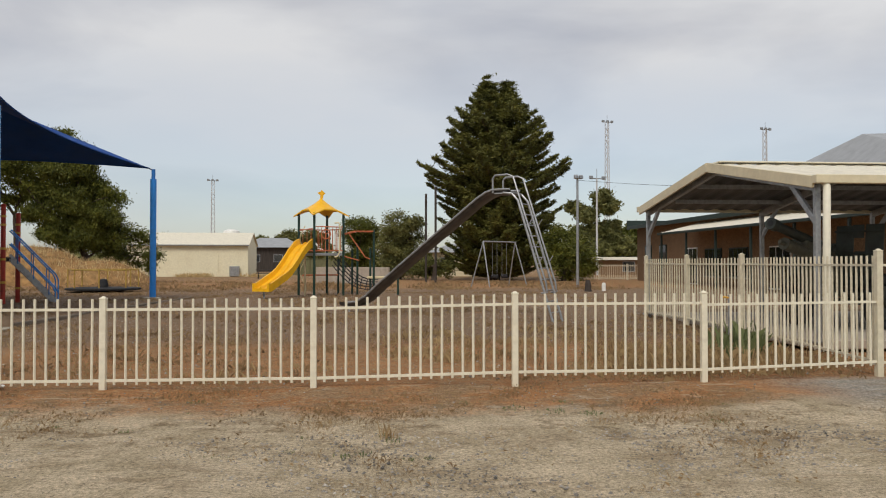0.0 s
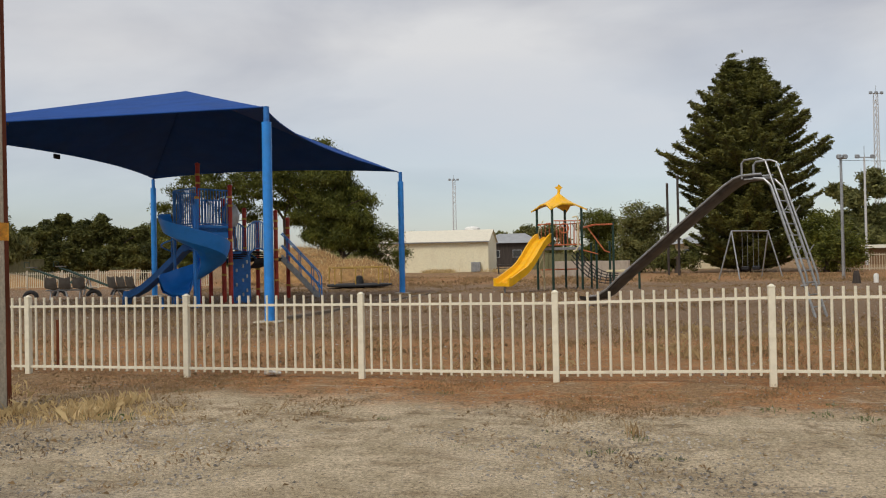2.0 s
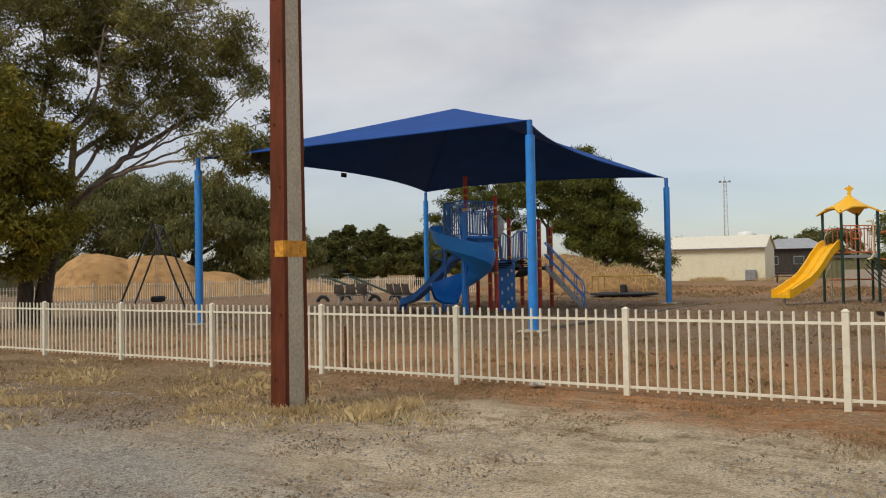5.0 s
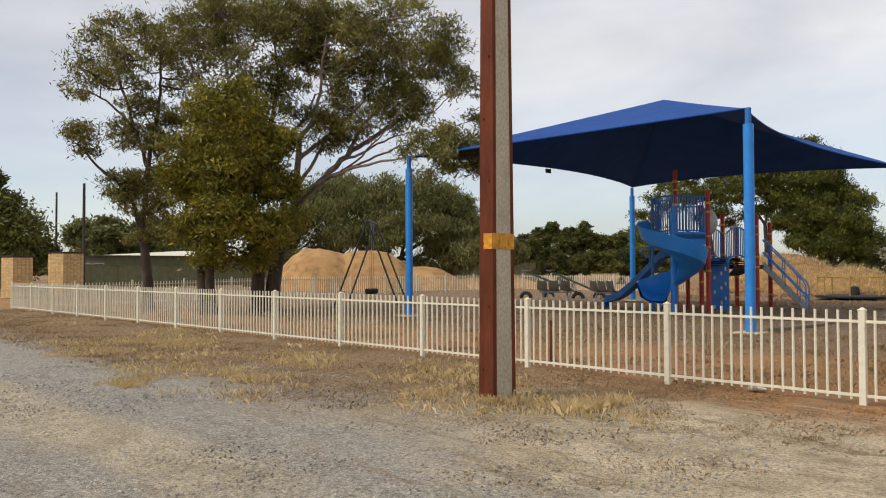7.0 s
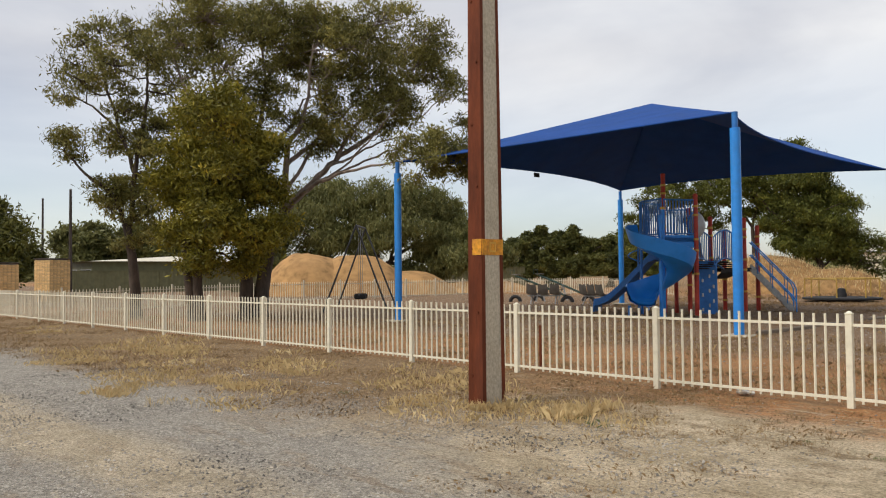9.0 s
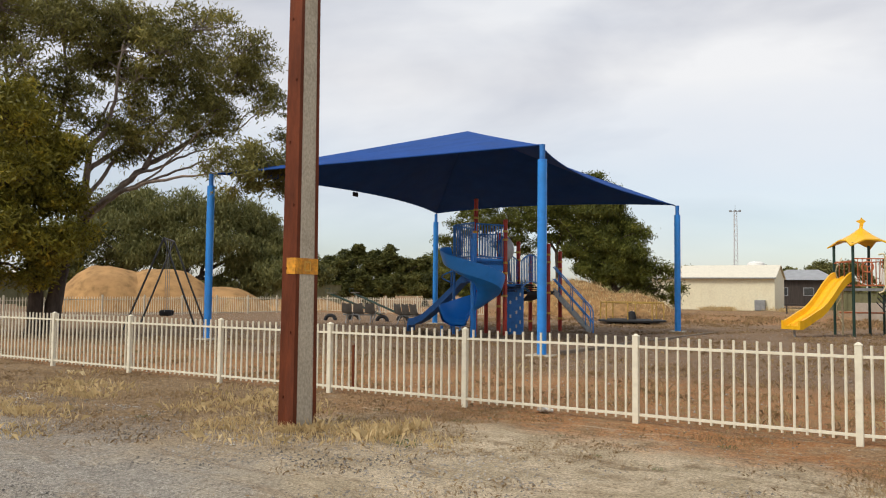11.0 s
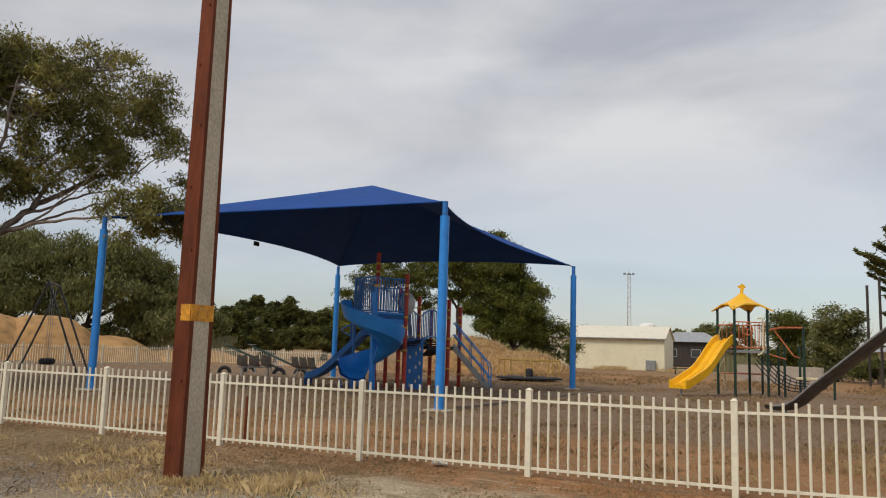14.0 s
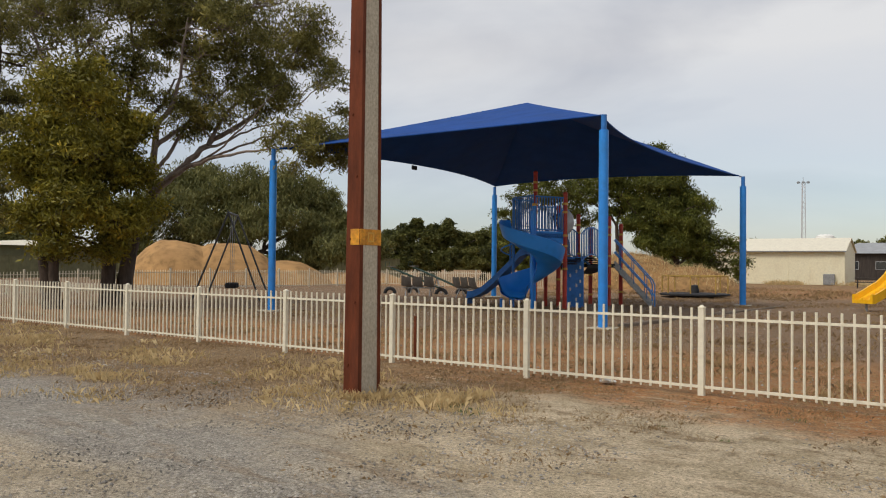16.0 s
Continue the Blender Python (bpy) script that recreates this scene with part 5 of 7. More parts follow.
# ---------- roundabout ----------
def build_carousel():
    top = thing("roundabout", (-11.7, 27.7, 0.15), 0, "low roundabout with dark deck and worn yellow rails", "roundabout")
    part("deck", Geo().lathe((0, 0, 0.08), [(1.55, 0), (1.62, 0.03), (1.62, 0.09), (1.5, 0.11), (0.2, 0.12)], 28), M_BLACK, top)
    part("hub", Geo().lathe((0, 0, 0.0), [(0.22, -0.1), (0.22, 0.3), (0.16, 0.55), (0.05, 0.6)], 14), M_BLACK, top, smooth=True)
    for k in range(8):
        a = k * math.pi / 4 + 0.2
        x, y = 1.5 * math.cos(a), 1.5 * math.sin(a)
        r = part("rail_post", Geo().tube([(x, y, 0.2), (x, y, 1.05)], 0.03, 8), M_BANDRAIL, top, smooth=True)
        part("rail", Geo().tube([(x, y, 1.0), (0.15 * math.cos(a), 0.15 * math.sin(a), 0.95)], 0.02, 6), M_BANDRAIL, r)
    pts = [(1.5 * math.cos(a), 1.5 * math.sin(a), 1.02) for a in np.linspace(0, 2 * math.pi, 33)]
    part("rim_rail", Geo().tube(pts, 0.02, 6), M_BANDRAIL, top)


M_BANDRAIL = mat("worn_yellow_rail", (0.42, 0.27, 0.06), 0.55, vary=0.2)
build_carousel()

# ---------- benches of seats, see-saws, swings ----------
M_SEAT = mat("grey_plastic_seat", (0.16, 0.145, 0.125), 0.6, vary=0.12)


def seat_row(at, rz):
    top = thing("seat_row", at, rz, "row of three grey moulded plastic seats on a steel frame", "bench", "seat rows")
    for k in range(3):
        x = (k - 1) * 0.52
        prof = [(-0.22, 0.40), (-0.2, 0.44), (0.05, 0.42), (0.18, 0.43), (0.24, 0.52), (0.30, 0.80), (0.31, 0.86)]
        rows = [[Vector((x + o * (1 if z < 0.7 else 0.9), y, z + 0.05 * abs(o) / 0.23)) for o in (-0.23, -0.12, 0, 0.12, 0.23)] for y, z in prof]
        g = Geo().strip(rows).strip([[p - Vector((0, -0.02, 0.02)) for p in reversed(r)] for r in rows])
        part("seat_shell", g, M_SEAT, top, smooth=True)
    part("beam", Geo().box((0, 0, 0.37), (1.5, 0.06, 0.06), 0, 0.01), M_GALV, top)
    for x in (-0.55, 0.55):
        part("leg", Geo().tube([(x, -0.24, -0.02), (x, -0.05, 0.36), (x, 0.05, 0.36), (x, 0.28, -0.02)], 0.022, 6), M_GALV, top)


seat_row((-21.1, 18.4, 0.15), 205)
seat_row((-18.5, 18.6, 0.15), 165)


def tyre(parent, x, y, z, rz=0.0, r=0.25):
    m = Matrix.Translation((x, y, z)) @ Matrix.Rotation(rz, 4, "Z")
    pts = [m @ Vector((r * math.cos(a), 0, r * math.sin(a))) for a in np.linspace(0, 2 * math.pi, 21)]
    part("tyre", Geo().tube(pts, 0.09, 8), M_BLACK, parent, "half-buried black tyre", True)


def seesaw(low, high):
    low, high = Vector(low), Vector(high)
    top = thing("seesaw", (low.x, low.y, 0.15), 0, "see-saw with long dark steel beam resting on tyres", "seesaw", "see-saws")
    d = high - low
    O = Vector((low.x, low.y, 0.15))
    for k in (-0.12, 0.12):
        s = Vector((-d.y, d.x, 0)).normalized() * k
        part("beam", Geo().tube([low - O + s, high - O + s], 0.035, 6), M_GREENPOST, top)
    mid = low.lerp(high, 0.5) - O
    part("stand", Geo().tube([(mid.x - 0.3, mid.y, -0.1), mid, (mid.x + 0.3, mid.y, -0.1)], 0.04, 8), M_GALV, top)
    for e in (low, high):
        p = e - O
        part("seat", Geo().box(p + Vector((0, 0, 0.06)), (0.4, 0.26, 0.04), 0, 0.015), M_SEAT, top)
        part("handle", Geo().tube([p + Vector((-0.25, -0.15, 0.05)), p + Vector((-0.25, -0.15, 0.28)), p + Vector((-0.25, 0.15, 0.28)), p + Vector((-0.25, 0.15, 0.05))], 0.016, 5), M_GREENPOST, top)
    tyre(top, 0.1, 0, -0.02, 0.4)
    tyre(top, d.x * 1.02, d.y * 1.02, -0.02, 0.4)


seesaw((-21.84, 21.0, 0.45), (-24.3, 20.3, 1.4))
seesaw((-21.6, 22.4, 0.42), (-24.1, 21.9, 1.42))


def swing_set(name, at, p0, p1, h, spread, seats, label, material):
    top = thing(name, at, 0, label, "swing")
    p0, p1 = Vector(p0), Vector(p1)
    d = (p1 - p0).normalized()
    w = Vector((-d.y, d.x, 0))
    part("top_bar", Geo().tube([p0 + Vector((0, 0, h)), p1 + Vector((0, 0, h))], 0.04, 8), material, top)
    for p, s in ((p0, -1), (p1, 1)):
        for k in (-1, 1):
            part("leg", Geo().tube([p + Vector((0, 0, h)), p + w * (spread * k) + d * (0.25 * s) + Vector((0, 0, -0.1))], 0.036, 8), material, top, smooth=True)
    for t in seats:
        c = p0.lerp(p1, t)
        st = part("swing_seat", Geo().box(c + Vector((0, 0, 0.55)), (0.2, 0.45, 0.22), math.atan2(d.y, d.x), 0.05), M_BLACK, top, "black rubber swing seat")
        for k in (-0.2, 0.2):
            part("chain", Geo().tube([c + d * k + Vector((0, 0, 0.6)), c + d * k + Vector((0, 0, h))], 0.009, 5), M_GALV, st)


M_DARKTUBE = mat("dark_grey_tube", (0.06, 0.062, 0.065), 0.5, metal=0.3, vary=0.2)
swing_set("swing_set", (-23.9, 10.2, 0.12), (0.35, -0.5, 0), (-1.1, 1.15, 0), 3.35, 1.3, (0.35, 0.55), "dark steel swing frame with a black seat", M_DARKTUBE)
swing_set("swing_set", (7.8, 34.4, 0.15), (-1.15, -0.9, 0), (0.95, 0.9, 0), 2.5, 0.7, (0.35, 0.65), "galvanised swing frame in front of the tall conifer", M_GALV)

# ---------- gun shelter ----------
# zinc far darker than the other steel: shade under the roof is in this colour
M_SOFFIT = mat("shaded_zinc_underside", (0.09, 0.09, 0.088), 0.5, metal=0.3, vary=0.12, scale=3)
M_GUN = mat("dark_green_gun_paint", (0.035, 0.042, 0.034), 0.6, vary=0.2, dirt=(0.05, 0.035, 0.025), dirt_amount=0.5)
M_GUNWORN = mat("worn_khaki_gun_paint", (0.095, 0.092, 0.065), 0.65, vary=0.25, dirt=(0.06, 0.04, 0.03), dirt_amount=0.5)
M_SLAB = mat("pale_slab_concrete", (0.40, 0.35, 0.29), 0.9, vary=0.12, scale=4, dirt=(0.3, 0.2, 0.13), dirt_amount=0.5)
M_BRICK = mat("brown_brick", (0.215, 0.13, 0.07), 0.9, vary=0.25, scale=14, per_object=0.18, bump=0.2)
M_TANBRICK = mat("tan_brick", (0.62, 0.42, 0.2), 0.9, vary=0.2, scale=12, per_object=0.16, bump=0.2)
M_MORTAR = mat("grey_mortar", (0.34, 0.30, 0.25), 0.95, vary=0.12, scale=20)
M_GREENTRIM = mat("dark_green_trim", (0.022, 0.036, 0.031), 0.5, vary=0.1)
M_PANE = mat("dark_window_glass", (0.02, 0.024, 0.028), 0.08, vary=0.1, spec=0.8)
M_GREYROOF = mat("grey_roof_iron", (0.33, 0.34, 0.35), 0.5, metal=0.2, vary=0.1, scale=1.5)
M_OLIVE = mat("olive_sheet_fence", (0.155, 0.15, 0.075), 0.6, vary=0.12, scale=2)
M_WHITE = mat("white_paint", (0.75, 0.74, 0.70), 0.5, vary=0.06)
M_DARKWOOD = mat("dark_timber_pole", (0.05, 0.04, 0.034), 0.85, vary=0.25, stretch=(1, 1, 0.1))
M_MAST = mat("pale_mast_steel", (0.55, 0.55, 0.56), 0.5, vary=0.08)
M_PIPE = mat("pale_cream_pipe", (0.78, 0.74, 0.60), 0.4, vary=0.05)
M_BIN = mat("dark_blue_bin_plastic", (0.012, 0.014, 0.06), 0.5, vary=0.1)


def build_shelter():
    top = thing("open_shelter", (8.1, 3.0, 0.05), 0, "open steel shelter with cream gable roof over the old gun", "shelter")
    O = Vector((8.1, 3.0, 0.05))
    y0, yr, y1 = 2.8, 6.5, 10.2
    x0, x1 = 7.95, 17.4
    ze, zr = 2.88, 3.56
    def pt(x, y, z):
        return Vector((x, y, z)) - O
    skew = -0.055
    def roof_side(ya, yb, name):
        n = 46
        # cream skin on top, and a lower skin with the roof's shade coloured in
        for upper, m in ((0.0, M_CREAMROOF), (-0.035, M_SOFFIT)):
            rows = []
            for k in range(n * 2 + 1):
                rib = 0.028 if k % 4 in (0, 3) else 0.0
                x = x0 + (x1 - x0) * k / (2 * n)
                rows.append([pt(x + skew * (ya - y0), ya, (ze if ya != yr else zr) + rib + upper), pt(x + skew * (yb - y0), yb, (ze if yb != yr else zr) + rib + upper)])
            part(name if not upper else "sheet_underside", Geo().strip(rows), m, top)
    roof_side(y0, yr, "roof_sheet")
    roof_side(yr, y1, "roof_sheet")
    def bar(a, c, w, h, m, name, parent=top, label=""):
        a, c = Vector(a), Vector(c)
        d = c - a
        rot = d.to_track_quat("X", "Z").to_matrix()
        return part(name, Geo().box((a + c) / 2, (d.length, w, h), 0, 0.008, rot), m, parent, label)
    g = lambda y: x0 + skew * (y - y0)
    bar(pt(g(y0) - 0.02, y0, ze - 0.06), pt(g(yr) - 0.02, yr, zr - 0.06), 0.05, 0.2, M_CREAM, "barge_board", label="cream barge board")
    bar(pt(g(yr) - 0.02, yr, zr - 0.06), pt(g(y1) - 0.02, y1, ze - 0.06), 0.05, 0.2, M_CREAM, "barge_board", label="cream barge board")
    bar(pt(x0 - 0.03, yr, zr + 0.05), pt(x1, yr, zr + 0.05), 0.35, 0.03, M_CREAMROOF, "ridge_cap")
    bar(pt(x0 - 0.05, y0 - 0.07, ze - 0.02), pt(x1, y0 - 0.07, ze - 0.02), 0.14, 0.14, M_CREAM, "gutter")
    bar(pt(g(y1) - 0.05, y1 + 0.07, ze - 0.02), pt(x1, y1 + 0.07, ze - 0.02), 0.14, 0.14, M_CREAM, "gutter")
    for k in range(4):
        xn = 8.1 + k * 3.03
        xf = 7.72 + k * 3.03
        for x, y in ((xn, 3.0), (xf, 10.1)):
            post = part("post", Geo().box(pt(x, y, 1.4), (0.095, 0.1, 2.85), 0, 0.012), M_GALV, top, "galvanised steel post")
            part("base_plate", Geo().box(pt(x, y, 0.17), (0.26, 0.26, 0.04), 0, 0.006), M_GALV, post)
        bar(pt(xn, 3.0, ze - 0.12), pt((xn + xf) / 2, yr, zr - 0.14), 0.08, 0.16, M_GALV, "rafter")
        bar(pt((xn + xf) / 2, yr, zr - 0.14), pt(xf, 10.1, ze - 0.12), 0.08, 0.16, M_GALV, "rafter")
        bar(pt(xn, 3.0, 2.15), pt(xn - 0.05, 3.75, ze + 0.02), 0.07, 0.1, M_GALV, "knee_brace")
        bar(pt(xf, 10.1, 2.15), pt(xf + 0.05, 9.35, ze + 0.02), 0.07, 0.1, M_GALV, "knee_brace")
    for y in (3.9, 5.2, 7.8, 9.1):
        z = ze + (zr - ze) * (1 - abs(y - yr) / (yr - y0)) - 0.10
        bar(pt(x0 + 0.1, y, z), pt(x1 - 0.1, y, z), 0.06, 0.1, M_GALV, "purlin")
    dp = [pt(8.11, 2.78, ze - 0.06), pt(8.11, 2.72, ze - 0.14), pt(8.11, 2.74, 1.5), pt(8.11, 2.74, 0.05)]
    part("downpipe", Geo().tube(dp, 0.062, 12), M_PIPE, top, "cream downpipe", True)
    part("slab", Geo().box(pt(12.7, 6.6, 0.12), (9.4, 7.4, 0.16), 0, 0.02), M_SLAB, top, "pale concrete slab")


build_shelter()


def build_gun():
    top = thing("field_gun", (9.9, 5.4, 0.25), 29.7, "old dark green field gun with shield on rubber wheels", "artillery gun")
    d = Vector((-1.63, 0.0, 0.38)).normalized()
    br = Vector((-0.28, 0.19, 1.59))
    part("barrel", Geo().tube([br - d * 1.1, br - d * 0.2, br + d * 1.6], 0.125, 16, True, 0.085), M_GUN, top, smooth=True)
    muzzle = part("muzzle", Geo().tube([br + d * 1.52, br + d * 1.7], 0.115, 16), M_GUN, top, smooth=True)
    part("bore", Geo().tube([br + d * 1.69, br + d * 1.706], 0.06, 14), M_BLACK, muzzle)
    under = Vector((0.0, 0.0, -0.27))
    part("recoil_housing", Geo().tube([br - d * 0.4 + under, br + d * 1.25 + under], 0.12, 14), M_GUNWORN, top, smooth=True)
    part("recoil_rod", Geo().tube([br + d * 1.2 + under, br + d * 1.4 + under], 0.04, 8), M_GUNWORN, top, smooth=True)
    part("upper_cradle", Geo().box(br - d * 0.1 + under * 0.5, (1.5, 0.22, 0.2), 0, 0.04, d.to_track_quat("X", "Z").to_matrix()), M_GUNWORN, top)
    # folded plate either side of the barrel, with a sighting slot
    for name, ya, yb, za, zb in (("shield", 0.06, -0.30, 0.75, 1.97), ("shield", -0.52, -0.88, 0.75, 1.99), ("shield_panel", -0.30, -0.52, 0.75, 1.46), ("shield_panel", -0.30, -0.52, 1.72, 1.98), ("shield", 0.34, 0.95, 0.75, 1.7)):
        part(name, Geo().box((0.08, (ya + yb) / 2, (za + zb) / 2), (0.025, abs(ya - yb) - 0.004, zb - za), 0, 0.006, pose(0, 0, 0, 0, 6, 0).to_3x3()), M_GUN, top, "dark green armour shield plate")
    for z in (1.0, 1.35, 1.85):
        part("shield_rib", Geo().box((0.05, -0.41, z if z != 1.35 else 1.42), (0.03, 0.92, 0.035), 0, 0.006), M_GUN, top)
    for y in (-0.75, 0.95):
        pts = [(0.25 + 0.46 * math.cos(a), y, 0.46 + 0.46 * math.sin(a)) for a in np.linspace(0, 2 * math.pi, 25)]
        wh = part("wheel", Geo().tube(pts, 0.12, 10), M_BLACK, top, "black rubber wheel", True)
        part("rim", Geo().tube([(0.25, y - 0.08, 0.46), (0.25, y + 0.08, 0.46)], 0.33, 18), M_GUN, wh, smooth=True)
        part("hub", Geo().tube([(0.25, y - 0.13, 0.46), (0.25, y + 0.13, 0.46)], 0.09, 10), M_GUNWORN, wh)
    part("axle", Geo().tube([(0.25, -0.75, 0.46), (0.25, 0.95, 0.46)], 0.06, 8), M_GUN, top)
    part("carriage", Geo().box((0.1, 0.15, 0.85), (1.5, 0.5, 0.6), 0, 0.06), M_GUNWORN, top)
    for y in (-0.1, 0.4):
        part("trail", Geo().tube([(0.6, y, 0.75), (3.4, y * 2.2, 0.12)], 0.09, 6), M_GUN, top)


build_gun()


def build_bin():
    top = thing("wheelie_bin", (9.35, 1.55, 0.08), 10, "dark blue plastic wheelie bin beside the fence", "bin")
    rows = [[Vector((sx * w, sy * w * 1.1, z)) for sx, sy in ((-1, -1), (1, -1), (1, 1), (-1, 1))] for z, w in ((0.05, 0.2), (0.9, 0.28))]
    part("body", Geo().strip(rows, True), M_BIN, top)
    part("lid", Geo().box((0, 0.02, 0.94), (0.6, 0.68, 0.07), 0, 0.03), M_BIN, top)
    for s in (-0.22, 0.22):
        part("wheel", Geo().tube([(s - 0.03, 0.26, 0.1), (s + 0.03, 0.26, 0.1)], 0.1, 12), M_BLACK, top)


build_bin()

# ---------- brick building with verandah ----------
def build_hall():
    top = thing("brick_building", (20.2, 48, 0.15), 0, "low brown brick building with a cream verandah roof", "building")
    O = Vector((20.2, 48, 0.15))
    def pt(x, y, z):
        return Vector((x, y, z)) - O
    part("wall", Geo().box(pt(20.45, 31, 2.05), (0.3, 34, 4.1)), M_BRICK, top, "brown brick wall")
    part("end_wall", Geo().box(pt(25.6, 48.15, 2.05), (10.0, 0.3, 4.1)), M_BRICK, top, "brown brick wall")
    part("roof", Geo().add([tuple(pt(*p)) for p in ((19.7, 48.4, 4.15), (19.7, 13.5, 4.15), (31, 13.5, 4.9), (31, 48.4, 4.9), (19.7, 48.4, 4.0), (19.7, 13.5, 4.0), (31, 13.5, 4.75), (31, 48.4, 4.75))], [(0, 1, 2, 3), (7, 6, 5, 4), (0, 4, 5, 1), (3, 2, 6, 7), (0, 3, 7, 4), (1, 5, 6, 2)]), M_GREYROOF, top)
    part("fascia", Geo().box(pt(19.66, 30.95, 4.08), (0.08, 34.9, 0.26)), M_GREENTRIM, top, "dark green fascia")
    part("fascia", Geo().box(pt(25.3, 48.45, 4.4), (11.3, 0.08, 0.5)), M_GREENTRIM, top, "dark green fascia")
    rows = []
    n = 60
    for k in range(n + 1):
        y = 37.0 - 23.5 * k / n
        rib = 0.03 if k % 2 else 0.0
        rows.append([pt(17.9, y, 3.25 + rib), pt(20.25, y, 3.85 + rib)])
    part("verandah_roof", Geo().strip(rows).strip([[p - Vector((0, 0, 0.04)) for p in reversed(r)] for r in rows]), M_CREAMROOF, top, "cream sheet verandah roof")
    part("verandah_gutter", Geo().box(pt(17.85, 25.25, 3.2), (0.12, 23.5, 0.14), 0, 0.02), M_GREENTRIM, top)
    for k in range(7):
        part("verandah_post", Geo().box(pt(18.0, 36.8 - k * 3.8, 1.6), (0.11, 0.11, 3.2), 0, 0.01), M_GREENTRIM, top)
    def opening(y, w, z0, z1, name):
        fr = part(name, Geo().box(pt(20.27, y, (z0 + z1) / 2), (0.08, w, z1 - z0)), M_WHITE if name == "door" else M_GREENTRIM, top)
        cols = max(1, round(w / 0.6))
        for k in range(cols):
            ww = w / cols
            part("pane", Geo().box(pt(20.22, y - w / 2 + ww * (k + 0.5), (z0 + z1) / 2), (0.02, ww - 0.09, z1 - z0 - 0.14)), M_PANE, fr)
        if name == "window":
            part("sill", Geo().box(pt(20.22, y, z0 - 0.05), (0.2, w + 0.15, 0.08)), M_MORTAR, fr)
    opening(45.5, 1.3, 1.5, 2.7, "window")
    opening(42.6, 1.3, 1.5, 2.7, "window")
    opening(37.8, 1.9, 0.15, 2.4, "door")
    opening(34.6, 2.2, 0.7, 2.3, "window")
    opening(31.4, 2.2, 0.7, 2.3, "window")
    opening(27.0, 2.0, 0.15, 2.3, "door")
    opening(22.5, 2.2, 0.9, 2.3, "window")
    roof = thing("hall", (24, 36, 0.15), 0, "larger hall with a grey iron hip roof", "building")
    def q(x, y, z):
        return tuple(Vector((x, y, z)) - Vector((24, 36, 0.15)))
    part("wall", Geo().box(Vector(q(34, 27, 2.6)), (19, 17, 5.0)), M_BRICK, roof)
    part("roof", Geo().add([q(22.2, 36.4, 5.4), q(22.2, 17.6, 5.4), q(45, 17.6, 5.4), q(45, 36.4, 5.4), q(25.3, 28.2, 8.0), q(41, 27.5, 8.5)], [(0, 1, 4), (1, 2, 5, 4), (2, 3, 5), (3, 0, 4, 5), (3, 2, 1, 0)]), M_GREYROOF, roof, "grey corrugated iron hip roof")


build_hall()

# ---------- light poles, masts, wires ----------
def lamp_post(at, h, r, label, heads=2, lattice=False):
    top = thing("light_mast" if h > 9 else "street_lamp", at, 20, label, "light pole", "floodlight poles")
    if lattice:
        for k in range(3):
            a = k * 2.094
            part("leg", Geo().tube([(0.5 * math.cos(a), 0.5 * math.sin(a), -0.2), (0.3 * math.cos(a), 0.3 * math.sin(a), h)], r, 5), M_MAST, top)
        for k in range(int(h / 0.9)):
            for j in range(3):
                a, c = j * 2.094, (j + 1) * 2.094
                s0, s1 = 0.5 - 0.2 * k * 0.9 / h, 0.5 - 0.2 * (k + 1) * 0.9 / h
                part("lattice_bar", Geo().tube([(s0 * math.cos(a), s0 * math.sin(a), k * 0.9), (s1 * math.cos(c), s1 * math.sin(c), (k + 1) * 0.9)], r * 0.6, 4), M_MAST, top)
    else:
        part("pole", Geo().tube([(0, 0, -0.3), (0, 0, h)], r, 10, True, r * 0.7), M_GALV if h < 9 else M_MAST, top, smooth=True)
    w = 0.16 if h < 9 else 0.8
    arm = part("cross_arm", Geo().tube([(-w, 0, h - 0.05), (w, 0, h - 0.05)], 0.05, 6), M_GALV, top)
    for k in range(heads):
        x = -w + 2 * w * k / (heads - 1)
        k2 = 0.62 if h < 9 else 1.0
        part("floodlight", Geo().box((x, -0.1, h + 0.02), (0.42 * k2, 0.3 * k2, 0.36 * k2), 0.3, 0.05), M_GALV, arm, "grey floodlight")
        part("lens", Geo().box((x - 0.04, -0.1 - 0.17 * k2, h), (0.34 * k2, 0.04, 0.28 * k2), 0.3, 0.015), M_GALV, arm)
    if h > 9:
        part("spike", Geo().tube([(0, 0, h), (0, 0, h + 1.0)], 0.03, 5), M_GALV, top)


lamp_post((11.75, 32.7, 0.15), 6.0, 0.085, "slim galvanised pole with two floodlights")
lamp_post((35.2, 105.3, 0.15), 22.4, 0.06, "very tall sports field light mast", 3, lattice=True)
lamp_post((55.6, 97.1, 0.15), 20.2, 0.06, "very tall sports field light mast", 3, lattice=True)
lamp_post((24.1, 72.1, 0.15), 10.3, 0.12, "sports field light pole", 2)
lamp_post((-29.1, 137.4, 0.15), 16.4, 0.055, "distant lattice light mast", 3, lattice=True)
wire = [Vector((11.75, 32.7, 6.0)).lerp(Vector((30, 31, 7.4)), t / 12) - Vector((0, 0, 0.9 * math.sin(math.pi * t / 12))) for t in range(13)]
solo("overhead_wire", Geo().tube(wire, 0.012, 4), M_BLACK, "thin black overhead wire sagging between poles", "cable")
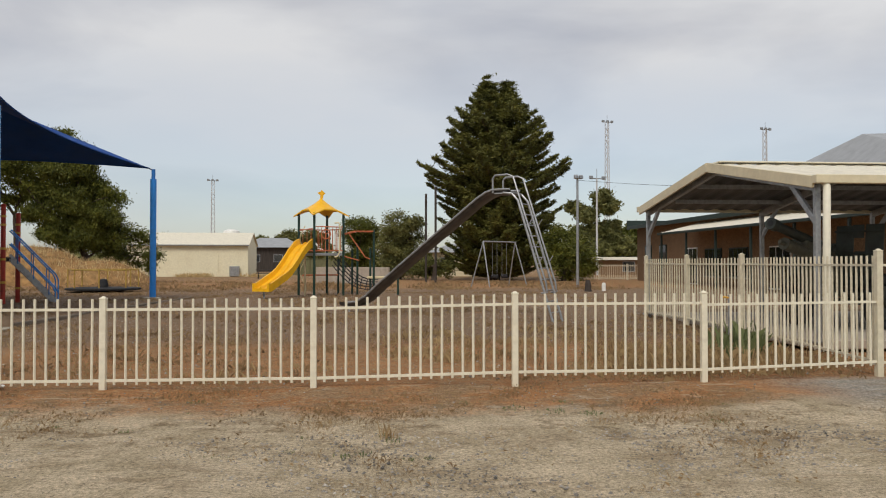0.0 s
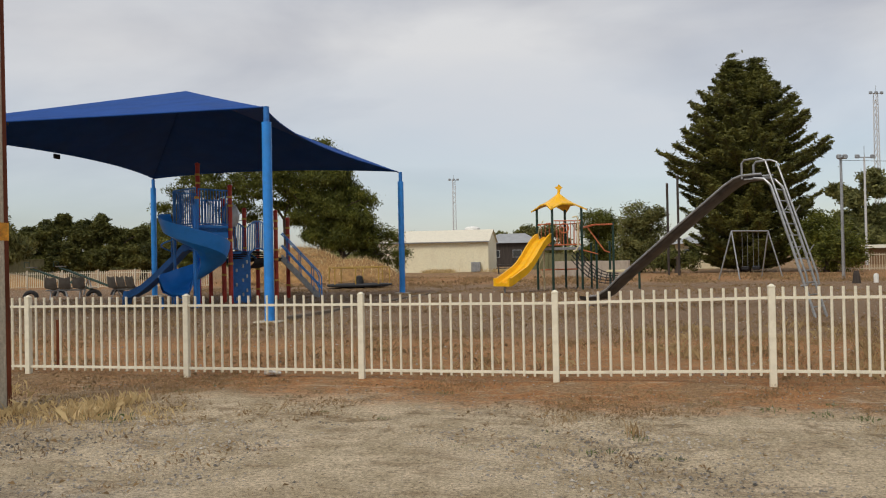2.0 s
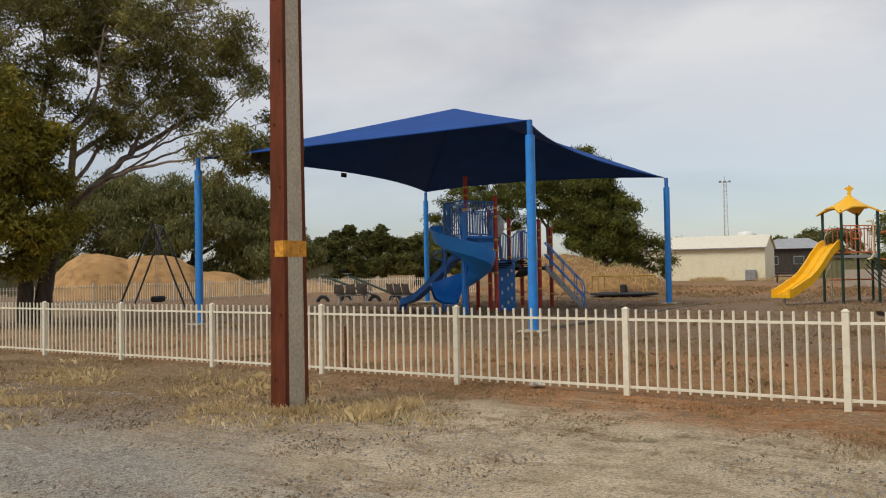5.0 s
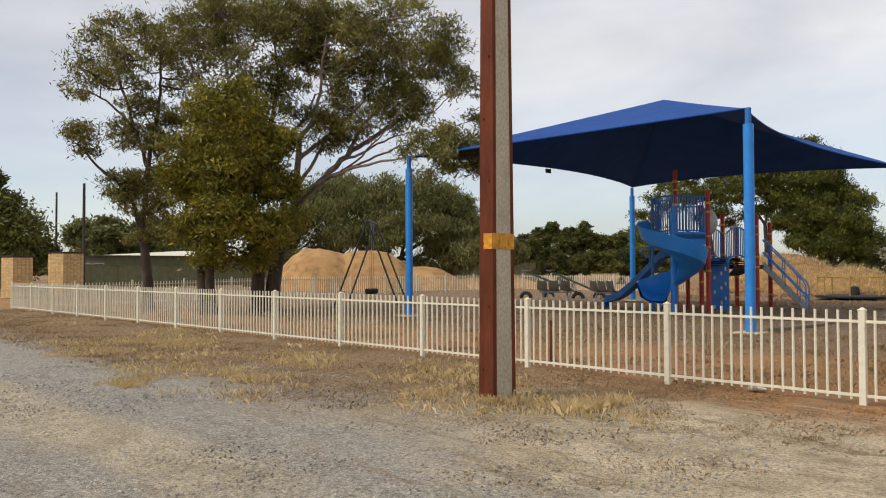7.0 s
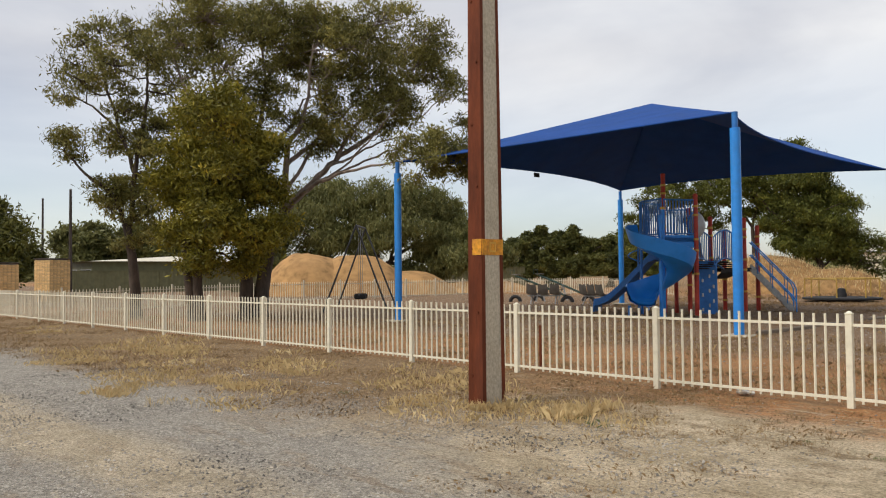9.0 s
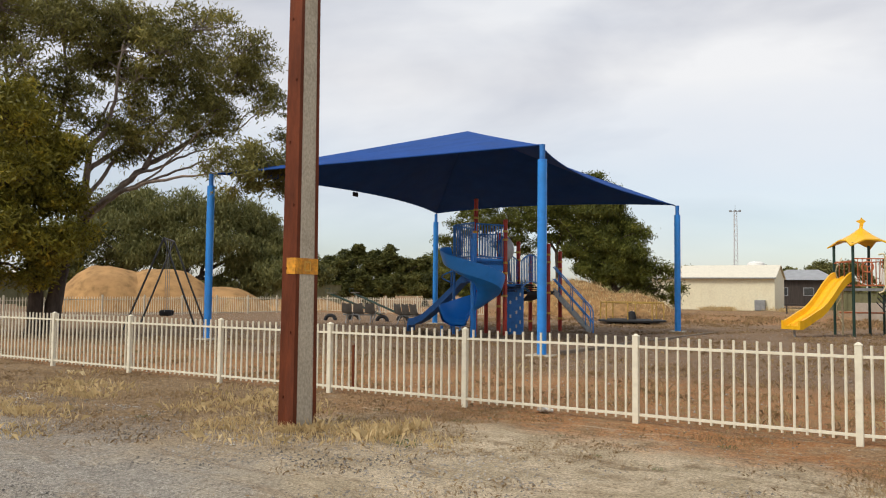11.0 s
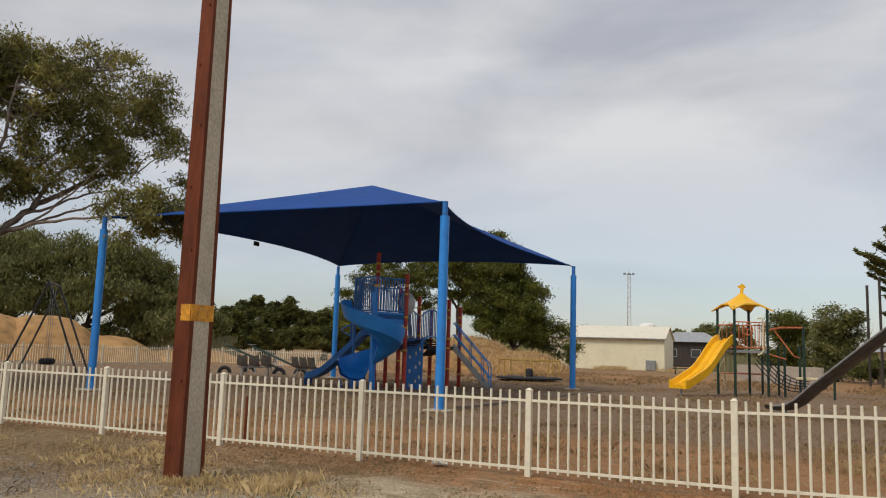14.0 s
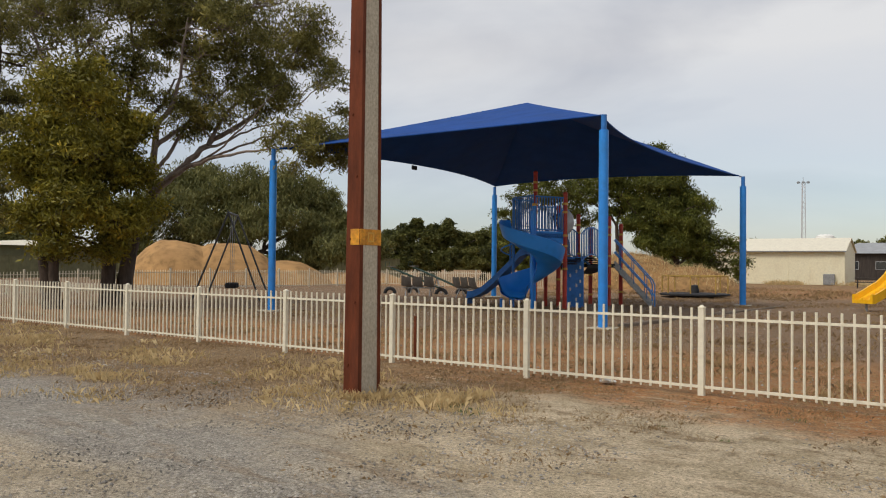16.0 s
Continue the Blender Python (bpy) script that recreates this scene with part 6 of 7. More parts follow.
for x, y, h in ((4.04, 42.3, 5.85), (4.68, 42.3, 6.35)):
    p = thing("timber_pole", (x, y, 0.15), 0, "plain dark timber pole standing by the bushes", "pole", "dark poles")
    part("pole", Geo().tube([(0, 0, -0.3), (0, 0, h)], 0.075, 8), M_DARKWOOD, p, smooth=True)
    part("cap", Geo().lathe((0, 0, h), [(0.085, -0.01), (0.085, 0.03), (0.02, 0.05)], 8), M_GALV, p)
for x, y, h in ((-57.8, 11.1, 7.8), (-85.0, 18.0, 9.6)):
    p = thing("power_pole", (x, y, 0), 25, "plain timber power pole beyond the trees", "pole", "power poles")
    part("pole", Geo().tube([(0, 0, -0.3), (0, 0, h)], 0.13, 8, True, 0.09), M_DARKWOOD, p, smooth=True)
    part("cap", Geo().lathe((0, 0, h), [(0.1, -0.05), (0.1, 0.02), (0.02, 0.05)], 8), M_GALV, p)

# ---------- brick gate pillars ----------
BRICK = Geo().box((0, 0, 0), (0.222, 0.11, 0.076), 0, 0.006).mesh("brick", M_TANBRICK)


def gate_pillar(at, w, h, rz):
    top = thing("gate_pillar", at, rz, "square tan brick gate pillar with a flat cap", "pillar", "gate pillars")
    part("core", Geo().box((0, 0, h / 2), (w - 0.2, w - 0.2, h)), M_MORTAR, top)
    rows, per = int(h / 0.086), round(w / 0.24)
    pitch = w / per
    for r in range(rows):
        z = 0.043 + r * 0.086
        for side in (0, 1):
            for k in range(per):
                o = -w / 2 + pitch * (k + 0.5) + 0.0
                ob = part("brick", BRICK, M_TANBRICK, top)
                ob.matrix_basis = pose(0, 0, 0, 0, 0, side * 90) @ pose(o, -w / 2 + 0.05, z)
    solid = Geo().box((0, w / 2 - 0.06, h / 2), (w - 0.12, 0.1, h)).box((-w / 2 + 0.06, 0, h / 2), (0.1, w - 0.12, h))
    part("inner_face", solid, M_TANBRICK, top)
    part("cap", Geo().box((0, 0, h + 0.03), (w + 0.06, w + 0.06, 0.07), 0, 0.01), M_DARKWOOD, top, "thin dark cap")


gate_pillar((-47.6, 3.9, 0.02), 1.15, 2.3, -75 + 90)
gate_pillar((-49.7, 7.2, 0.06), 1.4, 2.55, -72 + 90)

# ---------- sheet fences, sheds and houses in the distance ----------
def sheet_run(a, c, h, material, label, name="sheet_fence"):
    a, c = Vector(a), Vector(c)
    top = thing(name, a, math.degrees(math.atan2((c - a).y, (c - a).x)), label, "fence")
    L = (c - a).length
    n = int(L / 2.4)
    for k in range(n):
        x0, x1 = L * k / n, L * (k + 1) / n
        rows = []
        for j in range(25):
            x = x0 + (x1 - x0) * j / 24
            o = 0.03 if j % 4 in (1, 2) else 0.0
            rows.append([Vector((x, o, 0)), Vector((x, o, h))])
        part("sheet_panel", Geo().strip(rows), material, top)
        part("post", Geo().box((x0, -0.02, h / 2), (0.06, 0.06, h)), material, top)
    part("capping", Geo().box((L / 2, 0, h + 0.02), (L, 0.08, 0.05)), material, top)


sheet_run((-66, 12, 0.1), (-67, 34, 0.15), 1.9, M_OLIVE, "olive green steel sheet fence behind the trees")
sheet_run((-58, 24, 0.15), (-45.5, 47, 0.15), 1.9, M_OLIVE, "olive green steel sheet fence behind the mound")
sheet_run((-9, 76, 0.15), (12, 76, 0.15), 1.7, M_OLIVE, "pale olive sheet fence behind the shed")


def far_house(at, w, d, h, r, rz, wall_m, roof_m, label, name="house"):
    top = thing(name, at, rz, label, "house")
    part("wall", Geo().box((0, 0, h / 2), (w, d, h)), wall_m, top)
    e = 0.5
    part("roof", Geo().add([(-w / 2 - e, -d / 2 - e, h), (w / 2 + e, -d / 2 - e, h), (w / 2 + e, d / 2 + e, h), (-w / 2 - e, d / 2 + e, h), (-w / 4, 0, h + r), (w / 4, 0, h + r)], [(0, 1, 5, 4), (1, 2, 5), (2, 3, 4, 5), (3, 0, 4), (3, 2, 1, 0)]), roof_m, top)
    for k in (-0.3, 0.1, 0.35):
        win = part("window", Geo().box((w * k, -d / 2 - 0.02, h * 0.55), (1.3, 0.06, 1.1)), M_GREYROOF, top)
        part("pane", Geo().box((w * k, -d / 2 - 0.06, h * 0.55), (1.15, 0.02, 0.95)), M_PANE, win)


far_house((-14.6, 110, 0.15), 8, 8, 3.5, 1.5, 6, M_DARKWOOD, M_GREYROOF, "distant house with a grey hip roof")
far_house((9.8, 68, 0.15), 7, 5, 2.3, 0.9, -4, M_CREAM, M_GREYROOF, "small distant house behind the swings")
far_house((28, 77, 0.15), 12, 6, 1.6, 0.35, -20, M_BRICK, M_CREAMROOF, "long low shed with a pale flat roof")
far_house((-70, 24, 0.15), 6, 15, 2.7, 0.5, -4, M_OLIVE, M_CREAMROOF, "long olive shed with a pale roof behind the trees")
tank = thing("water_tank", (-14.3, 74.1, 0.15), 0, "white rounded water tank behind the shed", "tank")
part("body", Geo().lathe((0, 0, 0), [(0.9, -0.1), (0.9, 4.3), (0.8, 4.6), (0.55, 4.75), (0.1, 4.8)], 20), M_WHITE, tank, smooth=True)
bw = thing("low_block_wall", (-3.1, 42.3, 0.15), -51.9, "low weathered concrete wall behind the play tower", "wall")
for k in range(6):
    part("panel", Geo().box((0.62 + k * 1.24, 0, 0.48), (1.22, 0.16, 1.12 + 0.02 * (k % 2)), 0, 0.015), M_SLAB, bw)
gate = thing("far_picket_fence", (15.6, 49.5, 0.15), -12, "cream picket fence across the far driveway", "fence")
for k in range(40):
    part("picket", Geo().tube([(k * 0.16, 0, 0.05), (k * 0.16, 0, 1.2)], 0.016, 5), M_FENCE_FAR, gate)
for x in (0, 2.1, 4.2, 6.3):
    part("post", Geo().box((x, 0, 0.62), (0.08, 0.08, 1.24)), M_FENCE_FAR, gate)
for z in (0.15, 1.08):
    part("rail", Geo().box((3.15, 0, z), (6.3, 0.04, 0.05)), M_FENCE_FAR, gate)
table = thing("picnic_table", (-8.3, 57.0, 0.15), 10, "weathered timber picnic table by the shed", "table")
part("tabletop", Geo().box((0, 0, 0.74), (1.8, 0.75, 0.06), 0, 0.01), M_DARKWOOD, table)
for s in (-0.65, 0.65):
    part("bench_plank", Geo().box((0, s, 0.44), (1.8, 0.25, 0.05), 0, 0.01), M_DARKWOOD, table)
for x in (-0.7, 0.7):
    part("leg", Geo().tube([(x, -0.6, 0), (x, -0.1, 0.7)], 0.04, 6).tube([(x, 0.6, 0), (x, 0.1, 0.7)], 0.04, 6), M_DARKWOOD, table)

# ---------- mounds of earth and dry grass ----------
M_MOUND = mat("sandy_earth", (0.39, 0.225, 0.09), 0.95, vary=0.25, scale=1.4, bump=0.9, bump_scale=5, dirt=(0.30, 0.165, 0.07), dirt_amount=0.7, dirt_scale=0.7)


def mound(name, at, rz, spans, label, seed, material=None, blades=0):
    """Heaped earth: a sum of soft bumps (x, y, radius x, radius y, height)."""
    geo, rows = Geo(), []
    xs0, xs1 = min(b[0] - b[2] for b in spans), max(b[0] + b[2] for b in spans)
    ys0, ys1 = min(b[1] - b[3] for b in spans), max(b[1] + b[3] for b in spans)
    for j in range(41):
        row = []
        for i in range(71):
            x, y = xs0 + (xs1 - xs0) * i / 70, ys0 + (ys1 - ys0) * j / 40
            z = 0.0
            for bx, by, rx, ry, h in spans:
                q = ((x - bx) / rx) ** 2 + ((y - by) / ry) ** 2
                z = max(z, h * max(0.0, 1 - q) ** 0.75)
            z += min(1.0, z) * (0.22 * noise.noise((x * 0.5 + seed, y * 0.5, 0)) + 0.09 * noise.noise((x * 1.7, y * 1.7, seed)))
            row.append((x, y, z - 0.06))
        rows.append(row)
    geo.strip(rows)
    solo(name, geo, material or M_MOUND, label, "mound", smooth=True, at=at, rz=rz)
    if blades:
        rng = np.random.default_rng(seed)
        hay = Geo()
        for k in range(blades):
            x, y, z = rows[rng.integers(2, 39)][rng.integers(2, 69)]
            if z < 0.02:
                continue
            x, y, z = x + rng.normal() * 0.1, y + rng.normal() * 0.1, z - 0.05
            a, h = rng.uniform(0, 6.28), rng.uniform(0.15, 0.42)
            c, q = math.cos(a), math.sin(a)
            hay.add([(x - q * 0.015, y + c * 0.015, z), (x + q * 0.015, y - c * 0.015, z), (x + c * h * 0.6, y + q * h * 0.6, z + h)], [(0, 1, 2)])
        solo("dry_grass", hay, M_STRAW, "long dry straw grass growing on the bank", "grass", kind="stuff", at=at, rz=rz)


mound("earth_mound", (-44.2, 24.0, 0.15), 58, [(-1.6, 0, 3.6, 4, 3.0), (1.5, 0, 4.4, 4, 2.8), (5.0, 0, 4.2, 3.5, 1.7)], "big heap of sandy orange earth behind the fence", 2)
mound("earth_mound", (-38.5, 33.5, 0.15), 50, [(0, 0, 4.0, 2.4, 1.0)], "low spread of sandy earth behind the fence", 5)
M_BANK = mat("straw_covered_earth", (0.27, 0.155, 0.062), 0.95, vary=0.3, scale=2.5, bump=0.9, bump_scale=7, dirt=(0.34, 0.21, 0.085), dirt_amount=0.8, dirt_scale=1.2)
mound("grassy_mound", (-17.2, 41.5, 0.15), 10, [(-3.5, 0.5, 4.6, 4, 2.3), (0.3, 0, 3.6, 3.5, 1.5), (1.8, 0, 2.2, 3, 0.6)], "bank of dry tan grass and earth under the tree", 8, M_BANK, 3500)


# ---------- conifer with stacked flat branches ----------
def conifer(at):
    rng = np.random.default_rng(11)
    top = thing("conifer", at, 0, "tall dark green conifer with layered branches and two tops", "tree")
    part("trunk", Geo().tube([(0, 0, -0.2), (0.05, 0, 6), (-0.55, 0.0, 15.35)], 0.42, 10, True, 0.06), M_BARK, top, smooth=True)
    part("stem", Geo().tube([(0.1, 0, 4), (0.9, 0.2, 9), (1.0, 0.0, 14.95)], 0.22, 8, True, 0.05), M_BARK, top, smooth=True)
    shape = [(0.6, 3.4), (2.0, 4.3), (3.5, 4.8), (5.0, 5.0), (6.6, 5.5), (8.2, 6.3), (9.4, 5.4), (11.0, 4.5), (12.2, 3.9), (12.99, 3.2), (13.0, 2.7), (14.0, 1.75), (14.8, 1.2), (15.5, 0.6), (16.0, 0.2), (16.3, 0.0)]
    hs, rs = [s[0] for s in shape], [s[1] for s in shape]
    branches, pts = Geo(), []
    z = 0.7
    while z < 16.0:
        # below the fork one crown, above it two pointed tops of unequal height
        leaders = [(0.2 * z / 15.0, 0.0)] if z < 13.0 else [(-0.55, 0.75), (1.0, 1.15)]
        for cx, short in leaders:
            n = 13 if z < 13 else 8
            turn = rng.uniform(0, 6.28)
            for k in range(n):
                a = turn + k * 6.283 / n + rng.normal() * 0.2
                r = np.interp(z + short, hs, rs) * rng.choice([rng.uniform(0.66, 0.9), rng.uniform(0.86, 1.04)])
                if r < 0.1:
                    continue
                zz = z + rng.normal() * 0.09
                d = np.array((math.cos(a), math.sin(a), 0))
                s = np.linspace(0, 1, 6)
                line = np.array((cx, 0, zz)) + d * (s * r)[:, None] + np.outer((-0.12 * np.sin(np.pi * s) + 0.07 * s ** 4) * r, (0, 0, 1))
                branches.tube([tuple(p) for p in line], 0.05, 4, False, 0.012)
                m = int(100 + 120 * r)
                t = rng.uniform(0.12, 1.0, m) ** 0.75
                base = np.stack([np.interp(t, s, line[:, q]) for q in range(3)], 1)
                wide = 0.16 + 0.26 * (1 - np.abs(2 * t - 1.1)).clip(0.2, 1)
                base += np.cross(d, (0, 0, 1)) * (rng.normal(size=m) * wide)[:, None]
                base[:, 2] += rng.normal(size=m) * 0.07 + 0.05 + 0.12 * t
                pts.append(base)
        z += 0.6 if z < 13 else 0.42
    core = rng.normal(size=(9000, 3))
    zc = rng.uniform(0.8, 13.6, 9000)
    rc = np.interp(zc, hs, rs) * 0.42
    core = np.stack([0.04 * zc + core[:, 0] * rc * 0.55, core[:, 1] * rc * 0.55, zc], 1)
    pts.append(core)
    crown = part("crown", quads_geo(leaf_quads(np.concatenate(pts), 0.36, 0.085, 0.0, rng)), M_PINE, top)
    tagged(part("bough", branches, M_BARK, crown), kind="stuff")


conifer((9.9, 50.6, 0.15))

# ---------- trees and bushes behind the playground ----------
ACROSS = (0.857, 0.52)
BANK_TREE = (-18.6, 43.5)
grown_tree("pepper_tree", BANK_TREE, ACROSS, [([(0.47, 0.1), (0.42, 1.9), (-0.3, 3.1), (-1.2, 4.4)], 0.26, 0.14)], [([(-0.3, 3.1), (-0.2, 5.0), (-0.1, 7.0), (-0.4, 8.6)], 0.13, 0.04), ([(-1.2, 4.4), (-2.2, 5.1), (-3.4, 6.6)], 0.12, 0.05), ([(-0.25, 4.4), (0.6, 5.3), (1.4, 5.7)], 0.08, 0.03)], [(-1.4, 7.25, 1.3), (0.0, 7.5, 1.3), (0.95, 6.25, 1.3), (-0.5, 5.3, 1.5), (-1.7, 5.8, 1.1), (1.15, 4.55, 1.2), (1.9, 5.75, 0.85), (-0.55, 3.7, 1.15), (0.4, 3.2, 1.0), (-1.5, 3.9, 0.7), (0.9, 2.6, 0.65), (-1.0, 9.5, 0.95), (-2.1, 8.4, 1.1), (-3.6, 7.6, 1.1), (-0.2, 8.6, 1.1), (0.3, 4.4, 1.2), (-0.5, 2.7, 0.8), (-1.7, 3.1, 0.7), (1.3, 3.3, 0.9), (2.0, 3.8, 0.9), (2.1, 2.6, 0.8), (-2.4, 4.6, 0.8), (-2.6, 6.2, 0.9)], M_PEPPER, M_BARK, "broad dense olive green tree with hanging foliage on the bank", 21, leaf=(0.24, 0.07), droop=1.1, hubs=44, per=95, puff=0.25, under=0.8, deep=0.6)
grown_tree("gum_tree", BANK_TREE, ACROSS, [([(-3.37, 0.1), (-3.45, 2.2), (-3.56, 4.4)], 0.2, 0.12), ([(-7.0, 0.1), (-6.9, 2.4), (-7.2, 4.6)], 0.16, 0.1)], [([(-3.56, 4.4), (-4.37, 6.1), (-4.8, 7.6)], 0.1, 0.04), ([(-3.56, 4.4), (-3.16, 5.85), (-2.2, 7.5)], 0.1, 0.04), ([(-4.0, 5.2), (-5.4, 6.2), (-6.4, 7.2)], 0.08, 0.03), ([(-7.2, 4.6), (-8.0, 6.0), (-9.6, 6.9)], 0.09, 0.03), ([(-7.1, 3.6), (-9.0, 4.2), (-11.2, 4.6)], 0.06, 0.02)], [(-9.9, 7.05, 0.75), (-8.7, 7.3, 0.85), (-7.25, 6.75, 0.9), (-6.0, 7.5, 1.0), (-6.8, 5.5, 0.65), (-5.6, 6.0, 0.75), (-4.6, 7.4, 1.05), (-4.1, 5.4, 0.65), (-8.5, 6.0, 0.6), (-9.9, 5.7, 0.5), (-11.6, 5.3, 0.6), (-11.3, 4.3, 0.65), (-11.8, 3.7, 0.5), (-5.85, 4.5, 0.55), (-3.1, 5.5, 0.7), (-2.5, 4.3, 0.7), (-10.9, 6.4, 0.6), (-7.8, 8.0, 0.8), (-5.2, 8.4, 0.8), (-11.2, 3.0, 0.5), (-8.0, 6.6, 0.8), (-6.6, 6.4, 0.8), (-5.2, 6.8, 0.8), (-9.2, 6.5, 0.7), (-6.2, 5.2, 0.6), (-10.6, 5.0, 0.6), (-7.6, 5.2, 0.5), (-3.6, 6.4, 0.8), (-4.9, 5.0, 0.6), (-3.0, 7.0, 0.8)], M_PEPPER, M_BARK, "open dark gum tree behind the play structure", 22, near=-1.0, leaf=(0.26, 0.07), droop=0.9, hubs=36, per=62, puff=0.23)
tree("pepper_tree", (-46.5, 30.5, 0.15), 2.4, 0.3, plane(ACROSS, [(-6.5, 1.6, 1.3), (-3.5, 1.3, 1.3), (-0.5, 1.2, 1.3), (2.5, 1.3, 1.2), (-8.5, 2.6, 1.6), (-8.8, 5.0, 1.8), (-6.0, 7.4, 1.7), (-4.2, 7.8, 1.6), (-2.6, 6.8, 1.5), (-5.0, 5.5, 1.8), (-0.5, 7.5, 1.4), (1.0, 6.5, 1.4), (-1.0, 5.2, 1.7), (2.6, 7.2, 1.5), (4.2, 6.7, 1.5), (5.2, 5.9, 1.4), (3.1, 5.1, 1.7), (4.7, 4.1, 1.4), (-7.1, 5.5, 1.6), (-3.1, 4.2, 1.5), (1.0, 4.1, 1.5), (3.4, 3.0, 1.0), (5.7, 3.9, 1.0), (6.4, 4.8, 1.1), (-5.5, 3.5, 1.5), (-1.5, 2.8, 1.3), (6.8, 2.6, 1.3), (5.2, 2.0, 1.2), (7.6, 4.2, 1.2), (8.4, 2.4, 1.2), (8.6, 3.8, 1.0), (9.6, 2.6, 1.1)], RNG), M_FARLEAF, M_BARK, "row of soft grey-green drooping trees behind the mound", subs=34, leaves=170, leaf=(0.34, 0.08), droop=1.5, trunks=3, seed=23, spread=0.5)
HEDGE = [(-5.2, 3.2, 1.3), (-4.5, 1.9, 1.1), (-1.25, 4.7, 1.0), (-2.6, 3.8, 1.2), (0.0, 4.0, 1.1), (-3.6, 2.5, 1.2), (-1.3, 2.4, 1.4), (1.85, 4.6, 1.1), (1.0, 3.4, 1.3), (2.95, 3.7, 1.1), (1.95, 2.0, 1.3), (-0.2, 1.4, 1.3), (3.3, 2.3, 1.2), (-2.8, 1.4, 1.2), (-6.2, 4.2, 1.1), (-6.6, 2.2, 1.3), (-3.7, 4.0, 0.9), (4.1, 3.7, 1.1), (5.2, 4.0, 0.9), (4.5, 2.0, 1.3), (6.0, 3.0, 1.0), (6.0, 1.6, 1.1), (-7.6, 3.4, 1.2), (0.4, 4.7, 0.8), (-1.2, 5.5, 0.5), (1.8, 5.4, 0.5), (-2.6, 4.8, 0.6), (0.2, 1.5, 1.2)]
tree("cypress", (-44.6, 50.2, 0.15), 1.5, 0.3, plane(ACROSS, HEDGE, RNG), M_CYPRESS, M_BARK, "clump of dark spreading cypress", subs=60, leaves=130, leaf=(0.34, 0.1), droop=-0.35, seed=24, spread=0.3)
tree("cypress", (-42.5, 56.5, 0.15), 1.5, 0.3, plane(ACROSS, [(0.2, 3.9, 1.3), (1.4, 4.3, 1.2), (2.8, 4.0, 1.3), (-1.1, 3.0, 1.5), (0.6, 2.4, 1.6), (2.2, 2.4, 1.5), (3.8, 3.0, 1.3), (4.8, 3.6, 1.1), (4.4, 1.8, 1.3)], RNG), M_PEPPER, M_BARK, "clump of olive green bushes behind the far fence", subs=44, leaves=130, leaf=(0.34, 0.09), droop=0.1, seed=25, spread=0.34)
tree("far_gum", (-47.5, 47.5, 0.15), 2.5, 0.2, plane(ACROSS, [(-3.0, 4.6, 1.0), (-2.2, 5.2, 0.8), (-3.6, 3.4, 1.2), (-2.4, 3.0, 1.2), (-4.4, 4.2, 1.0)], RNG), M_CYPRESS, M_BARK, "dark gum tree behind the boundary fence", subs=34, leaves=110, leaf=(0.34, 0.09), droop=0.4, seed=26, spread=0.36, group="")


def bush(name, at, blobs, leaf_m, label, seed, leaf=(0.3, 0.075), subs=24, leaves=150, category="bush", trunk_h=1.2, group="", side=(1.0, -0.1)):
    tree(name, at, trunk_h, 0.16, plane(side, blobs, RNG), leaf_m, M_BARK, label, subs=subs, leaves=leaves, leaf=leaf, droop=0.5, seed=seed, spread=0.5, category=category, group=group)


bush("bush", (14.4, 46.8, 0.15), [(0, 2.6, 1.5), (-0.9, 1.7, 1.3), (0.9, 1.7, 1.3), (0.2, 1.0, 1.2), (1.5, 0.9, 0.9), (-0.6, 3.4, 1.0)], M_PEPPER, "rounded olive green bush beside the conifer", 31)
bush("small_tree", (2.5, 52.4, 0.15), [(0, 4.2, 1.2), (-0.7, 3.2, 1.2), (0.8, 3.2, 1.2), (0.2, 2.0, 1.4), (-0.4, 1.1, 1.1), (1.2, 4.4, 0.8), (1.0, 1.2, 1.0)], M_FARLEAF, "small leafy grey-green tree", 32, category="tree", group="small trees")
bush("small_tree", (-0.5, 56.4, 0.15), [(0, 4.2, 1.2), (-0.8, 3.4, 1.1), (0.9, 3.6, 1.1), (0.1, 2.4, 1.3), (0.4, 1.2, 1.2), (-0.9, 1.6, 0.9)], M_PEPPER, "small leafy green tree", 33, category="tree", group="small trees")
bush("bush", (5.1, 49.5, 0.15), [(0, 1.0, 0.9), (-0.9, 0.8, 0.8), (0.8, 0.9, 0.8)], M_CYPRESS, "low dark bush at the foot of the poles", 34)
bush("far_gum", (26.2, 82, 0.15), [(-0.6, 7.0, 1.2), (-1.8, 8.0, 1.0), (1.0, 8.6, 1.2), (2.0, 7.8, 1.0), (0.4, 5.0, 1.3), (-1.2, 4.4, 1.3), (1.8, 4.6, 1.2), (2.8, 5.6, 1.0), (0.6, 3.0, 1.4), (3.6, 3.4, 1.3), (-1.8, 2.6, 1.3)], M_FARLEAF, "tall distant gum tree behind the light pole", 35, (0.6, 0.2), category="tree", trunk_h=3)
bush("far_gum", (33, 92, 0.15), [(0, 4.5, 1.8), (2.0, 5.2, 1.6), (-2.0, 3.8, 1.8), (4.0, 4.4, 1.7), (1.0, 2.4, 2.0), (5.5, 2.8, 1.6)], M_PEPPER, "distant olive and bronze tree", 36, (0.6, 0.2), category="tree", trunk_h=2)
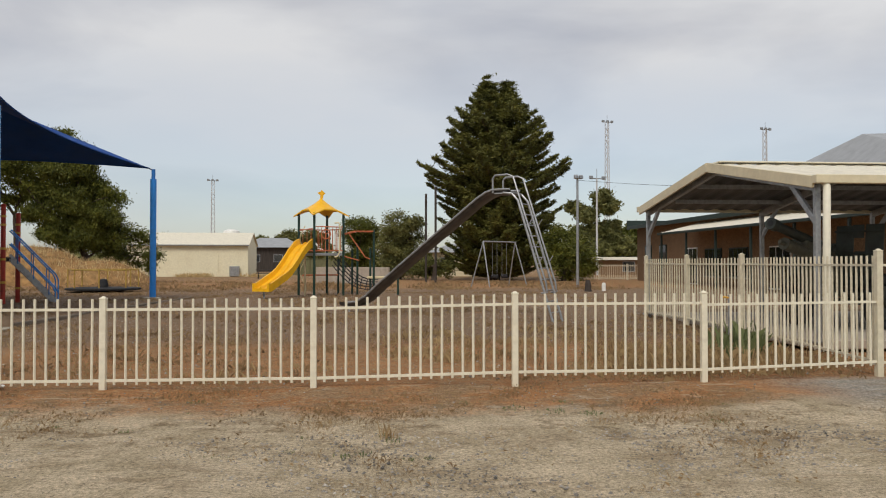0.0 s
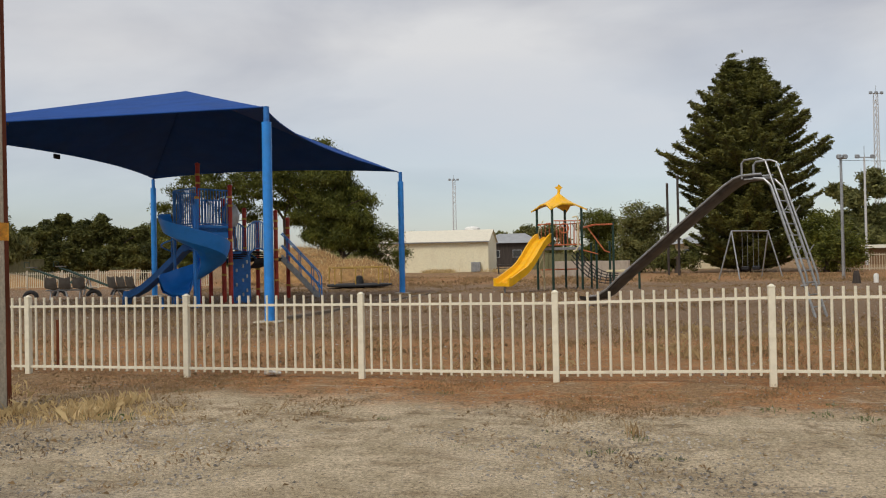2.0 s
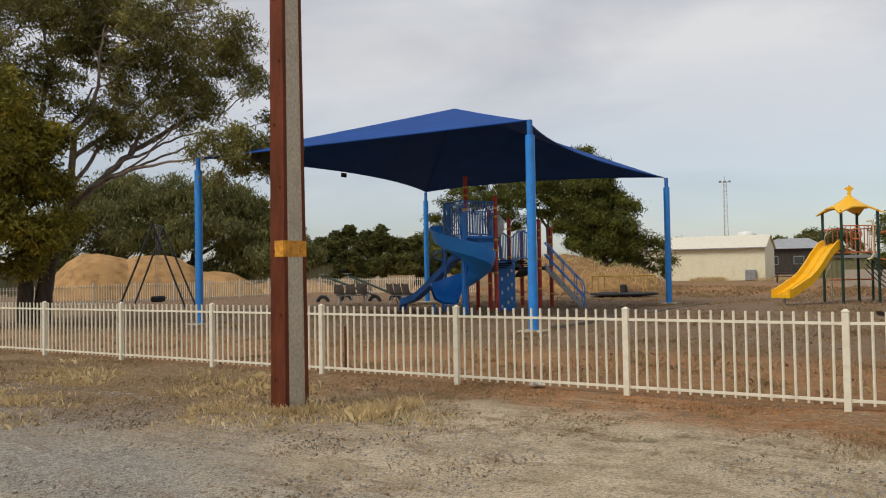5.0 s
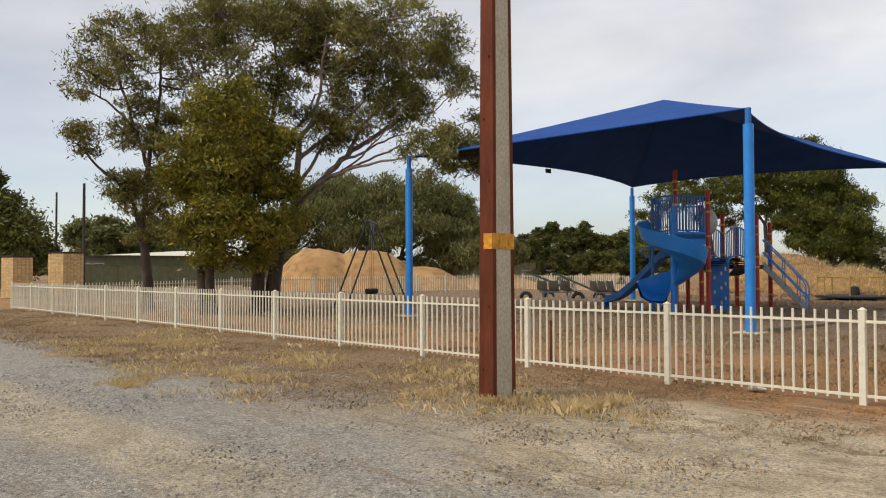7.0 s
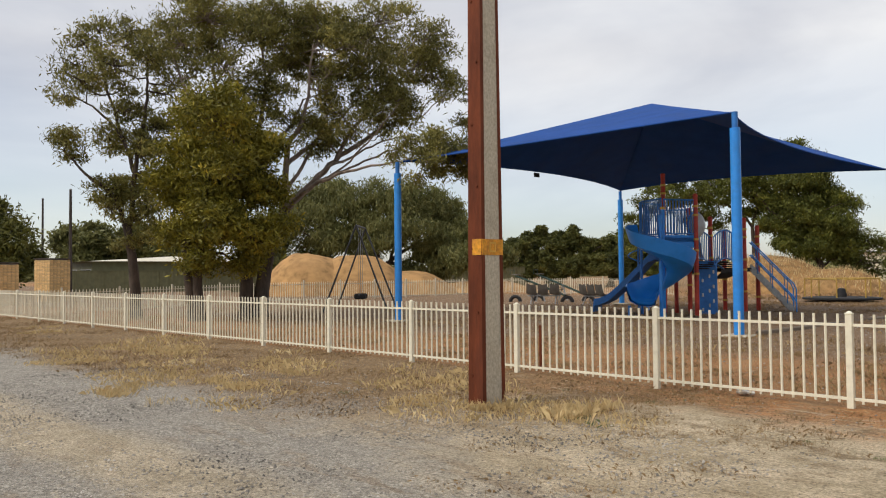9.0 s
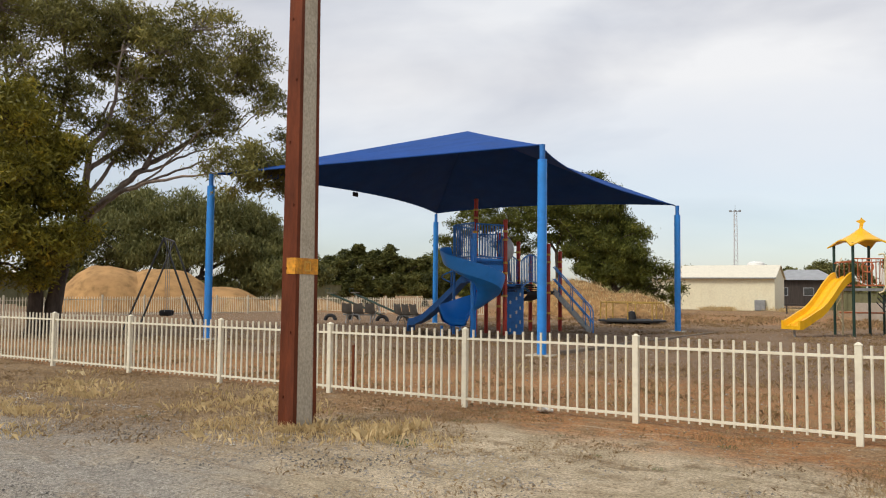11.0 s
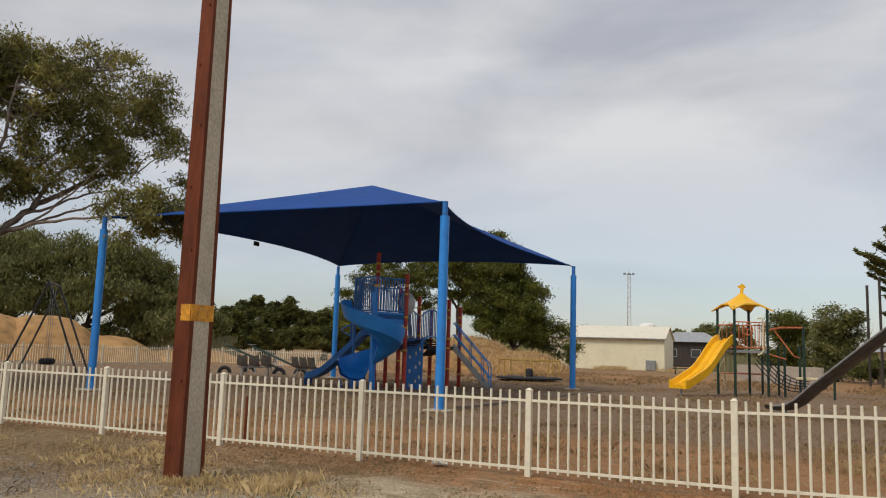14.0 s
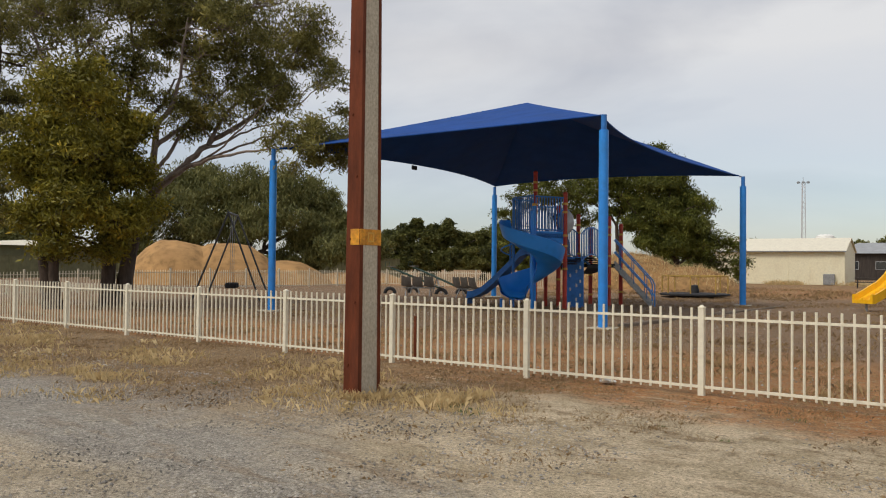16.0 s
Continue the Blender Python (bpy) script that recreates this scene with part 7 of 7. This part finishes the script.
bush("bush", (-18.6, 43.3, 0.15), [(2.6, 4.0, 0.7), (3.3, 3.1, 0.85), (2.1, 2.9, 0.85), (4.25, 3.0, 0.7), (4.7, 1.8, 0.7), (3.5, 1.6, 1.0), (2.2, 1.4, 0.9), (4.55, 0.9, 0.6)], M_PEPPER, "olive bush beside the bank", 37, leaf=(0.24, 0.07), leaves=130, side=ACROSS)
bush("dark_pine", (-72, 9.5, 0.1), [(0, 6.5, 1.8), (-1.5, 8.0, 1.6), (1.0, 4.5, 2.2), (-2.0, 4.5, 2.4), (2.6, 3.0, 1.8), (0.2, 2.0, 2.2), (-2.5, 2.0, 2.2), (-0.9, 9.2, 1.0)], M_PINE, "dark pine behind the gate pillars", 38, (0.5, 0.16), 30, 110, "tree", 2, side=(0.2, 0.98))
bush("dark_pine", (-73, 3.0, 0.1), [(0, 6.0, 2.0), (-1.5, 7.5, 1.8), (1.5, 4.5, 2.2), (-2.0, 4.0, 2.4), (0.5, 2.0, 2.4), (2.8, 2.2, 1.8)], M_PINE, "dark pine behind the gate pillars", 39, (0.5, 0.16), 30, 110, "tree", 2, side=(0.2, 0.98))
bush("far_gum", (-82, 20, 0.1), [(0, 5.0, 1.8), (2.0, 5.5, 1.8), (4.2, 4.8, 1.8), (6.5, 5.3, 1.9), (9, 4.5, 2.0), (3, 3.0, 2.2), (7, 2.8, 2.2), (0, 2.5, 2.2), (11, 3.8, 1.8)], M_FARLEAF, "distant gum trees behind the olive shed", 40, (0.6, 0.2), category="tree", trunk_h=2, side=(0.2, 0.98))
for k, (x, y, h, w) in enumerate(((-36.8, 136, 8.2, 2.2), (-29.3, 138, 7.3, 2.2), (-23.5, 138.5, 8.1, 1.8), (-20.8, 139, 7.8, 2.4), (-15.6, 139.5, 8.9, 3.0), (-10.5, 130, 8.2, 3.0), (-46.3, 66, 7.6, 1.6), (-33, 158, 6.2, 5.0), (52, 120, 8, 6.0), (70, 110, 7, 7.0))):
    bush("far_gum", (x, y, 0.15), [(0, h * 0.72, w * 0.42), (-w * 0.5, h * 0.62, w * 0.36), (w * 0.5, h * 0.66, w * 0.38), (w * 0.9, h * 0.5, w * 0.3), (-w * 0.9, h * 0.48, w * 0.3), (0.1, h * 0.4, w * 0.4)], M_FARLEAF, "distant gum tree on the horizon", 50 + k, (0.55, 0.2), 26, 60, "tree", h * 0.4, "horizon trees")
# far woods that close the horizon
rng = np.random.default_rng(77)
woods = []
for k in range(420):
    a = math.radians(rng.uniform(-75, 130))
    d = rng.uniform(230, 330)
    woods.append((-d * math.sin(a), d * math.cos(a), rng.uniform(1.0, 3.2), rng.uniform(2.0, 4.2)))
wp, _ = crown_points(woods, 8, 14, rng, 0.7, 0.6)
wp[:, 2] = np.abs(wp[:, 2])
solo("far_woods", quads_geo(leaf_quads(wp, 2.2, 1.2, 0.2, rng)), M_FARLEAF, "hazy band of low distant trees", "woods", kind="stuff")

M_SLEEPER = mat("weathered_sleeper", (0.17, 0.135, 0.10), 0.9, vary=0.25, scale=6, stretch=(0.2, 1, 1))
# ---------- small things in the playground ----------
star = thing("star_picket", (-7.42, 0.68, 0.0), 0, "short rusty star picket behind the fence", "stake")
part("blade", Geo().box((0, 0, 0.32), (0.045, 0.012, 0.75)).box((0, 0.012, 0.32), (0.012, 0.035, 0.75)), M_RUST, star)
litter = Geo()
for k in range(14):
    a = k * 2.4
    litter.box((0.09 * math.cos(a) * (k % 3) / 2, 0.06 * math.sin(a), 0.03 + 0.012 * (k % 4)), (0.09, 0.06, 0.035), a, 0.012)
solo("litter", litter, M_WHITE, "crumpled white plastic litter at the foot of the fence", "litter", at=(-3.75, 0.12, 0.0))
pipe = thing("standpipe", (6.4, 2.6, 0.02), 0, "short galvanised standpipe in the dry grass", "pipe")
part("pipe", Geo().tube([(0, 0, -0.1), (0, 0, 0.95)], 0.035, 10), M_GALV, pipe, smooth=True)
part("tap", Geo().tube([(0, 0, 0.9), (-0.12, 0, 0.92), (-0.14, 0, 0.84)], 0.018, 8), M_BAND, pipe)
solo("tree_stump", Geo().lathe((0, 0, 0), [(0.2, -0.1), (0.16, 0.1), (0.13, 0.4), (0.09, 0.52), (0.02, 0.5)], 10), M_DARKWOOD, "dark weathered stump by the driveway", "stump", at=(10.6, 26.4, 0.15))
solo("bollard", Geo().lathe((0, 0, 0), [(0.10, -0.1), (0.10, 0.3), (0.08, 0.36), (0.02, 0.38)], 12), M_WHITE, "small white marker bollard", "bollard", at=(11.5, 26.9, 0.15), smooth=True)
edge_a, edge_b = Vector((-7.05, 8.2, 0)), Vector((-6.3, 21.5, 0))
edging = thing("timber_edging", (edge_a.x, edge_a.y, 0.1), math.degrees(math.atan2(edge_b.y - edge_a.y, edge_b.x - edge_a.x)), "weathered timber edging round the soft-fall area", "edging")
for k in range(5):
    part("sleeper", Geo().box((1.33 + k * 2.66, 0.02 * (k % 2), 0.0), (2.62, 0.12, 0.16), 0.01 * (k % 3 - 1), 0.02), M_SLEEPER, edging)

# ---------- grass, weeds and stones ----------
def tufts(name, spots, blades, height, width, material, label, seed, spread=0.06, lean=0.55):
    """Tufts of thin bent blades at the spots (x, y, size)."""
    rng = np.random.default_rng(seed)
    n = len(spots) * blades
    sp = np.repeat(np.array(spots), blades, 0)
    base = sp[:, :2] + rng.normal(size=(n, 2)) * spread * sp[:, 2:3]
    z0 = np.array([rise(y) for y in base[:, 1]]) - 0.02
    h = height * sp[:, 2] * rng.uniform(0.45, 1.2, n)
    a = rng.uniform(0, 6.283, n)
    tilt = np.abs(rng.normal(size=n)) * lean
    d = np.stack([np.cos(a), np.sin(a)], 1)
    side = np.stack([-d[:, 1], d[:, 0]], 1) * (width * rng.uniform(0.6, 1.3, n))[:, None] / 2
    tip = base + d * (h * np.sin(tilt.clip(0, 1.35)))[:, None]
    mid = base + d * (h * 0.45 * np.sin(tilt.clip(0, 1.35) * 0.6))[:, None]
    zm, zt = z0 + h * 0.55, z0 + h * np.cos(tilt.clip(0, 1.35)) * 0.95 + 0.01
    v = np.stack([np.column_stack([base - side, z0]), np.column_stack([base + side, z0]), np.column_stack([mid + side * 0.7, zm]), np.column_stack([tip, zt]), np.column_stack([mid - side * 0.7, zm])], 1).reshape(-1, 3)
    geo = Geo()
    geo.v = [tuple(p) for p in v.tolist()]
    geo.f = [(i, i + 1, i + 2, i + 3, i + 4) for i in range(0, len(v), 5)]
    solo(name, geo, material, label, "grass", kind="stuff")


def scatter(n, x0, x1, y0, y1, seed, scale=0.6, cut=0.0, size=(0.6, 1.3)):
    """Spots that gather in patches."""
    rng = np.random.default_rng(seed)
    out = []
    while len(out) < n:
        x, y = rng.uniform(x0, x1), rng.uniform(y0, y1)
        if noise.noise((x * scale, y * scale, seed)) > cut:
            out.append((x, y, rng.uniform(*size)))
    return out


straw = scatter(150, -17, -6.5, -4.9, -3.3, 21, 0.5, 0.05, (0.6, 1.1)) + scatter(220, -30, -4.5, -4.2, -0.25, 1, 0.5, 0.12) + scatter(60, -6.9, -3.6, -3.3, -2.1, 2, 0.9, -0.2, (0.5, 1.1)) + scatter(120, -16, -6, -2.6, -1.3, 3, 0.5, 0.0, (0.8, 1.5))
pole_straw = scatter(38, -5.4, -4.4, -2.8, -1.8, 31, 1.1, -0.1, (0.4, 1.1)) + scatter(14, -6.4, -5.4, -2.95, -2.75, 32, 1.1, -0.4, (0.4, 0.7)) + scatter(50, -10.6, -8.6, -5.4, -3.6, 33, 0.8, 0.0, (0.4, 0.9))
tufts("dry_grass", pole_straw, 22, 0.17, 0.0045, M_STRAW, "pale dry grass round the foot of the pole", 12, 0.10, 0.5)
tufts("dry_grass", straw, 16, 0.11, 0.004, M_STRAW, "tufts of pale dry grass on the verge", 1, 0.14, 0.7)
brown = scatter(2600, -34, -3.5, -4.6, 0.1, 4, 0.45, -0.12, (0.5, 1.2)) + scatter(700, -5, 6, -2.4, -0.1, 5, 0.6, 0.05, (0.4, 0.9)) + scatter(260, -6, 6.5, -3.8, -0.9, 25, 0.9, 0.05, (0.3, 0.8))
tufts("brown_grass", brown, 12, 0.06, 0.004, M_BROWNGRASS, "short dead brown grass on the verge", 2, 0.12, 0.8)
inner = scatter(170, 1.0, 7.4, 0.3, 6.5, 6, 0.5, 0.0, (0.7, 1.5)) + scatter(170, -34, 1.0, 0.3, 5.5, 7, 0.5, 0.1, (0.5, 1.2)) + scatter(90, 4.2, 7.2, 0.5, 3.4, 8, 0.5, -0.2, (1.2, 2.2))
tufts("dry_grass", inner, 18, 0.14, 0.005, M_DULLSTRAW, "dry straw-coloured grass inside the fence", 3, 0.12)
tufts("brown_grass", scatter(1500, -33, 7.3, 0.2, 7.5, 9, 0.45, -0.05, (0.6, 1.3)), 12, 0.10, 0.007, M_BROWNGRASS, "dead brown grass inside the fence", 4, 0.13, 0.7)
tufts("dry_grass", scatter(260, -24, -9, 62.5, 65.5, 10, 0.3, 0.05, (1.0, 3.2)), 12, 0.16, 0.02, M_STRAW, "long dry grass along the shed", 5, 0.12)
weeds = [(2.55, -1.75, 0.8), (2.9, -1.9, 0.7), (2.2, -1.5, 0.7), (-1.2, -0.9, 0.5), (4.4, -1.6, 0.6), (-4.2, -2.6, 1.0), (-4.0, -2.75, 0.8), (1.7, -1.2, 0.5)] + scatter(40, -8, 7, -3.6, -0.6, 11, 0.8, 0.1, (0.2, 0.6))
tufts("green_weeds", weeds, 20, 0.06, 0.009, M_GREENWEED, "small green weeds in the dirt", 6, 0.09, 0.9)
tufts("grey_weed", [(0.84, -2.83, 0.9), (0.9, -2.8, 0.7)], 12, 0.18, 0.008, M_BROWNGRASS, "dry grey stalks of a dead weed", 7, 0.03, 0.3)
tufts("tall_weeds", [(6.5, 2.4, 1.0), (6.6, 2.7, 1.0), (6.3, 2.8, 0.9), (6.75, 2.5, 0.8)], 50, 0.6, 0.016, M_GREENWEED, "tall green weeds beside the standpipe", 8, 0.16, 0.35)


def stones(name, n, x0, x1, y0, y1, lo, hi, seed, label):
    rng = np.random.default_rng(seed)
    geo, vs = Geo(), []
    for k in range(n):
        x, y = rng.uniform(x0, x1), rng.uniform(y0, y1)
        s = lo * (hi / lo) ** (rng.random() ** 2.2)
        q = rng.uniform(0.6, 1.25, 6) * s
        z = rise(y) - 0.012 + 0.015 * noise.noise((x * 0.5, y * 0.5, 0))
        a = rng.uniform(0, 6.283)
        c, d = math.cos(a), math.sin(a)
        i = len(vs)
        vs += [(x + c * q[0], y + d * q[0], z), (x - d * q[1], y + c * q[1], z), (x - c * q[2], y - d * q[2], z), (x + d * q[3], y - c * q[3], z), (x, y, z + q[4] * 0.75), (x, y, z - q[5] * 0.5)]
        geo.f += [(i, i + 1, i + 4), (i + 1, i + 2, i + 4), (i + 2, i + 3, i + 4), (i + 3, i, i + 4), (i + 1, i, i + 5), (i + 2, i + 1, i + 5), (i + 3, i + 2, i + 5), (i, i + 3, i + 5)]
    geo.v = vs
    solo(name, geo, M_PEBBLE, label, "gravel", kind="stuff")


stones("gravel", 42000, -13, 6, -8.6, -2.6, 0.005, 0.021, 1, "loose pale gravel on the track")
stones("gravel", 14000, -26, 8, -7.0, 0.2, 0.005, 0.018, 2, "scattered stones on the dirt verge")
stones("gravel", 9000, -22, 9, 0.3, 22, 0.010, 0.032, 3, "coarse grey gravel in the playground")
tufts("brown_grass", scatter(2200, -20, 9, 6, 28, 14, 0.35, 0.0, (0.7, 1.5)), 10, 0.09, 0.008, M_BROWNGRASS, "sparse dead grass and litter in the playground", 9, 0.2, 0.9)
tufts("dry_grass", scatter(700, -4, 8, -6.5, -0.3, 15, 0.9, 0.15, (0.4, 0.9)), 9, 0.06, 0.0035, M_BROWNGRASS, "sparse dry stalks on the pale dirt", 10, 0.12, 1.0)
tufts("dry_grass", scatter(900, -24, 14, 28, 44, 16, 0.25, 0.0, (1.0, 2.4)), 9, 0.12, 0.014, M_BROWNGRASS, "dry grass beyond the playground", 11, 0.25, 0.8)
